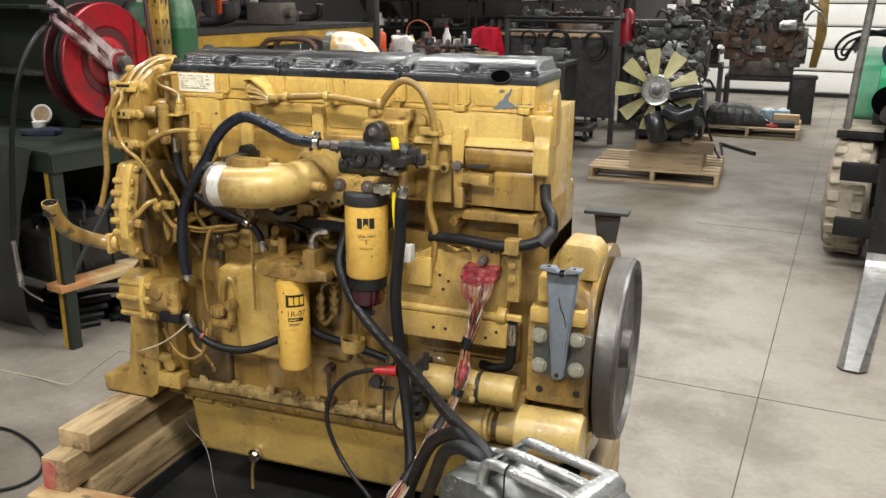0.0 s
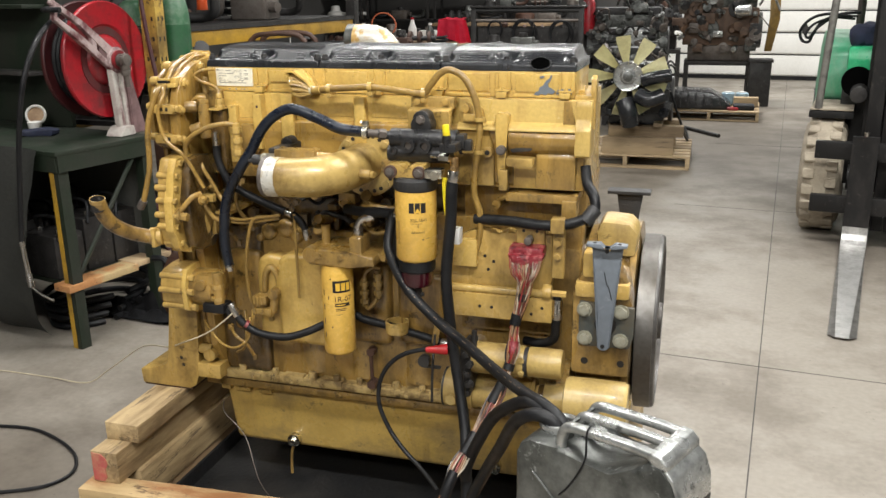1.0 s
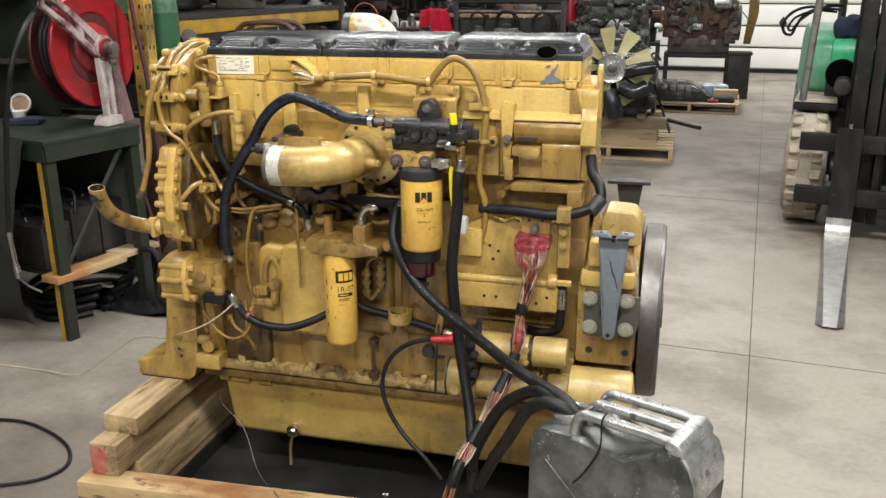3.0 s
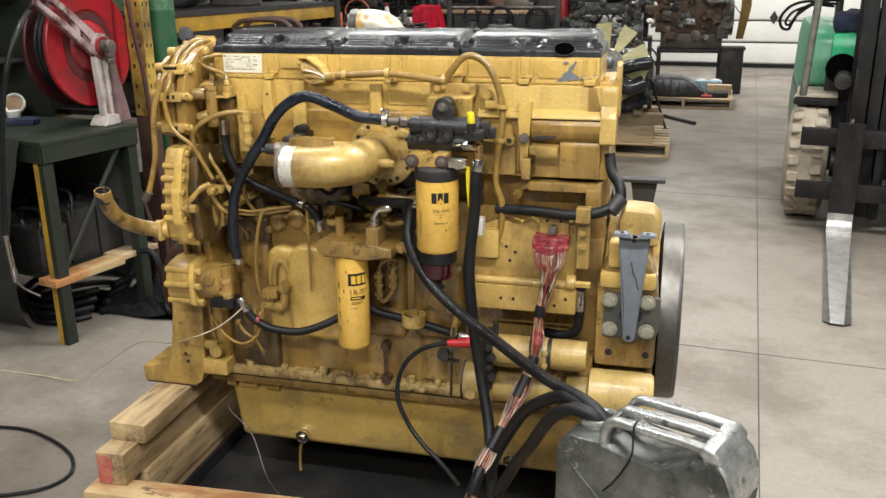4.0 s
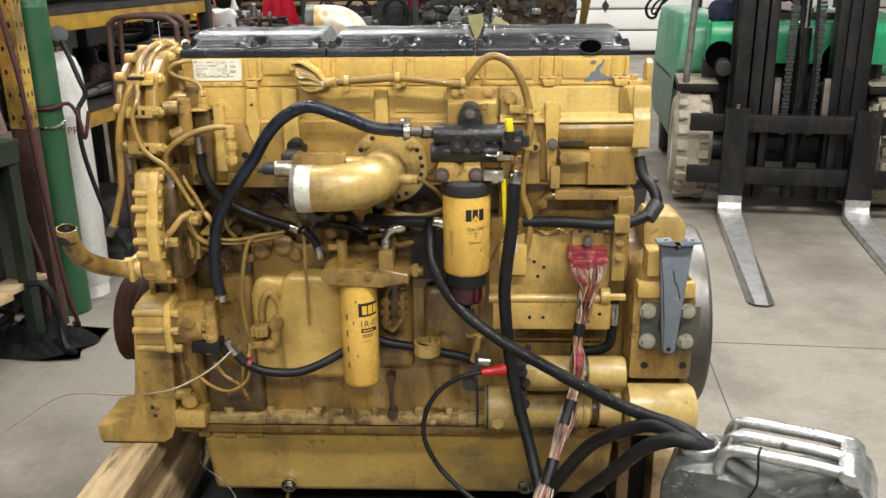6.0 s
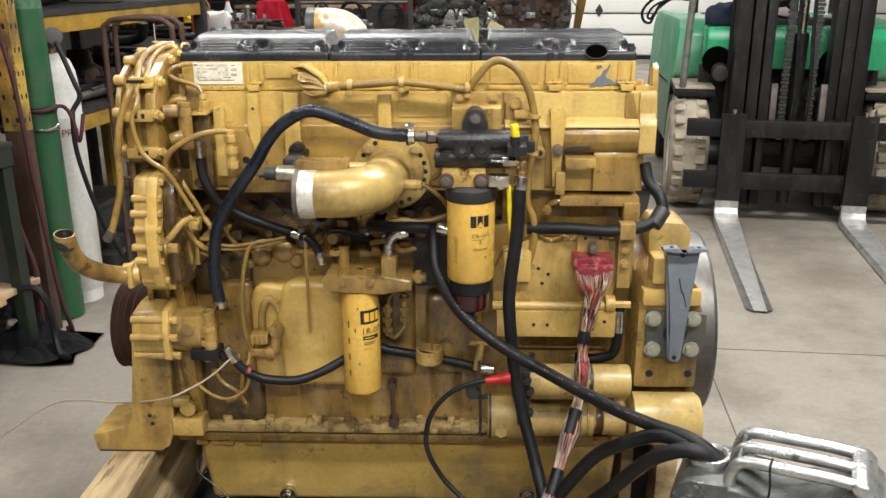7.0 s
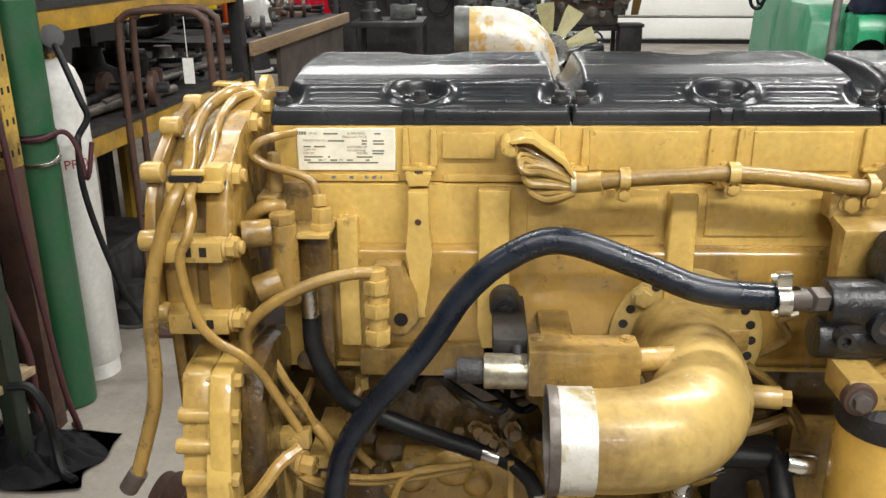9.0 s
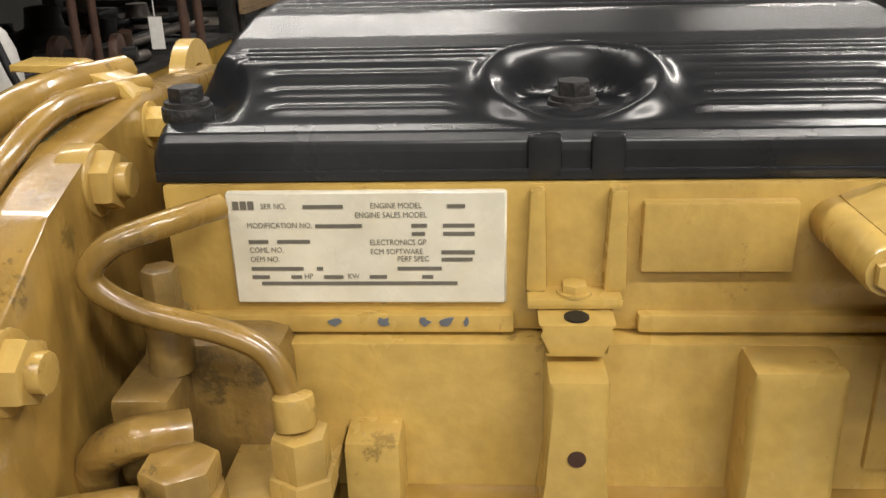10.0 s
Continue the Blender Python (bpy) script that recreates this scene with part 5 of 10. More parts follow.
for x in (0.322, 0.42):
    bolt(bm, (x, -0.19, 1.247), (0, 0, 1), 0.006, 0.004)
ep("heater_box", bm, YELLOW_CAST, "small square yellow housing")
bm = cyl(B(), (0.262, -0.2, 1.211), (0.312, -0.2, 1.211), 0.020, n=24, bev=0.003)
sol = ep("solenoid", bm, mat("grimy_plating", (0.5, 0.46, 0.36), 0.38, metal=0.8, dirt=(0.09, 0.07, 0.045), amount=0.9, scale=40, bump=0.2),  "silver solenoid with a black connector")
bm = cyl(B(), (0.232, -0.2, 1.211), (0.263, -0.2, 1.211), 0.015, n=20, bev=0.003)
cyl(bm, (0.218, -0.2, 1.206), (0.233, -0.2, 1.208), 0.006, n=10)
part("connector", bm, BLACK, sol)
bm = box(B(), 0.272, 0.313, -0.185, -0.05, 1.222, 1.243, 0.006)
cyl(bm, (0.288, -0.06, 1.243), (0.288, -0.10, 1.243), 0.019, n=24, bev=0.004)
bolt(bm, (0.288, -0.10, 1.243), (0, -1, 0), 0.009, 0.007)
cyl(bm, (0.30, -0.185, 1.233), (0.30, -0.20, 1.224), 0.006, n=10)
part("mount", bm, GREASE, sol, "black greasy mount")

# control-module tray, rod and bar
bm = prism(B(), [(0.775, 0.845), (1.075, 0.845), (1.085, 0.90), (1.08, 1.02), (0.99, 1.025), (0.975, 1.008), (0.955, 1.025), (0.925, 1.005), (0.90, 1.02), (0.86, 1.02), (0.80, 0.99), (0.775, 0.93)], "y", -0.105, -0.06, 0.006)
tray = ep("module_tray", bm, YELLOW, "yellow mounting plate with a wavy top edge")
bm = box(B(), 0.80, 0.87, -0.125, -0.10, 0.915, 0.995, 0.004)
part("relay_box", bm, YELLOW_TOP, tray)
bm = box(B(), 0.983, 1.062, -0.118, -0.10, 0.975, 1.043, 0.005)
part("connector_bracket", bm, YELLOW, tray)
bm = B()
for x, z in ((1.003, 1.030), (1.040, 1.030), (0.90, 0.905), (0.915, 0.93), (0.89, 0.945), (1.06, 0.81), (0.88, 0.80), (0.915, 0.80), (1.03, 0.79)):
    cyl(bm, (x, -0.10, z), (x, -0.1192 if z > 1.0 else -0.1062 if z > 0.85 else -0.1282, z), 0.0045, n=12)
part("slot", bm, INK, tray)
bm = cyl(B(), (0.775, -0.115, 0.848), (1.085, -0.115, 0.848), 0.012, n=16)
cyl(bm, (1.06, -0.115, 0.855), (1.085, -0.115, 0.855), 0.022, n=20, bev=0.003)
cyl(bm, (1.085, -0.115, 0.852), (1.125, -0.115, 0.852), 0.010, n=6)
ep("tray_rod", bm, YELLOW)
ep("tray_bar", box(B(), 0.785, 1.088, -0.127, -0.05, 0.766, 0.838, 0.004), YELLOW, "long flat yellow guard bar")
ep("block_shadow_wall", box(B(), 0.80, 1.10, -0.03, 0.02, 0.69, 0.80, 0.006), YELLOW_CAST)
bm = box(B(), 1.085, 1.118, -0.125, -0.10, 0.90, 1.05, 0.004)
bolt(bm, (1.10, -0.125, 1.005), (0, -1, 0), 0.011, 0.012)
bolt(bm, (1.10, -0.125, 0.965), (0, -1, 0), 0.009, 0.012)
box(bm, 1.082, 1.12, -0.153, -0.115, 1.036, 1.076, 0.004)
ep("hose_strap", bm, YELLOW)
# ledge under the head at the flywheel end
bm = box(B(), 0.94, 1.14, -0.07, 0.06, 1.098, 1.122, 0.004)
box(bm, 1.10, 1.14, -0.085, 0.0, 1.06, 1.11, 0.004)
cyl(bm, (0.93, 0.03, 1.085), (0.91, -0.06, 1.085), 0.013, n=16, bev=0.003)
tube(bm, [(0.905, -0.04, 1.085), (0.93, -0.055, 1.105), (0.97, -0.05, 1.112), (1.0, -0.05, 1.095)], 0.008, 8)
ep("rear_ledge", bm, YELLOW_CAST)
ep("gallery_plate", box(B(), 0.80, 1.12, 0.01, 0.07, 1.0, 1.12, 0.006), YELLOW_CAST)

# starter motor and cylinders low on the side
bm = cyl(B(), (0.865, -0.15, 0.652), (1.02, -0.15, 0.652), 0.046, n=36, bev=0.005)
cyl(bm, (1.018, -0.15, 0.652), (1.03, -0.15, 0.652), 0.041, n=36)
cyl(bm, (1.03, -0.15, 0.655), (1.128, -0.15, 0.655), 0.043, n=36, bev=0.007)
so = ep("starter_solenoid", bm, DULL_YELLOW, "smooth yellow starter solenoid")
bm = cyl(B(), (0.765, -0.10, 0.523), (0.86, -0.10, 0.523), 0.058, n=36, bev=0.008)
cyl(bm, (0.86, -0.10, 0.523), (1.045, -0.10, 0.523), 0.052, n=36, bev=0.005)
cyl(bm, (1.045, -0.10, 0.523), (1.085, -0.10, 0.523), 0.035, n=24)
cyl(bm, (1.07, -0.10, 0.523), (1.13, -0.10, 0.523), 0.048, n=10, bev=0.003)
cyl(bm, (0.80, -0.14, 0.51), (0.80, -0.165, 0.51), 0.017, n=6)
sm_ = ep("starter_motor", bm, DULL_YELLOW, "dull yellow starter motor")
part("end_band", lathe_open(B(), [(0.0525, -0.004), (0.0555, -0.003), (0.0555, 0.003), (0.0525, 0.004)], (1.030, -0.10, 0.523), (1, 0, 0), 36), YELLOW_CAST, sm_)
part("drive_collar", cyl(B(), (1.052, -0.10, 0.523), (1.070, -0.10, 0.523), 0.037, n=28, bev=0.003), OILY_SHADED, sm_, "oily dark collar")
part("end_gap", lathe_open(B(), [(0.0575, -0.003), (0.0592, -0.003), (0.0592, 0.003), (0.0575, 0.003)], (0.772, -0.10, 0.523), (1, 0, 0), 36), GREASE, sm_)
bm = prism(B(), [(0.895, 0.556), (0.955, 0.556), (0.955, 0.574), (0.895, 0.574)], "y", -0.140, -0.128, 0.002)
bolt(bm, (0.91, -0.140, 0.565), (0, -1, 0), 0.005, 0.004)
part("motor_tab", bm, DULL_YELLOW, sm_)
part("solenoid_gap", lathe_open(B(), [(0.041, -0.006), (0.0425, -0.006), (0.0425, 0.006), (0.041, 0.006)], (1.024, -0.15, 0.652), (1, 0, 0), 36), GREASE, so, "dark gap before the end cap")
for z in (0.635, 0.672):
    part("cap_screw", bolt(B(), (1.015, -0.19, z), (0, -1, 0), 0.007, 0.008), DULL_YELLOW, so)
bm = box(B(), 0.84, 0.87, -0.20, -0.10, 0.55, 0.70, 0.006)
for k in range(5):
    bolt(bm, (0.86 + 0.008 * (k % 2), -0.20, 0.56 + 0.03 * k), (0, -1, 0), 0.010, 0.016)
cyl(bm, (0.875, -0.17, 0.69), (0.875, -0.17, 0.74), 0.008, n=10)
ep("starter_terminal", bm, GREASE, "dark greasy terminals")
bm = lathe(B(), [(0.05, 0), (0.068, 0.004), (0.068, 0.165), (0.060, 0.176), (0.0, 0.178)], (1.135, -0.15, 0.549), (1, 0, 0), 40)
ep("nose_housing", bm, DULL_YELLOW, "smooth yellow starter nose housing")
ep("housing_flange", box(B(), 1.14, 1.312, -0.13, 0.0, 0.463, 0.50, 0.006), DULL_YELLOW)
bm = box(B(), 1.10, 1.14, -0.10, -0.02, 0.42, 0.62, 0.005)
ep("starter_mount", bm, YELLOW_CAST)
bm = tube(B(), [(0.742, -0.12, 0.695), (0.742, -0.13, 0.66), (0.745, -0.16, 0.60), (0.745, -0.17, 0.50)], 0.004, 8)
box(bm, 0.715, 0.765, -0.15, -0.135, 0.598, 0.604)
cyl(bm, (0.725, -0.16, 0.632), (0.725, -0.185, 0.632), 0.018, n=20, bev=0.003)
ep("cable_lug", bm, GREASE)
bm = cyl(B(), (0.735, -0.10, 0.66), (0.748, -0.10, 0.735), 0.010, n=12)
box(bm, 0.715, 0.765, -0.10, -0.09, 0.728, 0.738, 0.002)
ep("clamp_post", bm, YELLOW_CAST)

# flywheel housing and flywheel
bm = lathe(B(), [(0.25, 0), (0.285, 0.01), (0.295, 0.06), (0.298, 0.135), (0.306, 0.14), (0.306, 0.158), (0.2, 0.16)], (1.145, 0.2, 0.68), (1, 0, 0), 64)
hs = ep("flywheel_housing", bm, YELLOW_CAST, "round yellow flywheel housing")
bm = prism(B(), [(1.142, 0.62), (1.308, 0.62), (1.308, 0.84), (1.295, 0.90), (1.26, 0.935), (1.20, 0.94), (1.165, 0.92), (1.142, 0.86)], "y", -0.125, 0.05, 0.022)
part("mount_boss", bm, YELLOW_CAST, hs)
bm = prism(B(), [(1.19, 0.93), (1.30, 0.93), (1.305, 1.0), (1.28, 1.03), (1.20, 1.035), (1.185, 1.0)], "y", 0.02, 0.16, 0.024)
part("top_boss", bm, DULL_YELLOW, hs)
bm = box(B(), 1.17, 1.205, -0.14, -0.07, 0.915, 0.985, 0.01)
box(bm, 1.15, 1.30, -0.137, -0.09, 0.855, 0.90, 0.012)
part("lug", bm, YELLOW, hs)
bm = B()
for x in (1.183, 1.283):
    cyl(bm, (x, -0.12, 0.665), (x, -0.1262, 0.665), 0.010, n=16)
part("tapped_hole", bm, INK, hs)
bm = prism(B(), [(1.165, 0.716), (1.305, 0.716), (1.315, 0.75), (1.315, 0.835), (1.165, 0.845)], "y", -0.137, -0.122, 0.002)
ZINC = mat("dull_zinc", (0.36, 0.35, 0.28), 0.42, metal=0.35, dirt=(0.2, 0.17, 0.1), amount=0.7, scale=50, bump=0.12)
gp = ep("mount_plate", bm, mat("dark_olive_plate", (0.055, 0.06, 0.055), 0.5, dirt=(0.12, 0.08, 0.03), amount=0.7, scale=14, bump=0.2), "dark grey bolted mounting plate")
part("plate_hole", cyl(B(), (1.238, -0.13, 0.783), (1.238, -0.1382, 0.783), 0.030, n=28), INK, gp)
for x, z in ((1.18, 0.823), (1.28, 0.823), (1.183, 0.739), (1.281, 0.739)):
    part("plate_bolt", bolt(B(), (x, -0.137, z), (0, -1, 0), 0.0165, 0.014), ZINC, gp, "pale dull zinc bolt")
# tapering grey bracket leaning against it
bm = prism(B(), [(1.196, 1.014), (1.224, 1.014), (1.231, 0.998), (1.244, 0.998), (1.251, 1.014), (1.278, 1.014), (1.264, 0.90), (1.254, 0.80), (1.250, 0.722), (1.243, 0.715), (1.229, 0.715), (1.222, 0.722), (1.220, 0.80), (1.211, 0.90)], "y", -0.160, -0.153, 0.001)
prism(bm, [(1.183, 1.022), (1.22, 1.024), (1.230, 1.012), (1.245, 1.012), (1.258, 1.024), (1.29, 1.022), (1.29, 1.016), (1.262, 1.012), (1.214, 1.012), (1.183, 1.016)], "y", -0.180, -0.15, 0.001)
prism(bm, [(1.196, 1.012), (1.201, 1.012), (1.225, 0.72), (1.220, 0.72)], "y", -0.154, -0.130)
prism(bm, [(1.278, 1.012), (1.273, 1.012), (1.247, 0.72), (1.252, 0.72)], "y", -0.154, -0.130)
br = ep("lift_bracket", bm, GREY, "tapering grey steel bracket bolted upright")
bm = cyl(B(), (1.236, -0.15, 1.0), (1.236, -0.1612, 1.0), 0.006, n=14)
cyl(bm, (1.235, -0.15, 0.727), (1.235, -0.1612, 0.727), 0.006, n=14)
cyl(bm, (1.205, -0.168, 1.018), (1.205, -0.168, 1.0252), 0.005, n=12)
cyl(bm, (1.27, -0.17, 1.018), (1.27, -0.17, 1.0252), 0.005, n=12)
tube(bm, [(1.232, -0.1605, 0.94), (1.240, -0.1605, 0.905), (1.244, -0.1605, 0.902), (1.254, -0.1605, 0.865)], 0.0012, 6)
part("marks", bm, INK, br)
# the same bracket on the far side
bm = prism(B(), [(1.20, 1.012), (1.285, 1.012), (1.262, 0.84), (1.228, 0.84)], "y", 0.475, 0.495, 0.002)
prism(bm, [(1.17, 1.025), (1.31, 1.025), (1.31, 1.014), (1.17, 1.014)], "y", 0.455, 0.515, 0.002)
box(bm, 1.20, 1.29, 0.40, 0.50, 0.70, 0.85, 0.01)
ep("far_bracket", bm, BLACK, "tapering black steel bracket on the far side")
bm = lathe(B(), [(0.18, -0.004), (0.236, 0.0), (0.262, 0.004), (0.266, 0.012), (0.266, 0.058), (0.262, 0.064), (0.24, 0.066), (0.235, 0.05), (0.06, 0.045), (0.055, 0.07), (0.0, 0.07)], (1.308, 0.2, 0.68), (1, 0, 0), 96)
fw = ep("flywheel", bm, DULL_STEEL, "dull machined steel flywheel, bright at the rim")
bm = lathe_open(B(), [(0.262, 0.0), (0.2685, 0.002), (0.2685, 0.05), (0.262, 0.052)], (1.312, 0.2, 0.68), (1, 0, 0), 96)
part("rim_band", bm, RIM, fw, "worn bright rim")
# lifting eyes
bm = prism(B(), [(-0.02, 1.30), (0.03, 1.30), (0.03, 1.40), (0.02, 1.43), (0.0, 1.445), (-0.02, 1.435), (-0.025, 1.40)], "x", 1.162, 1.176, 0.003)
box(bm, 1.12, 1.165, -0.03, 0.03, 1.375, 1.392, 0.003)
bolt(bm, (1.135, 0.0, 1.392), (0, 0, 1), 0.010, 0.012)
ep("rear_lifting_eye", bm, YELLOW)
bm = lathe_open(B(), [(0.017, 0), (0.034, 0), (0.034, 0.011), (0.017, 0.011)], (-0.075, 0.235, 1.446), (1, 0, 0), 28)
box(bm, -0.075, -0.064, 0.204, 0.266, 1.39, 1.428, 0.002)
ep("front_lifting_eye", bm, YELLOW_TOP)

# exhaust side: elbow, turbo and manifold
bm = tube(B(), [(0.225, 0.62, 1.497), (0.27, 0.62, 1.497), (0.31, 0.62, 1.49), (0.338, 0.62, 1.466), (0.35, 0.62, 1.42), (0.35, 0.62, 1.36)], 0.056, 36, 6, cap=False)
xe = ep("exhaust_elbow", bm, mat("scorched_yellow", (0.56, 0.54, 0.48), 0.38, dirt=(0.46, 0.28, 0.06), amount=0.9, scale=14, bump=0.25, metal=0.25, speck=(0.22, 0.2, 0.17), speck_amount=0.6, lo=0.5, hi=0.57), "silvery elbow with scorched yellow paint")
bm = lathe_open(B(), [(0.049, 0), (0.0575, 0), (0.0575, 0.028), (0.049, 0.028)], (0.232, 0.62, 1.497), (-1, 0, 0), 40)
part("elbow_rim", bm, ALU_DULL, xe)
part("elbow_bore", cyl(B(), (0.235, 0.62, 1.497), (0.23, 0.62, 1.497), 0.0495, n=32), INK, xe)
bm = lathe(B(), [(0.03, 0), (0.11, 0.02), (0.13, 0.06), (0.11, 0.10), (0.03, 0.12)], (0.35, 0.52, 1.24), (0, 1, 0), 36)
cyl(bm, (0.35, 0.62, 1.30), (0.35, 0.62, 1.37), 0.064, n=32, bev=0.006)
ep("turbocharger", bm, RUST)
bm = B()
for k in range(6):
    cyl(bm, (0.10 + 0.184 * k, 0.32, 1.25), (0.10 + 0.184 * k, 0.46, 1.25), 0.04, n=20)
cyl(bm, (0.06, 0.46, 1.25), (1.06, 0.46, 1.25), 0.045, n=24, bev=0.01)
ep("exhaust_manifold", bm, RUST)

# front gear housing, seen edge-on: a right flange, a sunk band with two hoses, a left flange
outer = [(0.30, 1.435), (0.20, 1.468), (0.04, 1.482), (-0.02, 1.472), (-0.07, 1.456), (-0.122, 1.430), (-0.150, 1.39), (-0.165, 1.345), (-0.168, 1.262), (-0.150, 1.236), (-0.11, 1.22), (-0.10, 0.92), (-0.06, 0.55), (-0.01, 0.45), (0.30, 0.45)]
bm = prism(B(), outer, "x", -0.052, -0.027, 0.004)
# darker amber on housing and front flange stands in for shade on them
gh = ep("gear_housing", bm, AMBER, "stepped yellow front gear housing edged with bolts")
sunk = [(y + 0.022 if y < 0.1 else y, z - 0.012 if z > 1.2 else z) for y, z in outer]
part("front_cover", prism(B(), sunk, "x", -0.112, -0.052, 0.006), YELLOW_CAST, gh)
inner2 = [(y + 0.008 if y < 0.1 else y, z - 0.004 if z > 1.2 else z) for y, z in outer]
part("front_flange", prism(B(), inner2, "x", -0.126, -0.112, 0.004), AMBER, gh)
part("front_rib", prism(B(), [(y + 0.016 if y < 0.1 else y, z - 0.009 if z > 1.2 else z) for y, z in outer], "x", -0.080, -0.070, 0.003), YELLOW, gh)
bm = B()
for y, z in ((0.035, 1.470), (-0.056, 1.458), (-0.130, 1.420), (-0.160, 1.348), (-0.157, 1.258)):
    cyl(bm, (-0.129, y + 0.003, z), (-0.104, y + 0.003, z), 0.0125, n=16, bev=0.005)
for y, z in ((-0.023, 1.456), (-0.117, 1.414), (-0.150, 1.338), (-0.146, 1.248)):
    cyl(bm, (-0.029, y, z), (-0.017, y, z), 0.0135, n=6, bev=0.002)
    cyl(bm, (-0.018, y, z), (-0.012, y, z), 0.008, n=12, bev=0.001)
    cyl(bm, (-0.040, y, z), (-0.0255, y, z), 0.0165, n=16, bev=0.002)
part("edge_bolt", bm, YELLOW, gh)
bm = B()
for z, y in ((1.343, -0.176), (1.256, -0.176)):
    box(bm, -0.098, -0.028, y - 0.008, y + 0.03, z - 0.013, z + 0.012, 0.004)
    bolt(bm, (-0.028, y + 0.006, z), (1, 0, 0), 0.010, 0.012)
part("housing_lug", bm, YELLOW, gh)
bm = B()
for z, y in ((1.343, -0.176), (1.256, -0.176)):
    for x in (-0.066, -0.049):
        box(bm, x - 0.004, x + 0.004, y - 0.0086, y - 0.006, z - 0.005, z + 0.006)
part("lug_slot", bm, INK, gh)
# clip that holds the hoses down, and the flat strap over them
bm = box(B(), -0.092, -0.030, -0.158, -0.13, 1.404, 1.416, 0.003)
box(bm, -0.052, -0.030, -0.150, -0.12, 1.405, 1.432, 0.004)
box(bm, -0.084, -0.048, -0.158, -0.148, 1.424, 1.4295, 0.001)
part("clip_bracket", bm, YELLOW_TOP, gh)
part("clip_slot", box(B(), -0.088, -0.052, -0.1584, -0.15, 1.4165, 1.4235), INK, gh)
bm = prism(B(), [(-0.088, 1.4975), (-0.060, 1.4965), (-0.034, 1.487), (-0.029, 1.480), (-0.029, 1.458), (-0.0325, 1.458), (-0.0325, 1.479), (-0.036, 1.4835), (-0.061, 1.493), (-0.088, 1.494)], "y", 0.032, 0.056, 0.0006)
bolt(bm, (-0.029, 0.043, 1.465), (1, 0, 0), 0.009, 0.012)
part("hose_strap", bm, YELLOW_TOP, gh, "thin bent yellow strap")
# water pump body
lo = [(-0.12, 1.205), (-0.185, 1.20), (-0.205, 1.16), (-0.222, 1.08), (-0.225, 0.99), (-0.21, 0.93), (-0.16, 0.905), (-0.08, 0.90), (-0.02, 0.95), (-0.02, 1.19)]
bm = prism(B(), lo, "x", -0.088, -0.052, 0.010)
wp = ep("water_pump", bm, YELLOW, "lobed yellow water pump housing ringed with long bolts")
part("pump_flange", prism(B(), [(y * 1.03 - 0.004, z) for y, z in lo], "x", -0.052, -0.026, 0.006), YELLOW_TOP, wp)
part("pump_back", prism(B(), [(y * 0.88, z * 0.98 + 0.02) for y, z in lo], "x", -0.026, 0.005, 0.012), OILY_SHADED, wp)
part("pump_face_bar", prism(B(), [(-0.195, 1.19), (-0.212, 1.12), (-0.238, 1.08), (-0.240, 0.99), (-0.218, 0.94), (-0.20, 0.96), (-0.21, 1.08), (-0.18, 1.18)], "x", -0.056, -0.028, 0.005), YELLOW_TOP, wp)
bm = B()
for y, z, l in ((-0.19, 1.185, 0.012), (-0.212, 1.15, 0.02), (-0.222, 1.115, 0.03), (-0.232, 1.078, 0.006), (-0.235, 1.035, 0.03), (-0.232, 1.0, 0.02), (-0.215, 0.945, 0.006), (-0.175, 0.915, 0.01)):
    cyl(bm, (-0.084 - 0.3 * l, y + 0.009, z), (-0.026, y + 0.009, z), 0.0098, n=14, bev=0.003)
    cyl(bm, (-0.027, y + 0.008, z), (-0.018, y + 0.008, z), 0.0092, n=6, bev=0.002)
part("pump_bolt", bm, YELLOW, wp)
bm = lathe(B(), [(0.085, 0), (0.088, 0.012), (0.080, 0.018), (0.078, 0.012), (0.060, 0.012), (0.056, 0.022), (0.0, 0.026)], (-0.024, -0.13, 1.0), (0.95, -0.3, 0), 40)
part("thermostat_dome", bm, YELLOW_CAST, wp, "oily round cover")
bm = tube(B(), [(-0.03, -0.225, 1.035), (0.0, -0.225, 1.06), (0.025, -0.21, 1.09), (0.045, -0.19, 1.1)], 0.008, 8)
bolt(bm, (0.045, -0.19, 1.08), (1, -0.3, 0), 0.012, 0.02)
bolt(bm, (-0.01, -0.232, 1.035), (1, 0, 0), 0.013, 0.03)
part("pump_stay", bm, YELLOW_CAST, wp)
# coolant pipe with an open end
bm = tube(B(), [(-0.10, -0.212, 0.960), (-0.135, -0.232, 0.968), (-0.165, -0.268, 0.988), (-0.186, -0.305, 1.018), (-0.193, -0.334, 1.058), (-0.192, -0.354, 1.105)], 0.0215, 20, 6, cap=False)
cp = ep("coolant_pipe", bm, YELLOW_CAST, "bent dirty yellow coolant pipe with an open end")
bm = lathe_open(B(), [(0.0200, -0.012), (0.0222, -0.012), (0.0222, 0.0), (0.0200, 0.0)], (-0.192, -0.354, 1.108), (0.15, -0.2, 1), 28)
part("pipe_rim", bm, YELLOW_CAST, cp)
part("pipe_bore", cyl(B(), (-0.1935, -0.3525, 1.076), (-0.1932, -0.3530, 1.078), 0.0205, n=24), INK, cp)
# inner wall of the pipe end coloured black
part("pipe_liner", lathe_open(B(), [(0.0197, -0.03), (0.0201, -0.03), (0.0201, -0.001), (0.0197, -0.001)], (-0.192, -0.354, 1.108), (0.15, -0.2, 1), 28), GREASE, cp, "black inside of the open pipe end")
bm = cyl(B(), (-0.128, -0.214, 0.963), (-0.09, -0.205, 0.963), 0.027, n=24, bev=0.004)
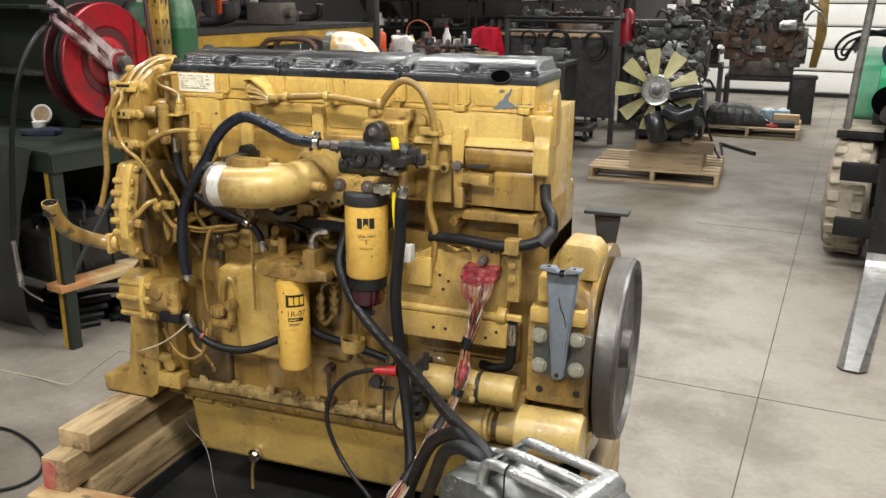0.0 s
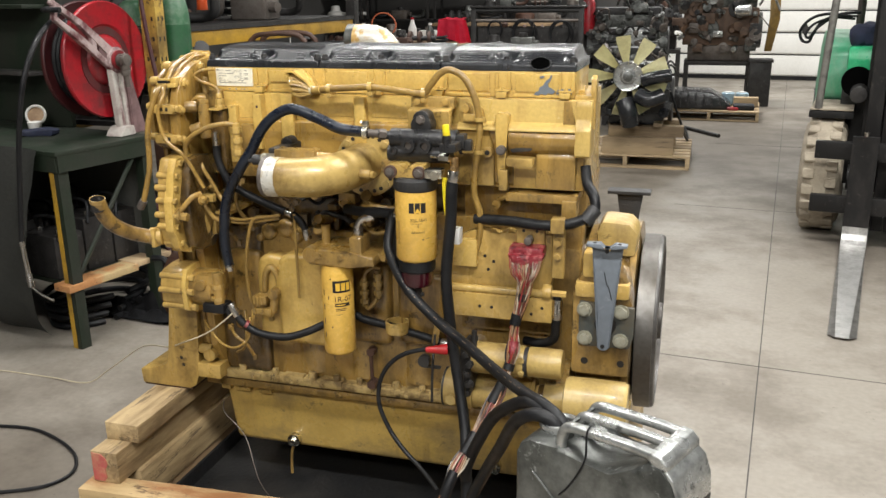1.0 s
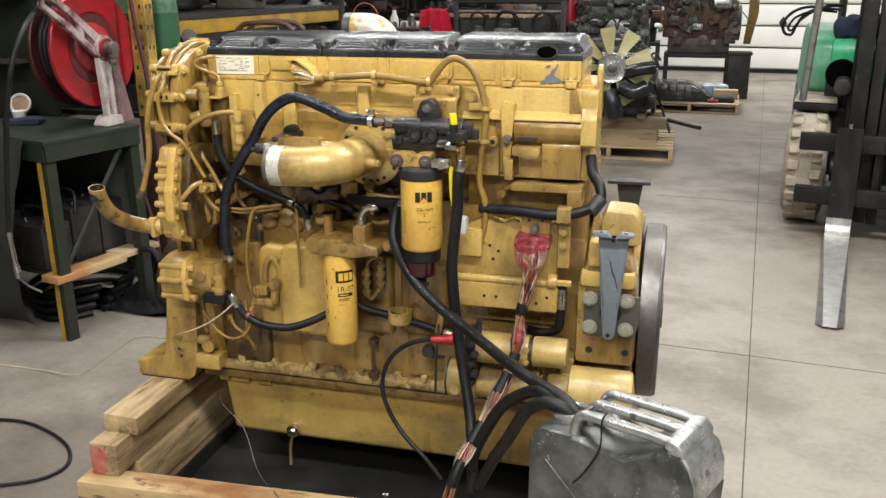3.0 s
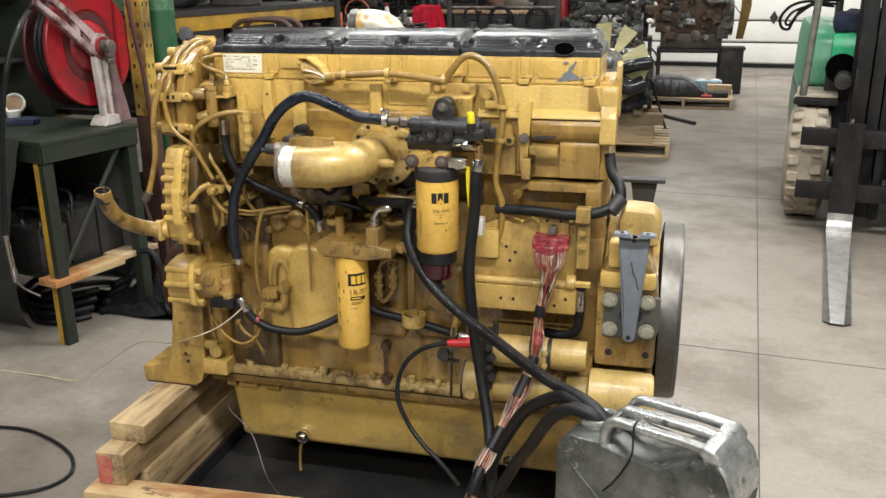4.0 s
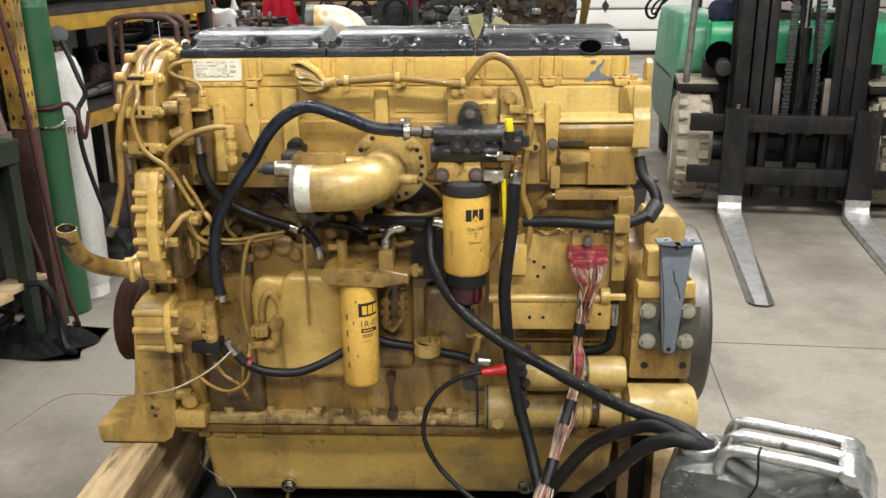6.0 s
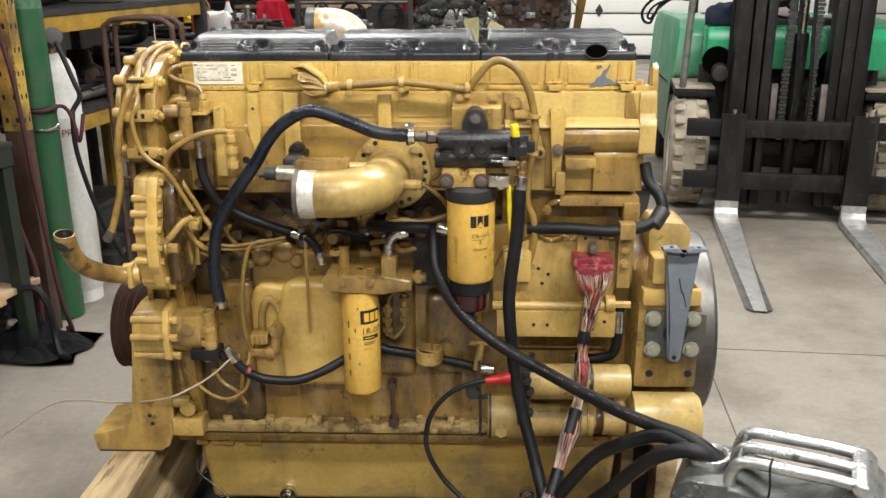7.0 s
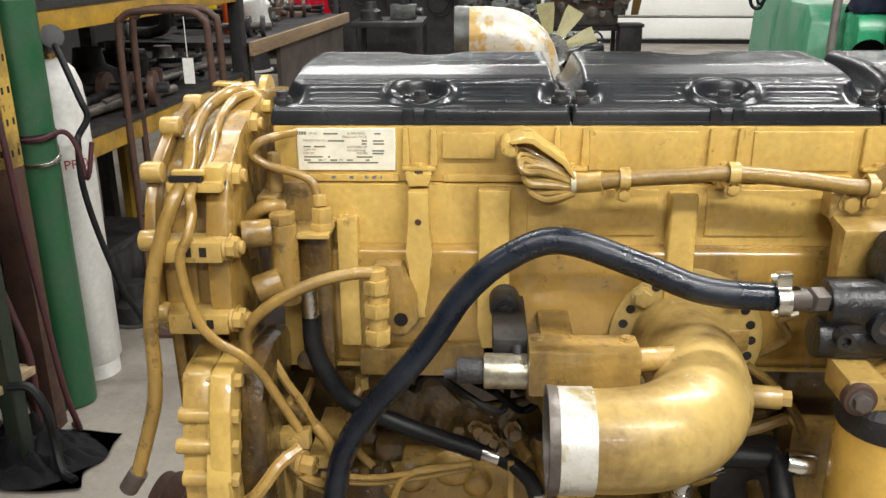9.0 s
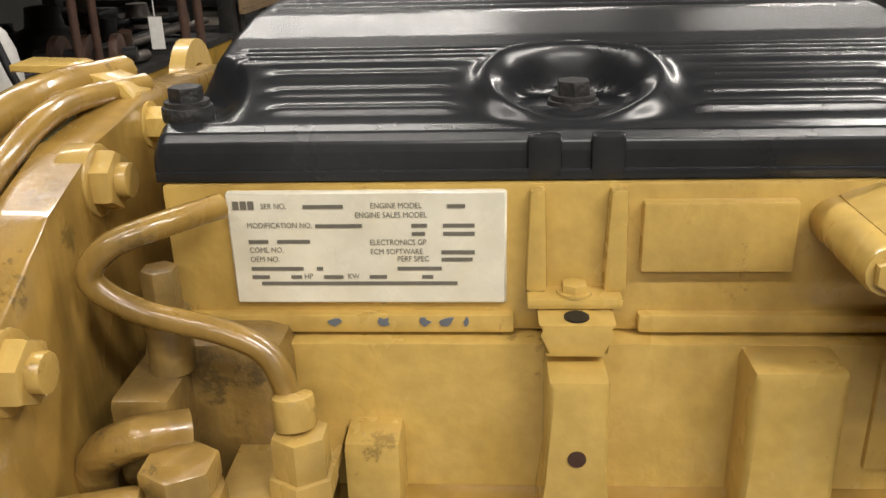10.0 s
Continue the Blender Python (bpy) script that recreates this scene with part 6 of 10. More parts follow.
box(bm, -0.112, -0.098, -0.24, -0.17, 0.933, 0.993, 0.006)
part("pipe_flange", bm, YELLOW, cp)

# accessory pump below
bm = prism(B(), [(-0.09, 0.845), (-0.155, 0.835), (-0.17, 0.79), (-0.165, 0.73), (-0.12, 0.70), (-0.04, 0.70), (0.0, 0.75), (0.0, 0.84)], "x", -0.148, -0.065, 0.010)
ap = ep("accessory_pump", bm, YELLOW, "ribbed yellow gear pump")
part("pump_plate", prism(B(), [(-0.09, 0.855), (-0.165, 0.845), (-0.182, 0.79), (-0.176, 0.715), (-0.12, 0.688), (-0.03, 0.69), (0.01, 0.75), (0.01, 0.85)], "x", -0.065, -0.048, 0.004), YELLOW_TOP, ap)
bm = cyl(B(), (-0.05, -0.11, 0.775), (0.03, -0.11, 0.775), 0.06, n=28, bev=0.008)
box(bm, -0.02, 0.055, -0.165, -0.09, 0.77, 0.83, 0.008)
cyl(bm, (0.0, -0.15, 0.80), (0.0, -0.178, 0.80), 0.017, n=20, bev=0.003)
part("pump_tail", bm, YELLOW_CAST, ap)
bm = B()
for z, y in ((0.818, -0.165), (0.775, -0.178), (0.72, -0.165)):
    cyl(bm, (-0.149, y + 0.008, z), (-0.03, y + 0.008, z), 0.0098, n=14, bev=0.002)
    cyl(bm, (-0.04, y + 0.005, z), (-0.028, y + 0.005, z), 0.0105, n=6)
part("through_bolt", bm, YELLOW, ap)
bm = tube(B(), [(0.048, -0.15, 0.84), (0.052, -0.155, 0.79), (0.050, -0.155, 0.74), (0.035, -0.15, 0.71)], 0.017, 12)
for z in (0.75, 0.79):
    cyl(bm, (0.049, -0.155, z), (0.049, -0.155, z + 0.014), 0.022, n=6, bev=0.001)
part("outlet", bm, YELLOW_CAST, ap)
bm = box(B(), 0.0, 0.075, -0.175, -0.12, 0.712, 0.742, 0.006)
cyl(bm, (0.075, -0.15, 0.727), (0.088, -0.152, 0.700), 0.012, n=14)
part("black_plug", bm, RUBBER, ap)

# crank pulley and front support
bm = lathe(B(), [(0.03, 0), (0.115, 0.0), (0.128, 0.006), (0.112, 0.016), (0.128, 0.026), (0.112, 0.036), (0.128, 0.046), (0.112, 0.056), (0.128, 0.066), (0.12, 0.072), (0.05, 0.072)], (-0.30, 0.16, 0.675), (1, 0, 0), 56)
ep("crank_pulley", bm, RUST, "rusty brown grooved crank pulley")
ep("crank_nose", cyl(B(), (-0.24, 0.16, 0.675), (-0.12, 0.16, 0.675), 0.07, n=32), YELLOW_CAST)
bm = prism(B(), [(-0.33, 0.384), (-0.145, 0.384), (-0.122, 0.398), (-0.105, 0.44), (-0.098, 0.56), (-0.09, 0.72), (-0.195, 0.72), (-0.205, 0.60), (-0.212, 0.50), (-0.222, 0.462), (-0.26, 0.452), (-0.335, 0.436)], "y", -0.068, 0.10, 0.006)
fs_ = ep("front_support", bm, YELLOW, "heavy yellow front support foot")
part("sole_plate", box(B(), -0.325, -0.14, -0.064, 0.12, 0.3785, 0.385, 0.001), RUST, fs_)
bm = B()
for x, z in ((-0.168, 0.495), (-0.162, 0.47)):
    cyl(bm, (x, -0.06, z), (x, -0.0692, z), 0.006, n=12)
part("foot_hole", bm, INK, fs_)
# the rear of the engine rests on a cross beam
bm = box(B(), 1.16, 1.30, 0.02, 0.38, 0.385, 0.46, 0.01)
ep("rear_foot", bm, YELLOW_CAST)

# bracketry between gear housing and head
bm = box(B(), -0.014, 0.012, -0.078, -0.01, 1.335, 1.378, 0.004)
box(bm, -0.012, 0.055, -0.05, -0.005, 1.28, 1.39, 0.012)
bolt(bm, (0.005, -0.05, 1.40), (0, 0, 1), 0.008, 0.026)
cyl(bm, (0.005, -0.05, 1.378), (0.005, -0.05, 1.405), 0.010, n=14)
tube(bm, [(-0.03, -0.07, 1.30), (-0.02, -0.085, 1.35), (0.0, -0.09, 1.368), (0.02, -0.08, 1.366)], 0.009, 10)
ep("cam_sensor_bracket", bm, YELLOW_CAST)
bm = cyl(B(), (0.022, -0.10, 1.25), (0.022, -0.10, 1.352), 0.017, n=20, bev=0.004)
cyl(bm, (0.022, -0.10, 1.352), (0.022, -0.10, 1.365), 0.016, n=6, bev=0.002)
cyl(bm, (-0.022, -0.125, 1.345), (0.012, -0.115, 1.345), 0.0165, n=18, bev=0.004)
cyl(bm, (-0.010, -0.125, 1.275), (0.02, -0.115, 1.285), 0.0165, n=18, bev=0.004)
ep("cam_sensor_post", bm, YELLOW_CAST)
bm = box(B(), 0.030, 0.072, -0.075, -0.03, 1.14, 1.33, 0.008)
cyl(bm, (0.035, -0.075, 1.16), (0.035, -0.082, 1.16), 0.012, n=16)
ep("line_plate", bm, OILY_SHADED, "dark oily upright plate")
bm = box(B(), 0.03, 0.077, -0.105, -0.03, 1.333, 1.338, 0.001)
cyl(bm, (0.066, -0.08, 1.345), (0.066, -0.08, 1.366), 0.0125, n=6, bev=0.002)
cyl(bm, (0.064, -0.078, 1.366), (0.063, -0.075, 1.380), 0.009, n=14, bev=0.002)
cyl(bm, (0.066, -0.08, 1.336), (0.066, -0.08, 1.347), 0.015, n=6, bev=0.002)
ep("line_shelf", bm, YELLOW)
bm = prism(B(), [(0.125, 1.29), (0.16, 1.29), (0.178, 1.25), (0.18, 1.215), (0.165, 1.195), (0.145, 1.195), (0.128, 1.215)], "y", -0.075, -0.03, 0.006)
ep("line_lug", bm, YELLOW_CAST)
part("lug_hole", cyl(B(), (0.158, -0.07, 1.217), (0.158, -0.0762, 1.217), 0.009, n=16), INK, eng)
bm = cyl(B(), (0.134, -0.115, 1.30), (0.134, -0.115, 1.20), 0.012, n=14, bev=0.002)
for z in (1.205, 1.24, 1.27):
    cyl(bm, (0.134, -0.115, z), (0.134, -0.115, z + 0.018), 0.017, n=6, bev=0.001)
ep("line_coupling", bm, YELLOW)

# lines and hoses
ep("fuel_line", tube(B(), [(-0.02, -0.15, 1.205), (-0.018, -0.15, 1.235), (0.012, -0.15, 1.266), (0.064, -0.14, 1.291), (0.112, -0.125, 1.298), (0.132, -0.117, 1.292), (0.134, -0.115, 1.275)], 0.0075, 10), TAN, "tan painted fuel line")
ep("fuel_line", tube(B(), [(0.03, -0.035, 1.448), (0.012, -0.055, 1.447), (-0.008, -0.065, 1.441), (-0.017, -0.066, 1.427), (0.002, -0.066, 1.413), (0.034, -0.066, 1.404), (0.053, -0.067, 1.393), (0.062, -0.072, 1.372)], 0.0055, 10), AMBER)
ep("front_hose", tube(B(), [(-0.048, 0.07, 1.487), (-0.062, 0.01, 1.488), (-0.080, -0.03, 1.474), (-0.079, -0.09, 1.452), (-0.074, -0.128, 1.425), (-0.080, -0.166, 1.400), (-0.092, -0.178, 1.368), (-0.102, -0.190, 1.330), (-0.108, -0.197, 1.294), (-0.113, -0.198, 1.253), (-0.114, -0.198, 1.211), (-0.119, -0.198, 1.166), (-0.133, -0.198, 1.119), (-0.153, -0.198, 1.061)], 0.0085, 10), AMBER, "tan hose hanging down the housing")
ep("hose_end", cyl(B(), (-0.150, -0.198, 1.068), (-0.166, -0.198, 1.044), 0.0115, n=12), IRON)
ep("front_hose", tube(B(), [(-0.034, 0.06, 1.482), (-0.049, 0.0, 1.484), (-0.058, -0.038, 1.470), (-0.056, -0.08, 1.455), (-0.055, -0.122, 1.428), (-0.062, -0.166, 1.406), (-0.060, -0.174, 1.386), (-0.062, -0.190, 1.364), (-0.072, -0.194, 1.335), (-0.062, -0.196, 1.276), (-0.042, -0.196, 1.243), (-0.001, -0.185, 1.204), (0.04, -0.165, 1.11)], 0.0058, 10), AMBER)
ep("oil_line", tube(B(), [(0.236, -0.09, 1.014), (0.168, -0.10, 1.007), (0.142, -0.10, 0.961), (0.126, -0.105, 0.85), (0.131, -0.105, 0.752), (0.142, -0.10, 0.715)], 0.0055, 8), TAN)
ep("hanging_strip", box(B(), 0.295, 0.303, -0.103, -0.099, 0.762, 1.03, 0.001), TAN, "hanging tan painted strip")
ep("loop_line", tube(B(), [(-0.045, -0.10, 0.655), (0.018, -0.13, 0.604), (0.079, -0.14, 0.587), (0.132, -0.14, 0.625), (0.134, -0.12, 0.69)], 0.0042, 8), YELLOW_CAST)


def hose(pts, r, label="black rubber hose", ends=()):
    h = ep("hose", tube(B(), pts, r, 14, 8), RUBBER_BLUE if "blue" in label else RUBBER, label)
    for a, b, rr in ends:
        part("ferrule", cyl(B(), a, b, rr, n=16, bev=rr * 0.15), STEEL, h, "crimped steel ferrule")
    return h


hose([(0.073, -0.115, 0.845), (0.066, -0.118, 0.92), (0.071, -0.12, 0.99), (0.088, -0.128, 1.06), (0.125, -0.14, 1.124), (0.170, -0.155, 1.185), (0.203, -0.155, 1.230), (0.240, -0.158, 1.288), (0.285, -0.16, 1.330), (0.345, -0.162, 1.353), (0.430, -0.175, 1.330), (0.50, -0.188, 1.306), (0.575, -0.192, 1.300)], 0.0155, "thick blue-black rubber hose", [((0.074, -0.115, 0.858), (0.074, -0.115, 0.838), 0.0175)])
bm = lathe_open(B(), [(0.0158, -0.007), (0.0185, -0.007), (0.0185, 0.007), (0.0158, 0.007)], (0.580, -0.2, 1.300), (1, 0, 0), 20)
box(bm, 0.572, 0.588, -0.206, -0.194, 1.317, 1.332, 0.002)
cyl(bm, (0.588, -0.2, 1.325), (0.566, -0.2, 1.325), 0.005, n=8)
ep("hose_clamp", bm, CHROME, "worm-drive hose clamp")
bm = cyl(B(), (0.585, -0.2, 1.299), (0.61, -0.19, 1.296), 0.011, n=16)
cyl(bm, (0.612, -0.19, 1.296), (0.63, -0.18, 1.293), 0.015, n=6, bev=0.002)
ep("hose_fitting", bm, IRON)
hose([(0.046, -0.085, 1.225), (0.048, -0.085, 1.181), (0.066, -0.085, 1.135), (0.090, -0.08, 1.100), (0.151, -0.075, 1.067), (0.223, -0.075, 1.040), (0.265, -0.08, 1.028)], 0.012, "black rubber hose", [((0.046, -0.085, 1.268), (0.046, -0.085, 1.222), 0.011), ((0.262, -0.08, 1.029), (0.285, -0.085, 1.024), 0.012)])
hose([(0.285, -0.085, 1.024), (0.305, -0.095, 1.018), (0.325, -0.10, 1.00), (0.336, -0.10, 0.97)], 0.011, "black rubber hose", [((0.335, -0.10, 0.985), (0.339, -0.10, 0.952), 0.0125)])
hose([(0.110, -0.16, 0.712), (0.130, -0.16, 0.685), (0.165, -0.155, 0.660), (0.210, -0.15, 0.648), (0.27, -0.14, 0.645), (0.33, -0.125, 0.662), (0.40, -0.10, 0.695)], 0.012, "black rubber hose", [((0.092, -0.16, 0.745), (0.114, -0.16, 0.706), 0.0125)])
part("red_tag", cyl(B(), (0.14, -0.162, 0.685), (0.147, -0.159, 0.680), 0.0130, n=12), TAPE, eng)
hose([(0.470, -0.065, 0.71), (0.50, -0.07, 0.70), (0.581, -0.07, 0.686), (0.673, -0.07, 0.667), (0.75, -0.07, 0.648)], 0.0125, "black rubber hose", [((0.745, -0.07, 0.649), (0.78, -0.07, 0.643), 0.014)])
hose([(0.86, -0.10, 1.050), (0.967, -0.12, 1.055), (1.051, -0.135, 1.053), (1.10, -0.135, 1.056), (1.15, -0.125, 1.066), (1.190, -0.10, 1.088), (1.188, -0.08, 1.125), (1.165, -0.05, 1.155), (1.155, -0.03, 1.20)], 0.0145, "thick black hose round the rear of the head")
bm = cyl(B(), (1.168, -0.118, 1.063), (1.195, -0.095, 1.098), 0.020, n=16, bev=0.003)
ep("hose_sleeve", bm, BLACK)
hose([(1.10, -0.11, 0.85), (1.10, -0.11, 0.81), (1.098, -0.11, 0.765), (1.09, -0.10, 0.71), (1.05, -0.08, 0.685), (1.0, -0.06, 0.68)], 0.013, "black rubber hose", [((1.10, -0.11, 0.835), (1.10, -0.11, 0.775), 0.0145)])
hose([(0.46, -0.08, 1.05), (0.53, -0.11, 1.052), (0.57, -0.12, 1.056), (0.625, -0.125, 1.056)], 0.015, "thick black fuel hose")
part("silver_band", cyl(B(), (0.635, -0.135, 1.058), (0.668, -0.14, 1.056), 0.0165, n=16, bev=0.002), CHROME, eng)
fuel_run = hose([(0.610, -0.12, 1.045), (0.625, -0.13, 1.055), (0.628, -0.165, 1.02), (0.636, -0.20, 0.968), (0.690, -0.225, 0.878), (0.783, -0.265, 0.809), (0.915, -0.36, 0.767), (1.033, -0.48, 0.752), (1.10, -0.56, 0.758), (1.155, -0.622, 0.766), (1.196, -0.648, 0.748), (1.232, -0.668, 0.705)], 0.0145, "long black fuel hose running to the can")
run = spline([(0.636, -0.20, 0.968), (0.690, -0.225, 0.878), (0.783, -0.265, 0.809), (0.915, -0.36, 0.767), (1.033, -0.48, 0.752), (1.10, -0.56, 0.758)], 8)
for k in range(1, len(run) - 1, 2):
    tg = (run[k + 1] - run[k - 1]).normalized()
    out = (Vector((0.1, -0.8, 0.6)) - tg * tg.dot(Vector((0.1, -0.8, 0.6)))).normalized()
    for q in (-0.005, 0.003):
        c = run[k] + tg * q + out * 0.0143
        part("print_mark", box(B(), -0.0014, 0.0014, -0.0008, 0.0008, -0.0006, 0.0006, m=Matrix.Translation(c) @ out.to_track_quat("Z", "Y").to_matrix().to_4x4()), WIRES[1], fuel_run, "pale printed mark")
hose([(0.833, -0.225, 1.21), (0.829, -0.232, 1.15), (0.826, -0.232, 1.074), (0.813, -0.23, 0.95), (0.812, -0.228, 0.88), (0.825, -0.23, 0.745), (0.846, -0.245, 0.629), (0.881, -0.30, 0.503), (0.90, -0.36, 0.429), (0.912, -0.40, 0.33)], 0.0155, "long black hose hanging from the filter head", [((0.834, -0.225, 1.212), (0.831, -0.228, 1.18), 0.0165)])
hose([(0.905, -0.39, 0.40), (0.918, -0.40, 0.456), (0.949, -0.43, 0.532), (1.0, -0.48, 0.636), (1.052, -0.54, 0.705), (1.105, -0.585, 0.748), (1.150, -0.625, 0.757), (1.190, -0.642, 0.742), (1.222, -0.655, 0.70)], 0.0155, "black hose looping into the can")
hose([(0.93, -0.41, 0.36), (0.981, -0.45, 0.475), (1.033, -0.53, 0.588), (1.080, -0.605, 0.696), (1.115, -0.645, 0.744), (1.152, -0.665, 0.762), (1.188, -0.672, 0.748), (1.218, -0.676, 0.70)], 0.0155, "black hose looping into the can")
# yellow-jacketed pigtail with a pale plug
bm = tube(B(), [(0.806, -0.22, 1.19), (0.808, -0.225, 1.15), (0.812, -0.22, 1.09), (0.815, -0.20, 1.06)], 0.006, 8)
pig = ep("pigtail", bm, YCAP, "yellow-sleeved pigtail with a pale plug")
part("plug_body", box(B(), 0.812, 0.842, -0.20, -0.165, 1.0, 1.045, 0.004, m=pose(0, 0, 0)), WHITE, pig)
# red-booted battery cable
bm = tube(B(), [(0.79, -0.245, 0.700), (0.747, -0.25, 0.701), (0.683, -0.25, 0.677), (0.636, -0.25, 0.633), (0.612, -0.25, 0.576), (0.610, -0.25, 0.511), (0.642, -0.26, 0.444), (0.692, -0.28, 0.394), (0.751, -0.30, 0.352), (0.80, -0.31, 0.30)], 0.0065, 10, 8)
cab = ep("battery_cable", bm, RUBBER, "thin black cable with a red boot")
part("boot", cyl(B(), (0.755, -0.25, 0.702), (0.815, -0.235, 0.703), 0.008, 0.016, n=18, bev=0.002), REDPLASTIC, cab, "red rubber boot")

# open wiring harness with a taped plug
bm = box(B(), 0.970, 1.066, -0.165, -0.105, 0.962, 0.994, 0.008)
prism(bm, [(0.966, 0.978), (1.072, 0.978), (1.058, 0.950), (1.03, 0.938), (1.0, 0.94), (0.978, 0.955)], "y", -0.180, -0.125, 0.010)
bmesh.ops.subdivide_edges(bm, edges=bm.edges[:], cuts=2, use_grid_fill=True)
for v in bm.verts:
    v.co += Vector(noise.noise_vector(v.co * 60)) * 0.0025
hz = ep("wiring_harness", bm, TAPE, "bare multicoloured wiring harness hanging from a red-taped plug")
rf = random.Random(77)
for k in range(40):
    u = (k + 0.5) / 40 * 2 - 1
    x0, z0 = 1.020 + 0.046 * u, 0.952 + 0.012 * abs(u) + rf.uniform(-0.004, 0.006)
    part("fan_wire", tube(B(), [(x0, -0.172 - rf.uniform(0, 0.010), z0), (1.021 + 0.036 * u + rf.uniform(-0.004, 0.004), -0.186 - rf.uniform(0, 0.008), 0.930), (1.022 + 0.018 * u + rf.uniform(-0.004, 0.004), -0.184 - rf.uniform(0, 0.006), 0.905), (1.018 + 0.008 * u, -0.18, 0.875)], 0.0015, 5, 4), (WIRES[2], WIRES[3], WIRES[0], WIRES[1], WIRES[3], WIRES[4])[rf.randrange(6)], hz)
path = [(1.022, -0.165, 0.945), (1.020, -0.175, 0.90), (1.008, -0.185, 0.835), (0.997, -0.20, 0.775), (0.998, -0.225, 0.715), (0.988, -0.25, 0.66), (0.962, -0.30, 0.595), (0.930, -0.37, 0.528), (0.902, -0.43, 0.470), (0.880, -0.475, 0.415), (0.848, -0.51, 0.30)]
for k in range(32):
    rw = random.Random(40 + k)
    a = rw.uniform(0, 2 * math.pi)
    pts = []
    for i, p in enumerate(path):
        spread = (0.028, 0.018, 0.016, 0.010, 0.018, 0.010, 0.019, 0.010, 0.019, 0.011, 0.024)[i]
        aa = a + rw.uniform(-1.3, 1.3)
        s = spread * rw.uniform(0.45, 1.2)
        pts.append((p[0] + s * math.cos(aa) * (1.5 if i == 0 else 1), p[1] + s * math.sin(aa) * 0.8, p[2]))
    part("wire", tube(B(), pts, 0.0024, 5, 5), WIRES[(0, 1, 4, 2, 0, 5, 3, 1, 5, 1, 0, 6)[k % 12]], hz)
for a, b in ((1.5, 1.8), (2.4, 2.9), (3.6, 4.1), (4.6, 4.9), (5.4, 6.1), (7.0, 7.7), (8.4, 9.2)):
    sp = spline(path, 10)
    seg = sp[int(a * 10):int(b * 10) + 1]
    part("tape_wrap", tube(B(), seg, 0.0155, 12, 2), RUBBER if a != 3.6 else TAPE, hz)
part("plug_screw", cyl(B(), (1.02, -0.115, 1.008), (1.02, -0.150, 1.008), 0.011, n=18, bev=0.003), IRON, hz)


# ---- what the engine stands on ----
def timber(x0, x1, y0, y1, z0, z1, turn=0.0, material=WOOD, label="rough-sawn pine timber under the engine", red=False, name="timber_block"):
    c = ((x0 + x1) / 2, (y0 + y1) / 2, z0)
    t = thing(name, c, label, "timber", "timbers under the engine")
    m = Matrix.Translation(c) @ Matrix.Rotation(radians(turn), 4, "Z")
    w, d = (x1 - x0) / 2, (y1 - y0) / 2
    bm = B()
    box(bm, -w, w, -d, d, 0, z1 - z0, 0.004, 2)
    bmesh.ops.subdivide_edges(bm, edges=[e for e in bm.edges if e.calc_length() > 0.15], cuts=12, use_grid_fill=True)
    for v in bm.verts:
        v.co += Vector(noise.noise_vector(Vector(v.co) * 9 + Vector(c))) * 0.002
    bmesh.ops.transform(bm, matrix=m, verts=bm.verts)
    part("beam", bm, material, t)
    if red:
        h_ = z1 - z0
        bm = prism(B(), [(-w + 0.004, 0.006), (-0.1 * w, 0.005), (0.12 * w, h_ * 0.2), (0.02 * w, h_ * 0.42), (0.24 * w, h_ * 0.6), (0.15 * w, h_ * 0.8), (-0.2 * w, h_ - 0.008), (-w + 0.004, h_ - 0.005)], "y", -d - 0.0035, -d + 0.01)
        bmesh.ops.transform(bm, matrix=m, verts=bm.verts)
        part("painted_end", bm, mat("faded_red_paint", (0.42, 0.09, 0.08), 0.7, dirt=(0.45, 0.3, 0.16), amount=0.9, scale=25, bump=0.2), t, "faded red paint on the sawn end")
    return t


timber(-0.285, -0.165, -0.34, 0.50, 0.318, 0.378, 0, WOOD, "pale pine block under the front foot")
timber(-0.288, -0.195, -0.415, 0.62, 0.213, 0.318, 0, WOOD, "pine beam with a faded red sawn end", True)
timber(-0.285, -0.178, -0.33, 0.62, 0.09, 0.213, 0, WOOD, "grubby pine beam with a split along its side")
timber(-0.31, 1.42, -0.425, -0.335, 0.0, 0.213, 3.0, WOOD_X, "long pine skid beam, orange-stained on top")
# wood coloured near black to carry the shade under the engine
NEAR_BLACK_WOOD = mat("near_black_wood", (0.007, 0.006, 0.005), 0.7, dirt=(0.016, 0.013, 0.010), amount=0.7, scale=7, bump=0.3, grain=(2, 14, 14))
timber(-0.31, 1.30, 0.55, 0.64, 0.0, 0.213, 0, NEAR_BLACK_WOOD, "near-black skid beam behind the engine, darkened for shade")
# unseen beam, added to keep the rear lamps off the drip tray
timber(-0.17, 1.15, 0.555, 0.645, 0.213, 0.372, 0, NEAR_BLACK_WOOD, "near-black beam added behind the engine to shade the tray")
timber(1.170, 1.206, 0.10, 0.54, 0.0, 0.385, 0, WOOD_OLD, "grubby pine board on edge under the flywheel end")
timber(1.208, 1.262, 0.14, 0.54, 0.0, 0.375, 0, NEAR_BLACK_WOOD, "near-black block under the flywheel end")
timber(1.265, 1.325, 0.05, 0.54, 0.0, 0.305, 0, WOOD, "pale pine beam under the flywheel end")
timber(-0.28, -0.185, -0.325, 0.5, 0.0, 0.09, 0, WOOD_OLD, "low pine bearer under the beams")

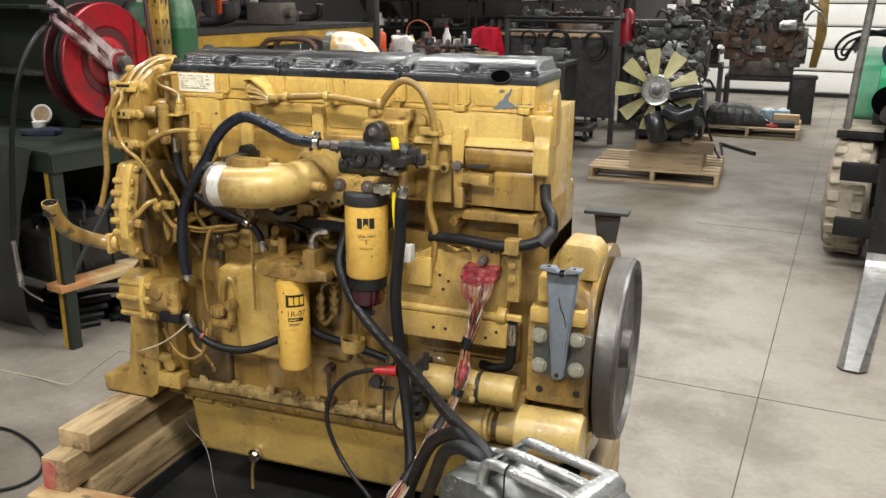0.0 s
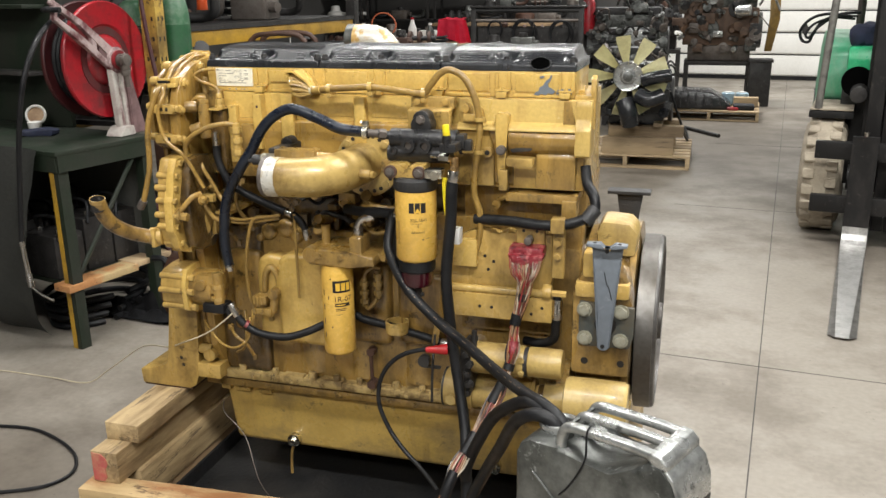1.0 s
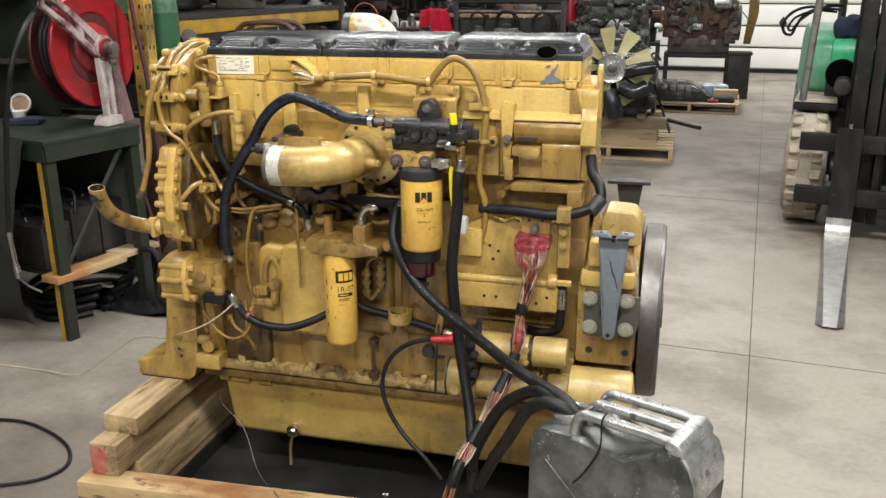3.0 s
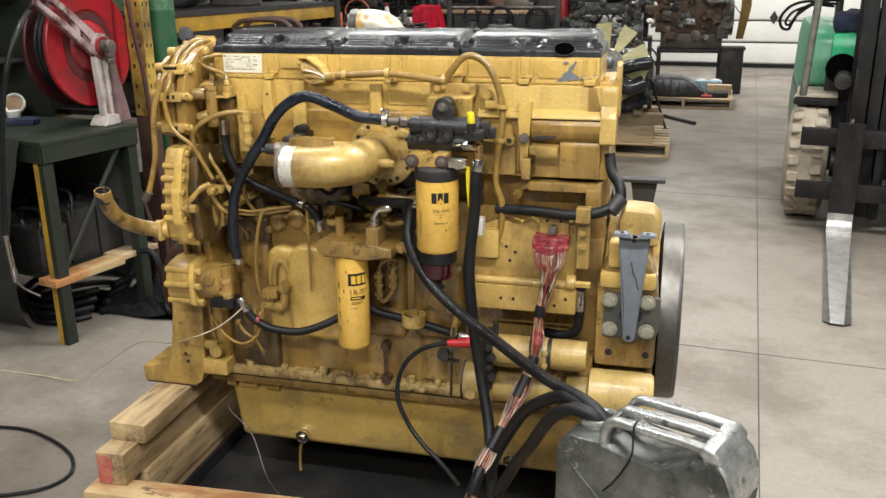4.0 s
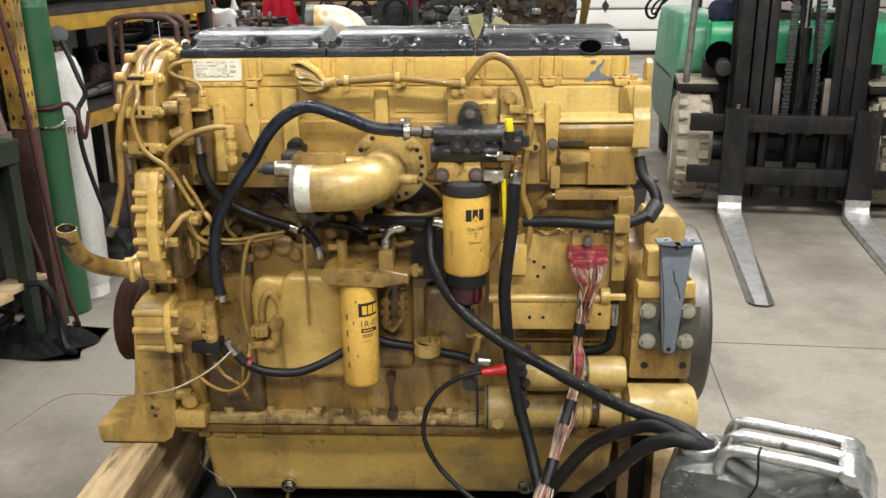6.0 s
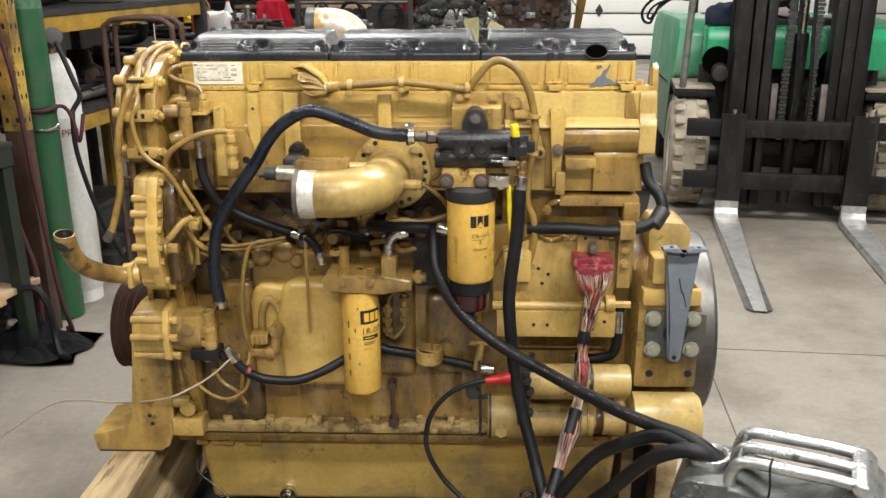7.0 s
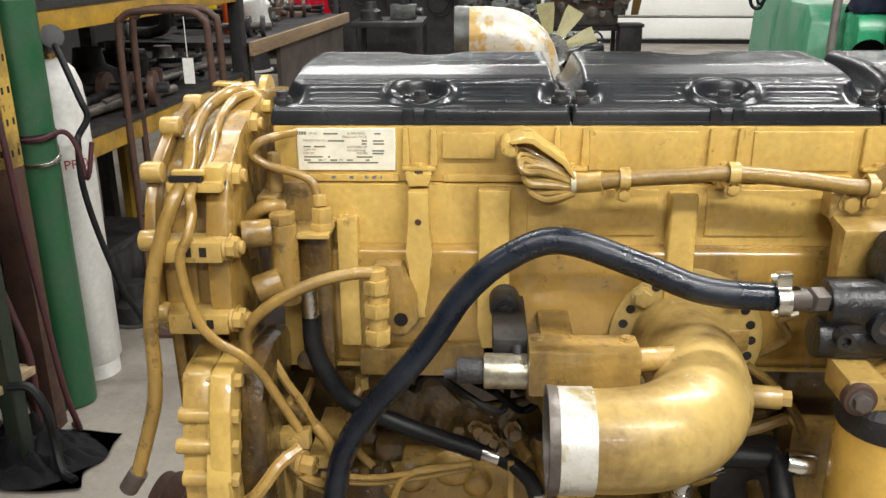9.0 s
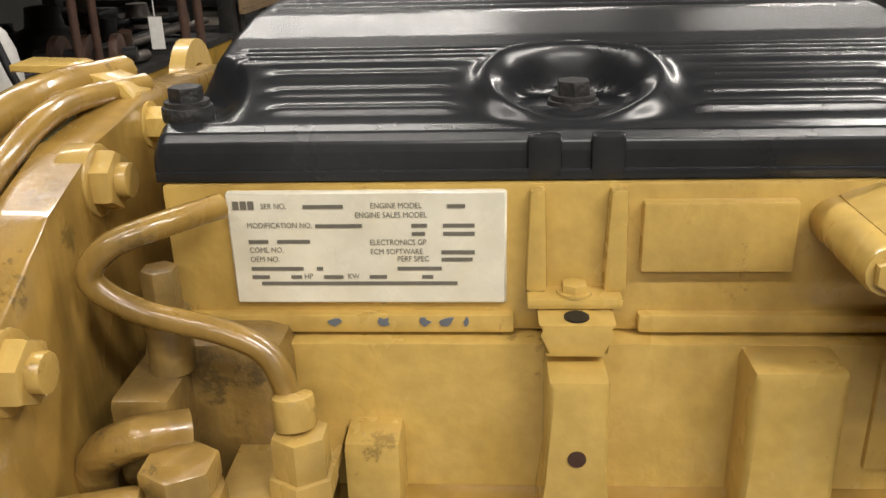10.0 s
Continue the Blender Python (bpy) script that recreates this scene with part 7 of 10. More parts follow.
# drip tray
tray_ = thing("drip_tray", (0.53, 0.11, 0.0), "shallow black oily drip tray under the engine", "tray")
part("tray_floor", box(B(), -0.168, 1.16, -0.30, 0.53, 0.0, 0.02), DARK, tray_)
for a in ((-0.168, 1.16, -0.305, -0.295), (-0.168, 1.16, 0.525, 0.535), (-0.170, -0.160, -0.295, 0.525), (1.15, 1.162, -0.295, 0.525)):
    part("tray_rim", box(B(), *a, 0.0, 0.075, 0.002), DARK, tray_)
bm = B()
rs = random.Random(9)
for k in range(26):
    x, y = rs.uniform(-0.05, 1.1), rs.uniform(-0.27, 0.0)
    s = rs.uniform(0.002, 0.006)
    box(bm, x - s, x + s, y - s, y + s, 0.02, 0.02 + s, m=pose(0, 0, 0))
tagged(part("paint_flakes", bm, WHITE), "scattered pale paint flakes in the drip tray", "flakes", "", "stuff")
bm = tube(B(), [(0.178, 0.035, 0.168), (0.170, 0.028, 0.14), (0.167, 0.026, 0.10), (0.166, 0.026, 0.055)], 0.005, 8)
part("drain_wire", bm, YELLOW_CAST, eng)
bm = tube(B(), [(-0.078, 0.022, 0.30), (-0.075, 0.018, 0.258), (0.008, 0.0, 0.187), (0.098, -0.09, 0.09), (0.20, -0.185, 0.08), (0.25, -0.28, 0.148), (0.30, -0.37, 0.2165), (0.33, -0.40, 0.2165)], 0.0017, 6)
part("thin_wire", bm, IRON, eng, "thin grey wire trailing from the pan")


# ---- fuel can ----
CM = Matrix.Translation((1.328, -0.716, 0)) @ Matrix.Rotation(radians(-24), 4, "Z")   # x runs along the can, from neck to handle end
can = thing("jerry_can", CM @ Vector((0, 0, 0.30)), "dented bare-metal fuel can with three handle bars and an open neck", "fuel can")


def cp_(name, bm, material, label="", angle=38):
    bmesh.ops.transform(bm, matrix=CM, verts=bm.verts)
    return part(name, bm, material, can, label, angle)


sec = [(-0.203, 0.30), (0.165, 0.30), (0.172, 0.33), (0.180, 0.655), (0.176, 0.708), (0.162, 0.746), (0.138, 0.770), (0.112, 0.772), (0.080, 0.748), (0.03, 0.720), (0.0, 0.708), (-0.04, 0.710), (-0.075, 0.724), (-0.10, 0.734), (-0.17, 0.731), (-0.197, 0.716), (-0.207, 0.688), (-0.207, 0.33)]
bm = prism(B(), sec, "y", -0.080, 0.080, 0.022)
bmesh.ops.triangulate(bm, faces=[f for f in bm.faces if len(f.verts) > 4])
bmesh.ops.subdivide_edges(bm, edges=[e for e in bm.edges if e.calc_length() > 0.05], cuts=3)
for v in bm.verts:
    v.co += Vector(noise.noise_vector(v.co * 14)) * 0.0028
cp_("can_body", bm, ALU_DULL, "", 50)
bm = prism(B(), [(0.118, 0.768), (0.120, 0.780), (0.140, 0.775), (0.165, 0.751), (0.180, 0.712), (0.184, 0.668), (0.176, 0.668), (0.168, 0.706), (0.152, 0.745), (0.132, 0.764)], "y", -0.070, 0.072, 0.004)
bmesh.ops.subdivide_edges(bm, edges=[e for e in bm.edges if e.calc_length() > 0.05], cuts=6)
for v in bm.verts:
    v.co.y += 0.008 * noise.noise(v.co * 30) * (1 if abs(v.co.y) > 0.06 else 0)
cp_("worn_shoulder", bm, ALU, "bright worn shoulder", 60)
for y in (-0.060, 0.0, 0.060):
    bm = tube(B(), [(-0.100, y, 0.728), (-0.098, y, 0.752), (-0.088, y, 0.775), (-0.066, y, 0.784), (0.0, y, 0.786), (0.07, y, 0.787), (0.125, y, 0.784)], 0.0118, 14, 6)
    cp_("handle_bar", bm, ALU, "worn bright handle bar")
bm = prism(B(), [(0.104, 0.788), (0.112, 0.7965), (0.134, 0.794), (0.150, 0.779), (0.152, 0.764), (0.120, 0.766), (0.108, 0.776)], "y", -0.074, 0.074, 0.006)
cp_("handle_bridge", bm, ALU, "bright plate joining the handle bars", 60)
bm = prism(B(), [(-0.112, 0.726), (-0.100, 0.768), (-0.090, 0.784), (-0.083, 0.782), (-0.092, 0.765), (-0.100, 0.726)], "y", -0.068, 0.068, 0.002)
cp_("handle_end", bm, ALU_DULL, "grimy plate at the handle foot")
for y in (-0.03, 0.03):
    cp_("handle_hole", prism(B(), [(-0.1085, 0.744), (-0.1000, 0.770), (-0.0975, 0.768), (-0.106, 0.742)], "y", y - 0.014, y + 0.014), INK)
bm = lathe_open(B(), [(0.030, -0.02), (0.036, -0.02), (0.044, 0.006), (0.042, 0.012), (0.036, 0.013), (0.031, 0.008)], (-0.147, 0.004, 0.736), (-0.12, 0, 1), 36)
cp_("neck", bm, ALU, "bright rolled neck ring")
cp_("neck_mouth", cyl(B(), (-0.147, 0.004, 0.7315), (-0.147, 0.004, 0.7335), 0.033, n=28), INK)
bm = tube(B(), [(-0.028, -0.060, 0.803), (-0.030, -0.074, 0.79), (-0.026, -0.083, 0.74), (-0.04, -0.086, 0.70), (-0.065, -0.087, 0.655), (-0.085, -0.087, 0.63)], 0.0022, 6)
cp_("thin_wire", bm, RUBBER)
for q in (1, -1):
    bm = prism(B(), [(-0.15, 0.515 - q * 0.13), (0.13, 0.515 + q * 0.11), (0.12, 0.53 + q * 0.11), (-0.16, 0.53 - q * 0.13)], "y", -0.0845, -0.07, 0.004)
    cp_("pressed_rib", bm, ALU_DULL)
crate = thing("wooden_crate", (1.3, -0.71, 0.0), "plain wooden crate under the fuel can", "crate")
for z0 in (0.0, 0.10, 0.20):
    for ys in (-0.84, -0.60):
        part("slat", box(B(), 1.08, 1.52, ys, ys + 0.02, z0 + 0.006, z0 + 0.092, 0.002), WOOD_OLD, crate)
for k in range(4):
    part("slat", box(B(), 1.08, 1.52, -0.84 + k * 0.066, -0.782 + k * 0.066, 0.284, 0.30, 0.002), WOOD_OLD, crate)
for xs in (1.085, 1.495):
    for ys in (-0.815, -0.62):
        part("post", box(B(), xs, xs + 0.02, ys, ys + 0.02, 0.0, 0.284), WOOD_OLD, crate)
crate.rotation_euler = (0, 0, radians(-30))
# ---- wires on the floor ----
bm = tube(B(), [(0.105, -0.17, 0.72), (0.06, -0.18, 0.68), (0.0, -0.18, 0.64), (-0.085, -0.17, 0.60), (-0.30, 0.05, 0.47), (-0.52, 0.25, 0.37), (-0.70, 0.40, 0.27), (-0.90, 0.46, 0.13), (-1.06, 0.50, 0.03), (-1.3, 0.55, 0.004), (-1.6, 0.55, 0.004), (-2.0, 0.5, 0.004)], 0.0025, 6, 8)
solo("thin_pale_wire", bm, mat("pale_wire", (0.5, 0.43, 0.3), 0.5, bump=0), "thin pale wire trailing from the engine to the floor", "wire")
bm = tube(B(), [(-1.3, 0.08, 0.008), (-1.05, 0.12, 0.008), (-0.88, 0.08, 0.008), (-0.73, 0.0, 0.008), (-0.65, -0.10, 0.008), (-0.66, -0.19, 0.008), (-0.74, -0.26, 0.008), (-0.9, -0.32, 0.008), (-1.2, -0.36, 0.008)], 0.0065, 8, 8)
solo("floor_cable", bm, RUBBER, "black cable looped on the concrete floor", "cable")

# ---- green steel bench ----
BM = Matrix.Translation((-1.362, 0.85, 0)) @ Matrix.Rotation(radians(-13.5), 4, "Z")
# local: x to the left is minus, y runs back along the side


def bp(name, bm, material, parent=None, label=""):
    bmesh.ops.transform(bm, matrix=BM, verts=bm.verts)
    return part(name, bm, material, parent, label)


bench = thing("steel_bench", BM @ Vector((-0.5, 0.6, 0)), "dark green steel workbench with yellow-edged legs", "workbench")
bp("tabletop", box(B(), -1.7, 0.0, 0.0, 0.57, 0.955, 0.978, 0.004), GREEN_DK, bench)
bp("back_board", box(B(), -1.7, -0.58, 0.548, 0.572, 0.979, 1.95, 0.004), GREEN_DK, bench, "dark back board")
bp("back_shelf", box(B(), -1.69, -0.72, 0.43, 0.547, 1.255, 1.275, 0.003), DULL_STEEL, bench, "narrow steel shelf on the back board")
bp("back_shelf", box(B(), -1.69, -0.66, 0.40, 0.547, 1.60, 1.62, 0.003), GREEN_DK, bench)
bp("apron", box(B(), -0.012, -0.002, 0.01, 0.56, 0.88, 0.955), GREEN_DK, bench)
bp("apron", box(B(), -1.69, -0.013, 0.002, 0.012, 0.88, 0.955), GREEN_DK, bench)
for x, y in ((-0.07, 0.012), (-0.07, 0.505), (-1.68, 0.012), (-1.68, 0.505)):
    bm = box(B(), x, x + 0.055, y, y + 0.006, 0.0, 0.95)
    box(bm, x + 0.049, x + 0.055, y + 0.006, y + 0.055, 0.0, 0.95)
    lg = bp("leg", bm, GREEN_DK, bench)
    if y > 0.1:
        continue
    bm = box(B(), x - 0.004, x + 0.024, y - 0.003, y, 0.0, 0.88)
    bmesh.ops.transform(bm, matrix=BM, verts=bm.verts)
    part("yellow_edge", bm, RACK, lg, "worn yellow painted edge")
bp("shelf_plank", box(B(), -0.12, -0.004, -0.02, 0.395, 0.30, 0.335, 0.004), mat("orange_plank", (0.42, 0.2, 0.075), 0.7, dirt=(0.46, 0.34, 0.17), amount=1.0, scale=3, bump=0.4, speck=(0.08, 0.05, 0.03), speck_amount=0.6, lo=0.48, hi=0.56), bench, "stained pine shelf plank")
bp("shelf_plank", box(B(), -0.165, -0.045, 0.400, 0.655, 0.302, 0.333, 0.004), WOOD_PALE, bench, "split pale pine plank")
bp("back_shelf", box(B(), -1.66, -0.14, 0.05, 0.56, 0.30, 0.32), GREEN_DK, bench)
# added backing, hides the lit floor behind the dark cases
bp("back_panel", box(B(), -1.66, -0.08, 0.545, 0.556, 0.335, 0.95), CANVAS, bench, "dark sheet added to close off the view behind")
bp("brace", tube(B(), [(-0.03, 0.05, 0.35), (-0.03, 0.45, 0.87)], 0.012, 8), GREEN_DK, bench)
# canvas sheet hanging over its front
bm = B()
nu, nv = 40, 30
g = []
for i in range(nu + 1):
    row = []
    for j in range(nv + 1):
        u, v = i / nu, j / nv
        x = -1.7 + 1.60 * u
        fold = 0.03 * math.sin(u * 21 + v * 1.3) * v + 0.02 * noise.noise(Vector((u * 6, v * 5, 1)))
        belly = 0.16 * math.sin(v * math.pi) ** 0.7 * (0.4 + 0.6 * v)
        row.append(bm.verts.new((x - 0.06 * v * u, -0.02 - belly + fold, 0.985 - 0.93 * v)))
    g.append(row)
for i in range(nu):
    for j in range(nv):
        bm.faces.new((g[i][j], g[i + 1][j], g[i + 1][j + 1], g[i][j + 1]))
bmesh.ops.solidify(bm, geom=bm.faces[:], thickness=0.008)
bmesh.ops.transform(bm, matrix=BM, verts=bm.verts)
solo("canvas_sheet", bm, CANVAS, "dark grey canvas sheet hanging over the bench front", "sheet")
# old batteries and boxes on the shelf
rb = random.Random(21)
for k in range(6):
    x, y = (-0.29 - 0.3 * (k // 3), 0.05 + 0.175 * (k % 3))
    h = rb.uniform(0.2, 0.3)
    c = BM @ Vector((x, y + 0.11, 0.322))
    t = thing("battery", c, "dusty black battery on the bench shelf", "battery", "batteries on the shelf")
    bp("case", box(B(), x - 0.12, x + 0.12, y, y + 0.165, 0.322, 0.322 + h, 0.008), GREASE, t)
    for s in (-0.07, 0.07):
        bp("terminal", cyl(B(), (x + s, y + 0.06, 0.322 + h), (x + s, y + 0.06, 0.345 + h), 0.012, n=12), STEEL, t)
    bm = tube(B(), [(x - 0.07, y + 0.06, 0.34 + h), (x - 0.02, y + 0.02, 0.41 + h), (x + 0.09, y + 0.05, 0.40 + h), (x + 0.13, y + 0.02, 0.30 + h)], 0.009, 8)
    bp("cable", bm, RUBBER, t)
for k in range(4):
    cx, cy, rr = -0.36 - 0.03 * k, 0.36 + 0.04 * k, 0.17 + 0.02 * k
    bm = tube(B(), [(cx + rr * math.cos(a) * 1.0, cy + rr * 1.3 * math.sin(a), 0.018 + 0.035 * k) for a in [i * 0.5 for i in range(13)]], 0.017, 8, 4)
    bmesh.ops.transform(bm, matrix=BM, verts=bm.verts)
    solo("coiled_hose", bm, RUBBER, "black hose coiled on the floor under the bench", "hose", "hoses under the bench")
bm = tube(B(), [(-0.02, 0.5, 0.335), (0.05, 0.52, 0.33), (0.09, 0.53, 0.24), (0.08, 0.55, 0.12), (0.12, 0.52, 0.03), (0.18, 0.50, 0.018)], 0.016, 8)
bmesh.ops.transform(bm, matrix=BM, verts=bm.verts)
solo("hanging_hose", bm, RUBBER, "black hose hanging off the bench shelf", "hose", "hoses under the bench")
# jar lid, rags and blue things on the bench top
jar = thing("jar_lid", (-1.965, 1.43, 0.978), "white jar lid with a tan liner leaning on a white cup", "jar lid")
LA = Vector((0.35, -0.85, 0.35)).normalized()
part("rim", lathe_open(B(), [(0.043, -0.008), (0.054, -0.008), (0.056, 0.004), (0.050, 0.010), (0.043, 0.006)], (-1.96, 1.44, 1.052), LA, 32), WHITE, jar)
part("liner", lathe(B(), [(0.044, -0.004), (0.044, 0.0), (0.03, 0.003), (0.0, 0.003)], (-1.96, 1.44, 1.052), LA, 28), mat("tan_liner", (0.36, 0.24, 0.14), 0.7, dirt=(0.2, 0.12, 0.07), amount=0.8, scale=20, bump=0.2), jar, "tan liner")
part("cup", lathe(B(), [(0.026, 0.0), (0.030, 0.004), (0.036, 0.05), (0.033, 0.052), (0.0, 0.046)], (-1.905, 1.36, 0.978), (0, 0, 1), 28), WHITE, jar)
NAVY = mat("navy_cloth", (0.012, 0.017, 0.045), 0.85, dirt=(0.02, 0.022, 0.03), amount=0.7, scale=12, bump=0.4)
bm = box(B(), -0.09, 0.09, -0.055, 0.055, 0, 0.03, 0.012)
bmesh.ops.subdivide_edges(bm, edges=bm.edges[:], cuts=2, use_grid_fill=True)
for v in bm.verts:
    v.co += Vector(noise.noise_vector(v.co * 18)) * 0.012
    v.co.z = max(0.001, v.co.z)
bmesh.ops.transform(bm, matrix=Matrix.Translation((-1.80, 1.26, 0.978)) @ Matrix.Rotation(0.4, 4, "Z"), verts=bm.verts)
solo("blue_rag", bm, NAVY, "crumpled navy rag on the bench top", "rag")
roll = thing("small_bottle", (-2.0, 1.72, 0.978), "small blue and white bottle lying on the bench", "bottle")
part("bottle_body", cyl(B(), (-2.03, 1.74, 1.0), (-1.985, 1.70, 1.035), 0.024, n=18, bev=0.005), BLUE, roll)
part("bottle_cap", cyl(B(), (-2.05, 1.757, 0.984 + 0.002), (-2.03, 1.74, 1.0), 0.019, n=18, bev=0.003), WHITE, roll, "white cap")

# ---- hose reel ----
reel = thing("hose_reel", (-1.45, 1.42, 0.978), "red steel hose reel on a pale cast stand", "hose reel")
RC, RA = Vector((-1.445, 1.37, 1.352)), Vector((0.993, -0.10, 0.0)).normalized()
for k, off in enumerate((0.02, -0.105)):
    bm = lathe(B(), [(0.03, 0.026), (0.105, 0.024), (0.118, 0.016), (0.125, 0.0), (0.165, 0.0), (0.175, 0.010), (0.272, 0.013), (0.280, 0.016), (0.285, 0.010), (0.285, -0.004), (0.276, -0.008), (0.03, -0.008)], RC + RA * off, RA, 72)
    part("reel_disc", bm, RED if k == 0 else mat("dull_red", (0.05, 0.008, 0.009), 0.5, bump=0.1), reel, "glossy red reel disc")
# sunk ring of the front disc, coloured darker than the rest
bm = lathe_open(B(), [(0.126, 0.0), (0.164, 0.0), (0.164, 0.003), (0.126, 0.003)], RC + RA * 0.0205, RA, 56)
part("pressed_ring", bm, mat("dark_ring_red", (0.10, 0.012, 0.014), 0.5, dirt=(0.05, 0.03, 0.028), amount=0.8, scale=8, bump=0.15), reel, "dark red pressed ring")
bm = lathe(B(), [(0.15, 0.0), (0.15, 0.10)], RC - RA * 0.095, RA, 40)
part("drum", bm, GREASE, reel)
for k in range(4):
    a = [RC - RA * (0.008 + 0.026 * k) + (Vector((0, 0, 1)) * math.cos(t) + RA.cross(Vector((0, 0, 1))) * math.sin(t)) * 0.222 for t in [i * math.pi / 8 for i in range(17)]]
    part("hose_turn", tube(B(), a, 0.0155, 8, 2), RUBBER, reel, "black hose wound on the drum")
side = RA.cross(Vector((0, 0, 1)))
bm = tube(B(), [RC + RA * 0.03, RC + RA * 0.11], 0.045, 20, 1)
cyl(bm, RC + RA * 0.10, RC + RA * 0.16, 0.03, n=20, bev=0.004)
cyl(bm, RC + RA * 0.135, RC + RA * 0.150, 0.036, n=6, bev=0.003)
cyl(bm, RC + RA * 0.14 + Vector((0, 0, 0.03)), RC + RA * 0.14 - Vector((0, 0, 0.05)), 0.024, n=18, bev=0.005)
cyl(bm, RC + RA * 0.14 - Vector((0, 0, 0.05)), RC + RA * 0.14 - Vector((0, 0, 0.075)), 0.022, n=6, bev=0.002)
cyl(bm, RC + RA * 0.14 - Vector((0, 0, 0.075)), RC + RA * 0.145 - Vector((0, 0, 0.13)), 0.014, n=14)
part("swivel", bm, IRON, reel, "greasy steel swivel")
PALE = mat("pale_pink_cast", (0.42, 0.33, 0.32), 0.4, dirt=(0.10, 0.028, 0.032), amount=0.95, scale=13, bump=0.25, speck=(0.05, 0.03, 0.03), speck_amount=0.5, speck_lo=0.6, lo=0.45, hi=0.62)
DUSTY = mat("dusty_mauve_cast", (0.21, 0.13, 0.13), 0.5, dirt=(0.07, 0.045, 0.045), amount=0.8, scale=14, bump=0.25)
F0 = RC + RA * 0.08


def arm(points, w, th, name, material=PALE, label=""):
    """A flat cast arm in the reel's plane: (across, up) points."""
    bm = B()
    lo = [bm.verts.new(F0 + side * a + Vector((0, 0, b)) - RA * th / 2) for a, b in points]
    hi = [bm.verts.new(F0 + side * a + Vector((0, 0, b)) + RA * th / 2) for a, b in points]
    n = len(points)
    bm.faces.new(lo[::-1]), bm.faces.new(hi)
    for i in range(n):
        bm.faces.new((lo[i], lo[(i + 1) % n], hi[(i + 1) % n], hi[i]))
    bmesh.ops.bevel(bm, geom=bm.edges[:], offset=w, segments=2, affect="EDGES", clamp_overlap=True)
    return part(name, bm, material, reel, label)


# which way is left in the plane of the disc
LS = 1.0 if side.x < 0 else -1.0
arm([(LS * -0.04, -0.03), (LS * -0.04, 0.03), (LS * 0.02, 0.055), (LS * 0.20, 0.20), (LS * 0.36, 0.298), (LS * 0.372, 0.275), (LS * 0.21, 0.172), (LS * 0.06, 0.035)], 0.004, 0.028, "guide_arm")
arm([(LS * 0.0, -0.055), (LS * 0.035, -0.02), (LS * 0.20, 0.122), (LS * 0.352, 0.226), (LS * 0.362, 0.203), (LS * 0.22, 0.098), (LS * 0.065, -0.03)], 0.004, 0.028, "guide_arm")
arm([(LS * 0.335, 0.285), (LS * 0.36, 0.29), (LS * 0.366, 0.205), (LS * 0.34, 0.205)], 0.003, 0.024, "guide_web")
arm([(LS * 0.115, 0.125), (LS * 0.15, 0.15), (LS * 0.15, 0.075), (LS * 0.12, 0.055)], 0.003, 0.022, "guide_web")
arm([(LS * 0.05, 0.045), (LS * 0.10, 0.095), (LS * 0.10, 0.045), (LS * 0.06, 0.0)], 0.003, 0.012, "guide_plate", DUSTY)
CREAM = mat("cream_cast", (0.50, 0.47, 0.43), 0.45, dirt=(0.26, 0.18, 0.17), amount=0.8, scale=14, bump=0.2)
arm([(LS * 0.03, 0.0), (LS * 0.05, -0.05), (LS * 0.030, -0.372), (LS * 0.012, -0.372), (LS * 0.012, -0.05)], 0.003, 0.034, "stand", CREAM)
arm([(LS * -0.006, -0.02), (LS * 0.004, -0.05), (LS * -0.014, -0.372), (LS * -0.034, -0.372), (LS * -0.024, -0.05)], 0.003, 0.034, "stand", CREAM)
arm([(LS * 0.014, -0.05), (LS * 0.012, -0.355), (LS * -0.12, -0.36), (LS * -0.05, -0.04)], 0.002, 0.018, "stand_web", PALE, "grimy pink cast web")
arm([(LS * -0.04, 0.0), (LS * -0.06, -0.02), (LS * -0.15, -0.372), (LS * -0.05, -0.372)], 0.004, 0.05, "stand", DUSTY)
arm([(LS * 0.075, -0.372), (LS * 0.055, -0.345), (LS * 0.03, -0.325), (LS * -0.03, -0.325), (LS * -0.04, -0.372)], 0.004, 0.10, "stand_foot", CREAM)
part("boss", cyl(B(), F0 - RA * 0.02, F0 + RA * 0.02, 0.064, n=28, bev=0.006), PALE, reel)
part("boss_ring", lathe_open(B(), [(0.034, 0.0), (0.048, 0.0), (0.048, 0.012), (0.034, 0.012)], F0 + RA * 0.02, RA, 28), RED, reel, "chipped red collar")
h0 = F0 + side * LS * 0.36 + Vector((0, 0, 0.25))
bm = tube(B(), [h0 + RA * 0.05, h0 - RA * 0.05, (-1.55, 1.25, 1.60), (-1.36, 0.85, 1.49), (-1.352, 0.72, 1.327), (-1.40, 0.70, 1.108), (-1.448, 0.70, 0.829), (-1.482, 0.70, 0.591)], 0.012, 10, 8)
part("loose_hose", bm, RUBBER, reel, "black air hose hanging from the guide arm")
e0 = Vector((-1.482, 0.70, 0.60))
bm = cyl(B(), e0, e0 + Vector((0.02, -0.01, -0.16)), 0.011, n=12)
cyl(bm, e0 + Vector((0.02, -0.01, -0.16)), e0 + Vector((0.035, -0.02, -0.22)), 0.014, n=12)
tube(bm, [e0 + Vector((0.035, -0.02, -0.22)), e0 + Vector((0.08, -0.02, -0.25)), e0 + Vector((0.14, -0.01, -0.28))], 0.005, 8)
part("air_gun", bm, STEEL, reel, "chrome blow gun")

# ---- pallet rack along the side ----
RM = Matrix.Translation((-1.33, 1.66, 0)) @ Matrix.Rotation(radians(-4.86), 4, "Z")   # y runs along the rack, minus x into it


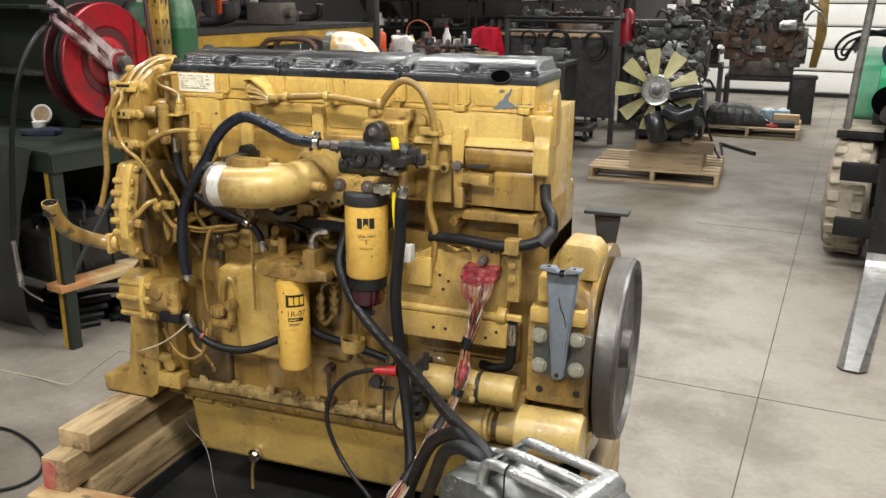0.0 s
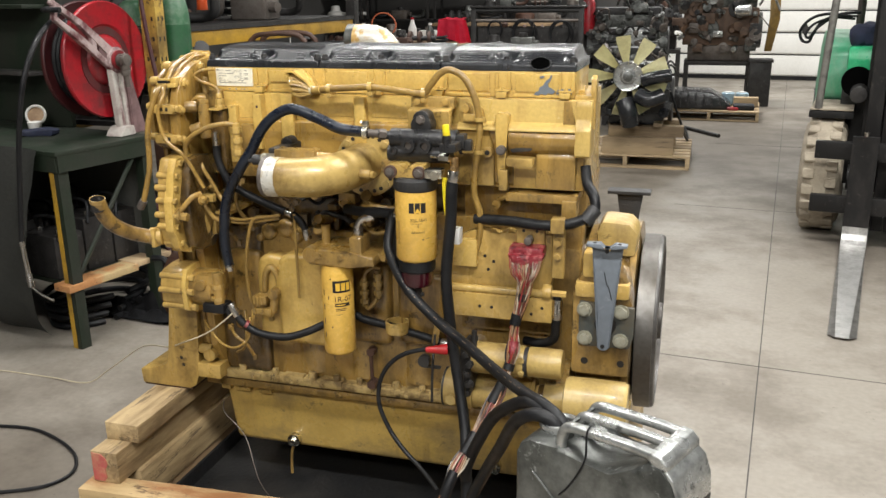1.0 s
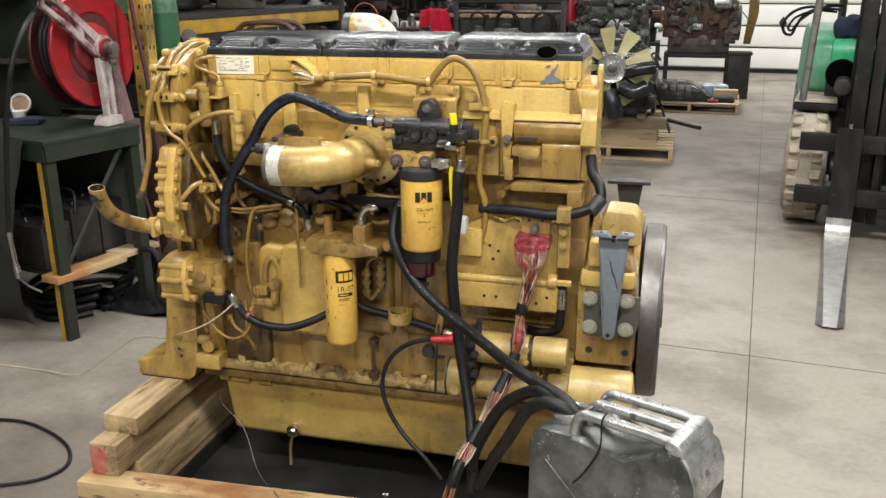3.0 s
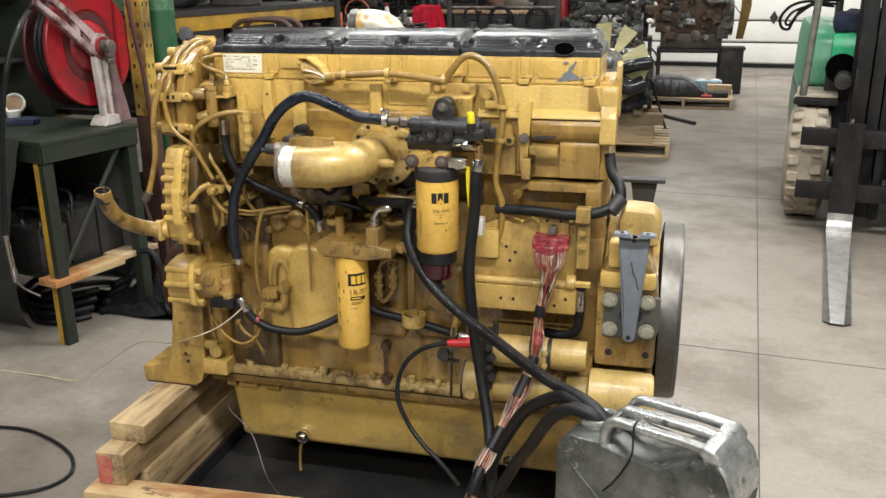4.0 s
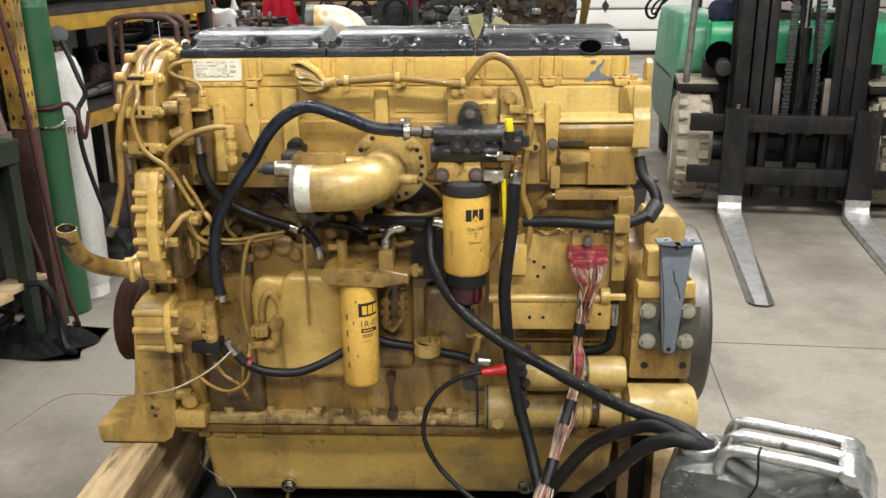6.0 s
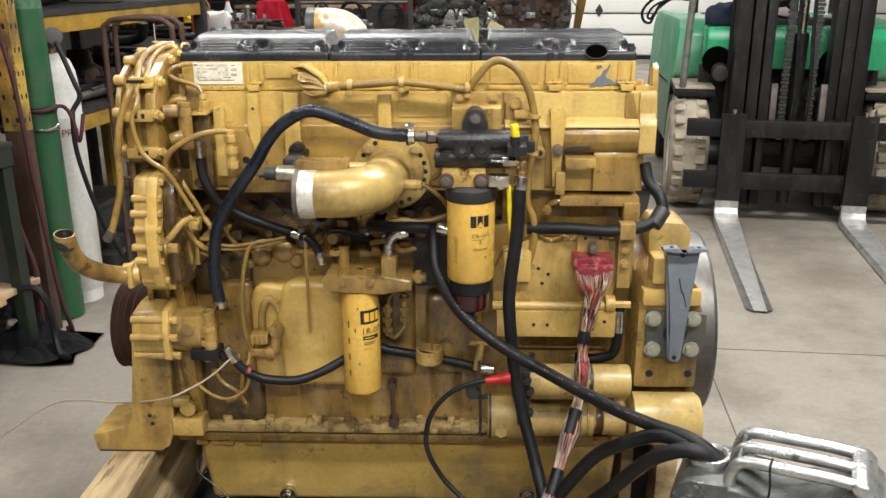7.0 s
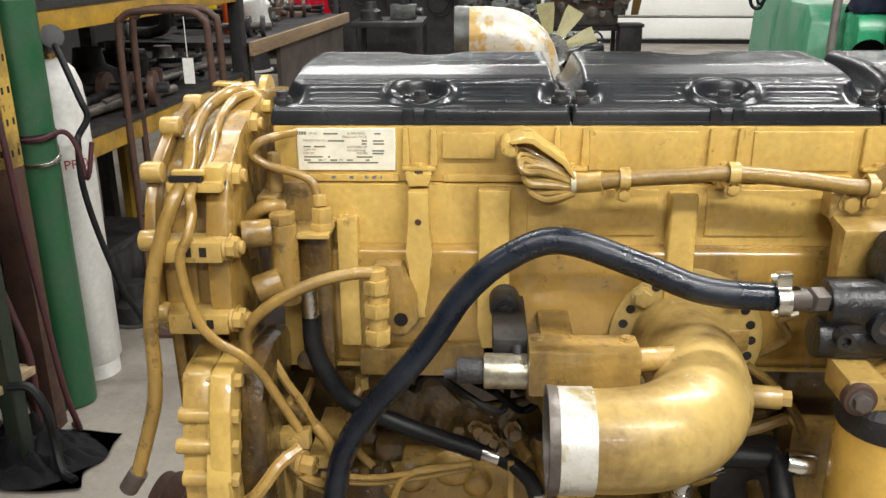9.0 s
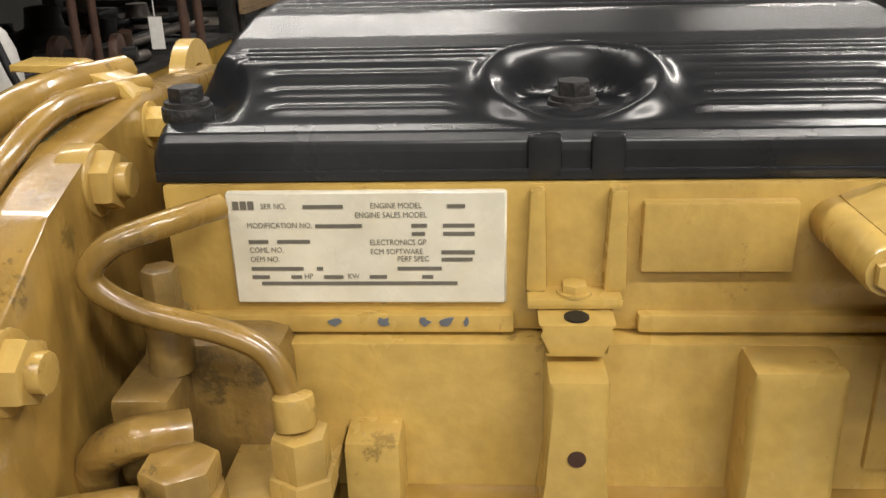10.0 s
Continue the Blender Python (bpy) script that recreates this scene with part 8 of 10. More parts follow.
def rp(name, bm, material, parent, label=""):
    bmesh.ops.transform(bm, matrix=RM, verts=bm.verts)
    return part(name, bm, material, parent, label)


rack = thing("pallet_rack", RM @ Vector((-0.4, 1.2, 0)), "yellow perforated pallet rack loaded with oily parts", "rack")
HOLE = INK
for y in (0.0, 2.35):
    for x in (-0.075, -1.0):
        front = (x, y) == (-0.075, 0.0)
        x, wide = (-0.05, 0.10) if front else (x, 0.075)
        if front:
            # below 0.98 m the upright is dark brown instead of yellow
            rp("upright_foot", box(B(), x + 0.001, x + wide - 0.001, y - 0.034, y + 0.034, 0.0, 0.98, 0.004), RUST, rack, "dark brown lower part of the upright")
        up = rp("upright", box(B(), x, x + wide, y - 0.035, y + 0.035, 0.98 if front else 0.0, 3.0, 0.004), RACK_DIRTY if front else GREASE, rack, "perforated yellow upright" if front else "dark steel upright")
        if not front:
            continue
        z = 1.02
        while z < 2.4:
            bm = B()
            for s in (0.026, 0.074):
                box(bm, x + s - 0.006, x + s + 0.006, y - 0.0365, y - 0.03, z, z + 0.022)
            for s in (-0.017, 0.017):
                box(bm, x + 0.095, x + 0.1015, y + s - 0.005, y + s + 0.005, z, z + 0.022)
            bmesh.ops.transform(bm, matrix=RM, verts=bm.verts)
            for b in clusters(bm):
                part_one("punched_hole", b, HOLE, up)
            z += 0.102
for zt, mt in ((0.955, RACK), (1.46, RACK), (2.3, RACK)):
    for x in (-0.06, -0.98):
        rp("rack_beam", box(B(), x, x + 0.045, 0.04, 2.31, zt - 0.085, zt, 0.004), mt, rack, "worn yellow rack beam")
    rp("shelf_board", box(B(), -0.98, -0.005, 0.04, 2.31, zt, zt + 0.028), GREASE, rack)
for y0, y1, h in ((0.10, 0.66, 0.42), (0.74, 1.30, 0.36)):
    tote = thing("storage_tote", RM @ Vector((-0.5, (y0 + y1) / 2, 0)), "black plastic storage tote on the floor under the rack", "tote", "totes under the rack")
    bm = box(B(), -0.92, -0.16, y0, y1, 0.0, h, 0.03)
    for v in bm.verts:
        f = 1 - 0.10 * (h - v.co.z) / h
        v.co.x, v.co.y = -0.54 + (v.co.x + 0.54) * f, (y0 + y1) / 2 + (v.co.y - (y0 + y1) / 2) * f
    rp("tub", bm, BLACK, tote)
    rp("lid", box(B(), -0.94, -0.14, y0 - 0.02, y1 + 0.02, h, h + 0.035, 0.012), GREASE, tote, "dusty dark lid")
# second bay: a long bench with a dark end panel
RB2 = thing("parts_bench", RM @ Vector((-0.4, 3.2, 0)), "long wooden parts bench with a dark side panel", "workbench")
rp("bench_top", box(B(), -0.95, 0.02, 2.42, 4.75, 1.10, 1.135, 0.004), GREASE, RB2)
rp("bench_edge", box(B(), 0.02, 0.05, 2.36, 4.75, 1.065, 1.145, 0.004), WOOD_OLD, RB2, "scuffed wooden edge board")
rp("side_panel", box(B(), -0.03, 0.0, 3.0, 4.7, 0.10, 1.10), mat("brown_panel", (0.10, 0.08, 0.065), 0.6, dirt=(0.05, 0.04, 0.034), amount=0.8, scale=3, bump=0.2), RB2, "scuffed brown side panel")
for y in (2.45, 4.65):
    rp("leg", box(B(), -0.06, -0.01, y, y + 0.06, 0.0, 1.10), GREASE, RB2)
    rp("leg", box(B(), -0.93, -0.88, y, y + 0.06, 0.0, 1.04), RACK, RB2)


# loose oily parts
def junk(x, y, z, s, seed, label, mats, name="oily_part", group="oily parts on the rack"):
    r = random.Random(seed)
    t = thing(name, (x, y, z), label, "machine part", group)
    kind = seed % 5
    m1, m2 = mats[seed % len(mats)], mats[(seed + 1) % len(mats)]
    if kind == 0:
        part("housing", lathe(B(), [(s * 0.3, 0), (s * 0.5, s * 0.05), (s * 0.48, s * 0.4), (s * 0.3, s * 0.5), (s * 0.25, s * 0.8), (s * 0.1, s * 0.82)], (x, y, z), (0, 0, 1), 20), m1, t)
        part("flange", cyl(B(), (x, y, z), (x, y, z + s * 0.06), s * 0.58, n=20, bev=0.004), m2, t)
    elif kind == 1:
        part("shaft", cyl(B(), (x - s * 0.7, y, z + s * 0.3), (x + s * 0.7, y + s * 0.2, z + s * 0.3), s * 0.1, n=14), m1, t)
        for k in range(3):
            xx = x - s * 0.4 + s * 0.4 * k
            part("gear", cyl(B(), (xx, y + s * 0.05 * k, z + s * 0.3), (xx + s * 0.12, y + s * 0.06 * k, z + s * 0.3), s * 0.3, n=18, bev=0.004), m2, t)
    elif kind == 2:
        part("case", box(B(), x - s * 0.5, x + s * 0.5, y - s * 0.4, y + s * 0.4, z, z + s * 0.55, s * 0.06), m1, t)
        part("cap", cyl(B(), (x, y, z + s * 0.55), (x, y, z + s * 0.75), s * 0.2, n=18, bev=0.005), m2, t)
        part("inlet", cyl(B(), (x + s * 0.45, y - s * 0.1, z + s * 0.3), (x + s * 0.75, y - s * 0.2, z + s * 0.3), s * 0.13, n=14, bev=0.004), m1, t)
    elif kind == 3:
        part("coil", tube(B(), [(x + s * 0.45 * math.cos(a), y + s * 0.45 * math.sin(a), z + s * 0.06 + s * 0.03 * a) for a in [i * 0.6 for i in range(22)]], s * 0.06, 8, 3), RUBBER, t)
    else:
        part("pipe", tube(B(), [(x - s * 0.6, y, z + s * 0.16), (x - s * 0.1, y + s * 0.1, z + s * 0.16), (x + s * 0.3, y, z + s * 0.3), (x + s * 0.4, y - s * 0.1, z + s * 0.7)], s * 0.15, 14, 5), m1, t)
        part("pipe_flange", cyl(B(), (x - s * 0.66, y, z + s * 0.16), (x - s * 0.58, y, z + s * 0.16), s * 0.26, n=18, bev=0.003), m2, t)
    return t


for k, (y0, y1, xo) in enumerate(((0.2, 1.5, -0.10), (0.5, 2.0, -0.17), (0.3, 1.9, -0.26), (0.9, 2.2, -0.12))):
    bm = tube(B(), [RM @ Vector((xo, y0, 1.008 + 0.03 * (k % 2))), RM @ Vector((xo - 0.03, (y0 + y1) / 2, 1.018 + 0.03 * (k % 2))), RM @ Vector((xo + 0.03, y1, 1.008 + 0.05 * (k % 2)))], 0.024 - 0.003 * k, 12, 5)
    solo("steel_pipe", bm, (IRON, GREASE, ALU_DULL, IRON)[k], "greasy steel pipe lying on the rack shelf", "pipe", "pipes on the rack")
OILY = [GREASE, IRON, BLACK, RUST, GREASE, ALU_DULL]
rj = random.Random(5)
for zt, n in ((0.983, 26), (1.49, 11), (0.0, 16)):
    for k in range(n):
        p = RM @ Vector((rj.uniform(-0.8, -0.12), 0.12 + 2.1 * (k + 0.5) / n, 0))
        junk(p.x, p.y, zt, rj.uniform(0.14, 0.28), rj.randrange(1000), "oily grey machine part lying on the rack", OILY)
for k in range(16):
    p = RM @ Vector((rj.uniform(-0.75, -0.1), 2.55 + 2.1 * (k + 0.5) / 16, 0))
    junk(p.x, p.y, 1.135, rj.uniform(0.14, 0.26), rj.randrange(1000), "oily machine part lying on the parts bench", OILY, group="oily parts on the bench")
# bright cans on the upper shelf
for k, (x, y, z, mt, lab, h) in enumerate(((-2.10, 3.40, 1.488, ORANGE, "orange-red spray can on the rack shelf", 0.24), (-2.27, 3.94, 1.488, BLACK, "dark jar on the rack shelf", 0.2), (-2.15, 3.93, 1.488, WHITE, "pale bottle on the rack shelf", 0.2), (-1.41, 4.70, 1.135, ORANGE, "orange bottle standing on the parts bench", 0.26))):
    c = thing("spray_can", (x, y, z), lab, "can", "cans on the shelf")
    part("can_body", lathe(B(), [(0.040, 0), (0.042, 0.004), (0.042, h - 0.03), (0.03, h - 0.012), (0.014, h)], (x, y, z), (0, 0, 1), 24), mt, c)
    part("can_cap", cyl(B(), (x, y, z + h), (x, y, z + 0.02 + h), 0.013, n=14, bev=0.003), WHITE, c)
bm = box(B(), -0.09, 0.09, -0.07, 0.07, 0, 0.22, 0.05, 3)
bmesh.ops.subdivide_edges(bm, edges=bm.edges[:], cuts=2, use_grid_fill=True)
for v in bm.verts:
    v.co += Vector(noise.noise_vector(v.co * 16)) * 0.03
    v.co.z = max(0.002, v.co.z)
bmesh.ops.translate(bm, vec=(-1.27, 4.80, 1.135), verts=bm.verts)
solo("white_rag", bm, WHITE, "crumpled white rag on the parts bench", "rag")


# hoses hung over the rack
MAROON = mat("maroon_hose_rubber", (0.055, 0.014, 0.016), 0.55, dirt=(0.03, 0.018, 0.016), amount=0.8, scale=14, bump=0.15)
bm = tube(B(), [(-1.40, 1.60, 2.30), (-1.345, 1.57, 1.90), (-1.305, 1.55, 1.55), (-1.287, 1.55, 1.39), (-1.266, 1.55, 1.247), (-1.253, 1.55, 1.077), (-1.246, 1.55, 0.926), (-1.241, 1.55, 0.80), (-1.225, 1.56, 0.5), (-1.205, 1.57, 0.2), (-1.19, 1.60, 0.03), (-1.24, 1.66, 0.012)], 0.011, 10, 6)
solo("welding_hose", bm, MAROON, "dark maroon hose hanging down the rack upright", "hose", "hoses on the rack")
bm = tube(B(), [(-1.47, 1.52, 0.60), (-1.40, 1.50, 0.70), (-1.341, 1.50, 0.654), (-1.296, 1.50, 0.495), (-1.268, 1.50, 0.36), (-1.272, 1.50, 0.193), (-1.29, 1.50, 0.05), (-1.36, 1.50, 0.012)], 0.013, 10, 6)
solo("welding_hose", bm, MAROON, "dark maroon hose drooping beside the bench shelf", "hose", "hoses on the rack")


# ---- gas bottles and hand truck ----
oxy = thing("oxygen_cylinder", (-1.325, 1.85, 0), "tall dark green gas cylinder strapped upright beside the rack", "gas cylinder")
part("cylinder_body", lathe(B(), [(0.065, 0), (0.082, 0.008), (0.082, 1.50), (0.081, 1.51)], (-1.325, 1.85, 0), (0, 0, 1), 48), GREEN_CYL, oxy)
# lighter green with a whitish mottle
MOTTLED_GREEN = mat("mottled_pale_green", (0.045, 0.13, 0.065), 0.5, dirt=(0.22, 0.28, 0.22), amount=0.8, scale=12, bump=0.15)
part("shoulder", lathe(B(), [(0.0815, 0.0), (0.080, 0.04), (0.075, 0.09), (0.064, 0.135), (0.048, 0.17), (0.036, 0.19), (0.034, 0.21)], (-1.325, 1.85, 1.505), (0, 0, 1), 48), MOTTLED_GREEN, oxy, "pale green shoulder, lighter than the body")
part("valve_cap", lathe(B(), [(0.038, 0), (0.040, 0.01), (0.040, 0.09), (0.03, 0.12), (0.0, 0.13)], (-1.325, 1.85, 1.715), (0, 0, 1), 24), GREEN_CYL, oxy)
part("strap", lathe_open(B(), [(0.0822, -0.012), (0.086, -0.012), (0.086, 0.012), (0.0822, 0.012)], (-1.325, 1.85, 1.05), (0, 0, 1), 40), CLOTH_DK, oxy, "dark ratchet strap")
part("strap_tail", tube(B(), [(-1.37, 1.80, 1.05), (-1.31, 1.77, 1.045), (-1.25, 1.78, 1.05), (-1.205, 1.85, 1.06), (-1.17, 1.86, 1.0), (-1.15, 1.85, 0.90), (-1.13, 1.84, 0.92), (-1.12, 1.87, 1.02)], 0.009, 6), mat("maroon_strap", (0.055, 0.011, 0.016), 0.8, bump=0.3), oxy)
bm = lathe_open(B(), [(0.0822, -0.006), (0.087, -0.006), (0.087, 0.006), (0.0822, 0.006)], (-1.325, 1.85, 0.955), (0, 0, 1), 40)
tube(bm, [(-1.40, 1.83, 0.955), (-1.36, 1.785, 0.955), (-1.30, 1.772, 0.953), (-1.235, 1.79, 0.965), (-1.215, 1.82, 0.985)], 0.006, 8)
part("steel_collar", bm, STEEL, oxy)
can_ = thing("green_canister", (-1.63, 1.92, 1.488), "dusty pale green steel canister on the rack shelf", "canister")
part("canister_body", lathe(B(), [(0.068, 0.0), (0.075, 0.006), (0.075, 0.095), (0.07, 0.118), (0.05, 0.138), (0.03, 0.145)], (-1.63, 1.92, 1.489), (0, 0, 1), 36), MOTTLED_GREEN, can_)
part("cap", cyl(B(), (-1.63, 1.92, 1.63), (-1.63, 1.92, 1.66), 0.027, n=20, bev=0.004), WHITE, can_, "pale screw cap")
prop = thing("propane_cylinder", (-1.345, 2.10, 0), "white propane cylinder with red lettering", "gas cylinder")
part("cylinder_body", lathe(B(), [(0.085, 0), (0.108, 0.03), (0.108, 0.92), (0.109, 0.925), (0.108, 0.93), (0.108, 1.07), (0.101, 1.14), (0.082, 1.195), (0.05, 1.225), (0.03, 1.232)], (-1.345, 2.10, 0.05), (0, 0, 1), 48), WHITE, prop)
part("foot_ring", lathe_open(B(), [(0.085, 0), (0.095, 0), (0.095, 0.08), (0.085, 0.08)], (-1.345, 2.10, 0), (0, 0, 1), 40), WHITE, prop)
part("valve", cyl(B(), (-1.345, 2.10, 1.27), (-1.345, 2.10, 1.35), 0.022, n=16, bev=0.003), BRASS, prop)
vs, fs = letters("PROPANE", 0.05)
part("lettering", place_mesh(B(), vs, fs, wrap(-1.345, 2.10, 0.1088, 0.42, 0.885)), RED, prop, "red stencilled lettering")
part("regulator", cyl(B(), (-1.325, 2.08, 1.345), (-1.285, 2.03, 1.37), 0.045, n=24, bev=0.01), BLACK, prop)
part("gas_hose", tube(B(), [(-1.30, 2.05, 1.355), (-1.25, 2.0, 1.30), (-1.19, 1.97, 1.16), (-1.17, 1.97, 1.09), (-1.20, 1.95, 1.03), (-1.20, 1.93, 1.0), (-1.20, 1.92, 0.85), (-1.17, 1.93, 0.65), (-1.12, 1.96, 0.42), (-1.07, 2.0, 0.27)], 0.012, 10), RUBBER, prop)
ht = thing("hand_truck", (-1.07, 2.62, 0), "old brown steel hand truck with looped handles", "hand truck")
for s, nm in ((-0.20, "loop"), (0.18, "loop")):
    part("handle_loop", tube(B(), [(-1.07 - 0.19, 2.62 + s * 0.4, 0.02), (-1.07 - 0.19, 2.62 + s * 0.4, 0.7), (-1.07 - 0.185, 2.62 + s * 0.4, 1.30), (-1.07 - 0.16, 2.62 + s * 0.4, 1.395), (-1.07 - 0.08, 2.62 + s * 0.4, 1.42), (-1.07 + 0.10, 2.62 + s * 0.4, 1.42), (-1.07 + 0.17, 2.62 + s * 0.4, 1.39), (-1.07 + 0.19, 2.62 + s * 0.4, 1.30), (-1.07 + 0.19, 2.62 + s * 0.4, 0.7), (-1.07 + 0.19, 2.62 + s * 0.4, 0.02)], 0.0155, 10), RUST, ht)
for z in (0.25, 0.55):
    part("cross_bar", cyl(B(), (-1.26, 2.54, z), (-0.88, 2.54, z), 0.012, n=10), RUST, ht)
part("toe_plate", box(B(), -1.27, -0.87, 2.42, 2.72, 0.0, 0.02, 0.003), RUST, ht)
bm = box(B(), -0.985, -0.94, 2.50, 2.503, 1.13, 1.235)
box(bm, -0.964, -0.961, 2.50, 2.502, 1.23, 1.40)
part("paper_tag", bm, WHITE, ht, "white paper tag")

# cloth heap on the floor
bm = B()
n = 54
g = []
for i in range(n + 1):
    row = []
    for j in range(n + 1):
        u, v = i / n * 2 - 1, j / n * 2 - 1
        r = math.hypot(u, v)
        h = max(0.0, 0.11 * (1 - r * r)) * (0.35 + 1.7 * abs(noise.noise(Vector((u * 3.4, v * 3.4, 4))))) + 0.014 * max(0.0, 1 - r) * abs(noise.noise(Vector((u * 6, v * 6, 1))))
        edge = 1 + 0.25 * noise.noise(Vector((math.atan2(v, u) * 1.2, 2, 7)))
        row.append(bm.verts.new((-1.33 + 0.30 * u * edge, 1.43 + 0.17 * v * edge, 0.012 + h)))
    g.append(row)
for i in range(n):
    for j in range(n):
        bm.faces.new((g[i][j], g[i + 1][j], g[i + 1][j + 1], g[i][j + 1]))
bmesh.ops.solidify(bm, geom=bm.faces[:], thickness=0.004)
solo("black_cloth", bm, CLOTH_DK, "crumpled black cloth on the floor by the bench", "cloth")


# ---- forklift ----
FM = Matrix.Translation((2.86, 3.50, 0)) @ Matrix.Rotation(radians(-9.5), 4, "Z")   # minus y is its front
lift = thing("forklift", FM @ Vector((0, 1.2, 0)), "green forklift with a black mast and worn steel forks lowered", "forklift")


def fp(name, bm, material, parent=None, label="", angle=38):
    bmesh.ops.transform(bm, matrix=FM, verts=bm.verts)
    return part(name, bm, material, parent or lift, label, angle)


for s in (-0.405, 0.405):
    bm = B()
    prism(bm, [(0.0, 0.74), (0.04, 0.74), (0.045, 0.05), (0.045, 0.012), (-0.05, 0.008), (-1.62, 0.008), (-1.66, 0.012), (-1.66, 0.016), (-0.06, 0.055), (-0.015, 0.075), (0.0, 0.11)], "x", s - 0.076, s + 0.076, 0.004)
    for v in bm.verts:   # the tip is clipped at its corners
        if v.co.y < -1.64:
            v.co.x = s + (v.co.x - s) * 0.42
        elif v.co.y < -1.5:
            v.co.x = s + (v.co.x - s) * 0.88
    fk = fp("fork", bm, FORK, None, "worn bright steel fork")
    bm = box(B(), s - 0.077, s + 0.077, -0.0035, 0.046, 0.16, 0.745)
    bmesh.ops.transform(bm, matrix=FM, verts=bm.verts)
    part("fork_shank", bm, MAST, fk, "black painted fork shank")
    bm = cyl(B(), (s, 0.02, 0.745), (s, 0.02, 0.775), 0.014, n=12)
    bmesh.ops.transform(bm, matrix=FM, verts=bm.verts)
    part("fork_pin", bm, STEEL, fk)
fp("carriage_bar", box(B(), -0.70, 0.70, 0.046, 0.10, 0.585, 0.70, 0.008), MAST)
fp("carriage_bar", box(B(), -0.70, 0.70, 0.046, 0.10, 0.23, 0.345, 0.008), MAST)
for s in (-0.22, 0.22):
    fp("carriage_plate", box(B(), s - 0.02, s + 0.02, 0.10, 0.16, 0.23, 0.70, 0.004), MAST)
for s in (-1, 1):
    for k, (a, b, y0, y1) in enumerate(((0.18, 0.24, 0.16, 0.32), (0.25, 0.32, 0.18, 0.36), (0.33, 0.42, 0.20, 0.40))):
        fp("mast_rail", box(B(), min(s * a, s * b), max(s * a, s * b), y0, y1, 0.10, 2.15, 0.006), MAST)
    fp("mast_lip", box(B(), min(s * 0.33, s * 0.44), max(s * 0.33, s * 0.44), 0.40, 0.42, 0.10, 2.15), MAST)
for z in (0.42, 0.80, 2.1):
    fp("mast_cross", box(B(), -0.35, 0.35, 0.30, 0.36, z, z + 0.09, 0.006), MAST)
for s in (-0.085, 0.085):
    bm = B()
    for k in range(60):
        z = 0.55 + 0.025 * k
        box(bm, s - (0.026 if k % 2 else 0.019), s + (0.026 if k % 2 else 0.019), 0.19, 0.215, z, z + 0.021)
    fp("lift_chain", bm, GREASE)
fp("lift_ram", cyl(B(), (0.0, 0.27, 0.10), (0.0, 0.27, 1.25), 0.045, n=20), MAST)
fp("ram_rod", cyl(B(), (0.0, 0.27, 1.25), (0.0, 0.27, 2.1), 0.028, n=16), STEEL)
for s in (-0.04, 0.05):
    fp("mast_hose", tube(B(), [(s, 0.19, 0.5), (s + 0.02, 0.17, 0.9), (s, 0.19, 1.4), (s, 0.19, 2.1)], 0.012, 8), RUBBER)
for s in (-0.15, 0.16):
    fp("roller_guard", prism(B(), [(0.14, 0.60), (0.20, 0.60), (0.20, 0.93), (0.16, 0.93)], "x", s - 0.02, s + 0.02, 0.004), IRON)
# front wheels
for s in (-1, 1):
    x0 = s * 0.66
    w = 0.12
    bm = lathe(B(), [(0.20, -w + 0.03), (0.22, -w - 0.005), (0.29, -w - 0.018), (0.335, -w - 0.008), (0.362, -w + 0.022), (0.372, -w + 0.05), (0.396, -w + 0.075), (0.400, 0.0), (0.396, w - 0.075), (0.372, w - 0.05), (0.362, w - 0.022), (0.335, w + 0.008), (0.29, w + 0.018), (0.22, w + 0.005), (0.20, w - 0.03)], (x0, 0.56, 0.40), (1, 0, 0), 48)
    wh = fp("wheel", bm, TYRE, None, "dusty lugged front tyre")
    for k in range(22):
        a = 2 * math.pi * k / 22
        for sd in (-1, 1):
            m = FM @ Matrix.Translation((x0, 0.56, 0.40)) @ Matrix.Rotation(a + (0.14 if sd > 0 else 0), 4, "X")
            part("tread_lug", box(B(), sd * 0.108, sd * 0.03, -0.034, 0.034, 0.352, 0.403, 0.008, 1, m=m), TYRE, wh)
    bm = lathe(B(), [(0.0, 0.02), (0.06, 0.03), (0.10, 0.01), (0.19, 0.03), (0.205, 0.09), (0.205, -0.09)], (x0 + s * 0.03, 0.56, 0.40), (s, 0, 0), 36)
    bmesh.ops.transform(bm, matrix=FM, verts=bm.verts)
    part("wheel_rim", bm, WHITE, wh, "pale dusty rim")
    fd = fp("fender", prism(B(), [(0.40, 0.80), (0.40, 0.845), (0.98, 0.86), (1.05, 0.74), (1.03, 0.73), (0.96, 0.835), (0.44, 0.82), (0.43, 0.80)], "x", s * 0.63 - 0.15, s * 0.63 + 0.13, 0.003), MAST)
    bm = box(B(), s * 0.63 - 0.145, s * 0.63 + 0.125, 0.402, 0.96, 0.852, 0.864, 0.002)
    bmesh.ops.transform(bm, matrix=FM, verts=bm.verts)
    part("fender_top", bm, TYRE, fd, "pale dusty fender top")
    bm = lathe(B(), [(0.12, -0.09), (0.24, -0.09), (0.265, -0.06), (0.265, 0.06), (0.24, 0.09), (0.12, 0.09)], (s * 0.72, 2.25, 0.265), (1, 0, 0), 36)
    fp("wheel", bm, GREASE, None, "dark worn rear tyre")
fp("axle", cyl(B(), (-0.5, 0.56, 0.375), (0.5, 0.56, 0.375), 0.09, n=20), GREASE)
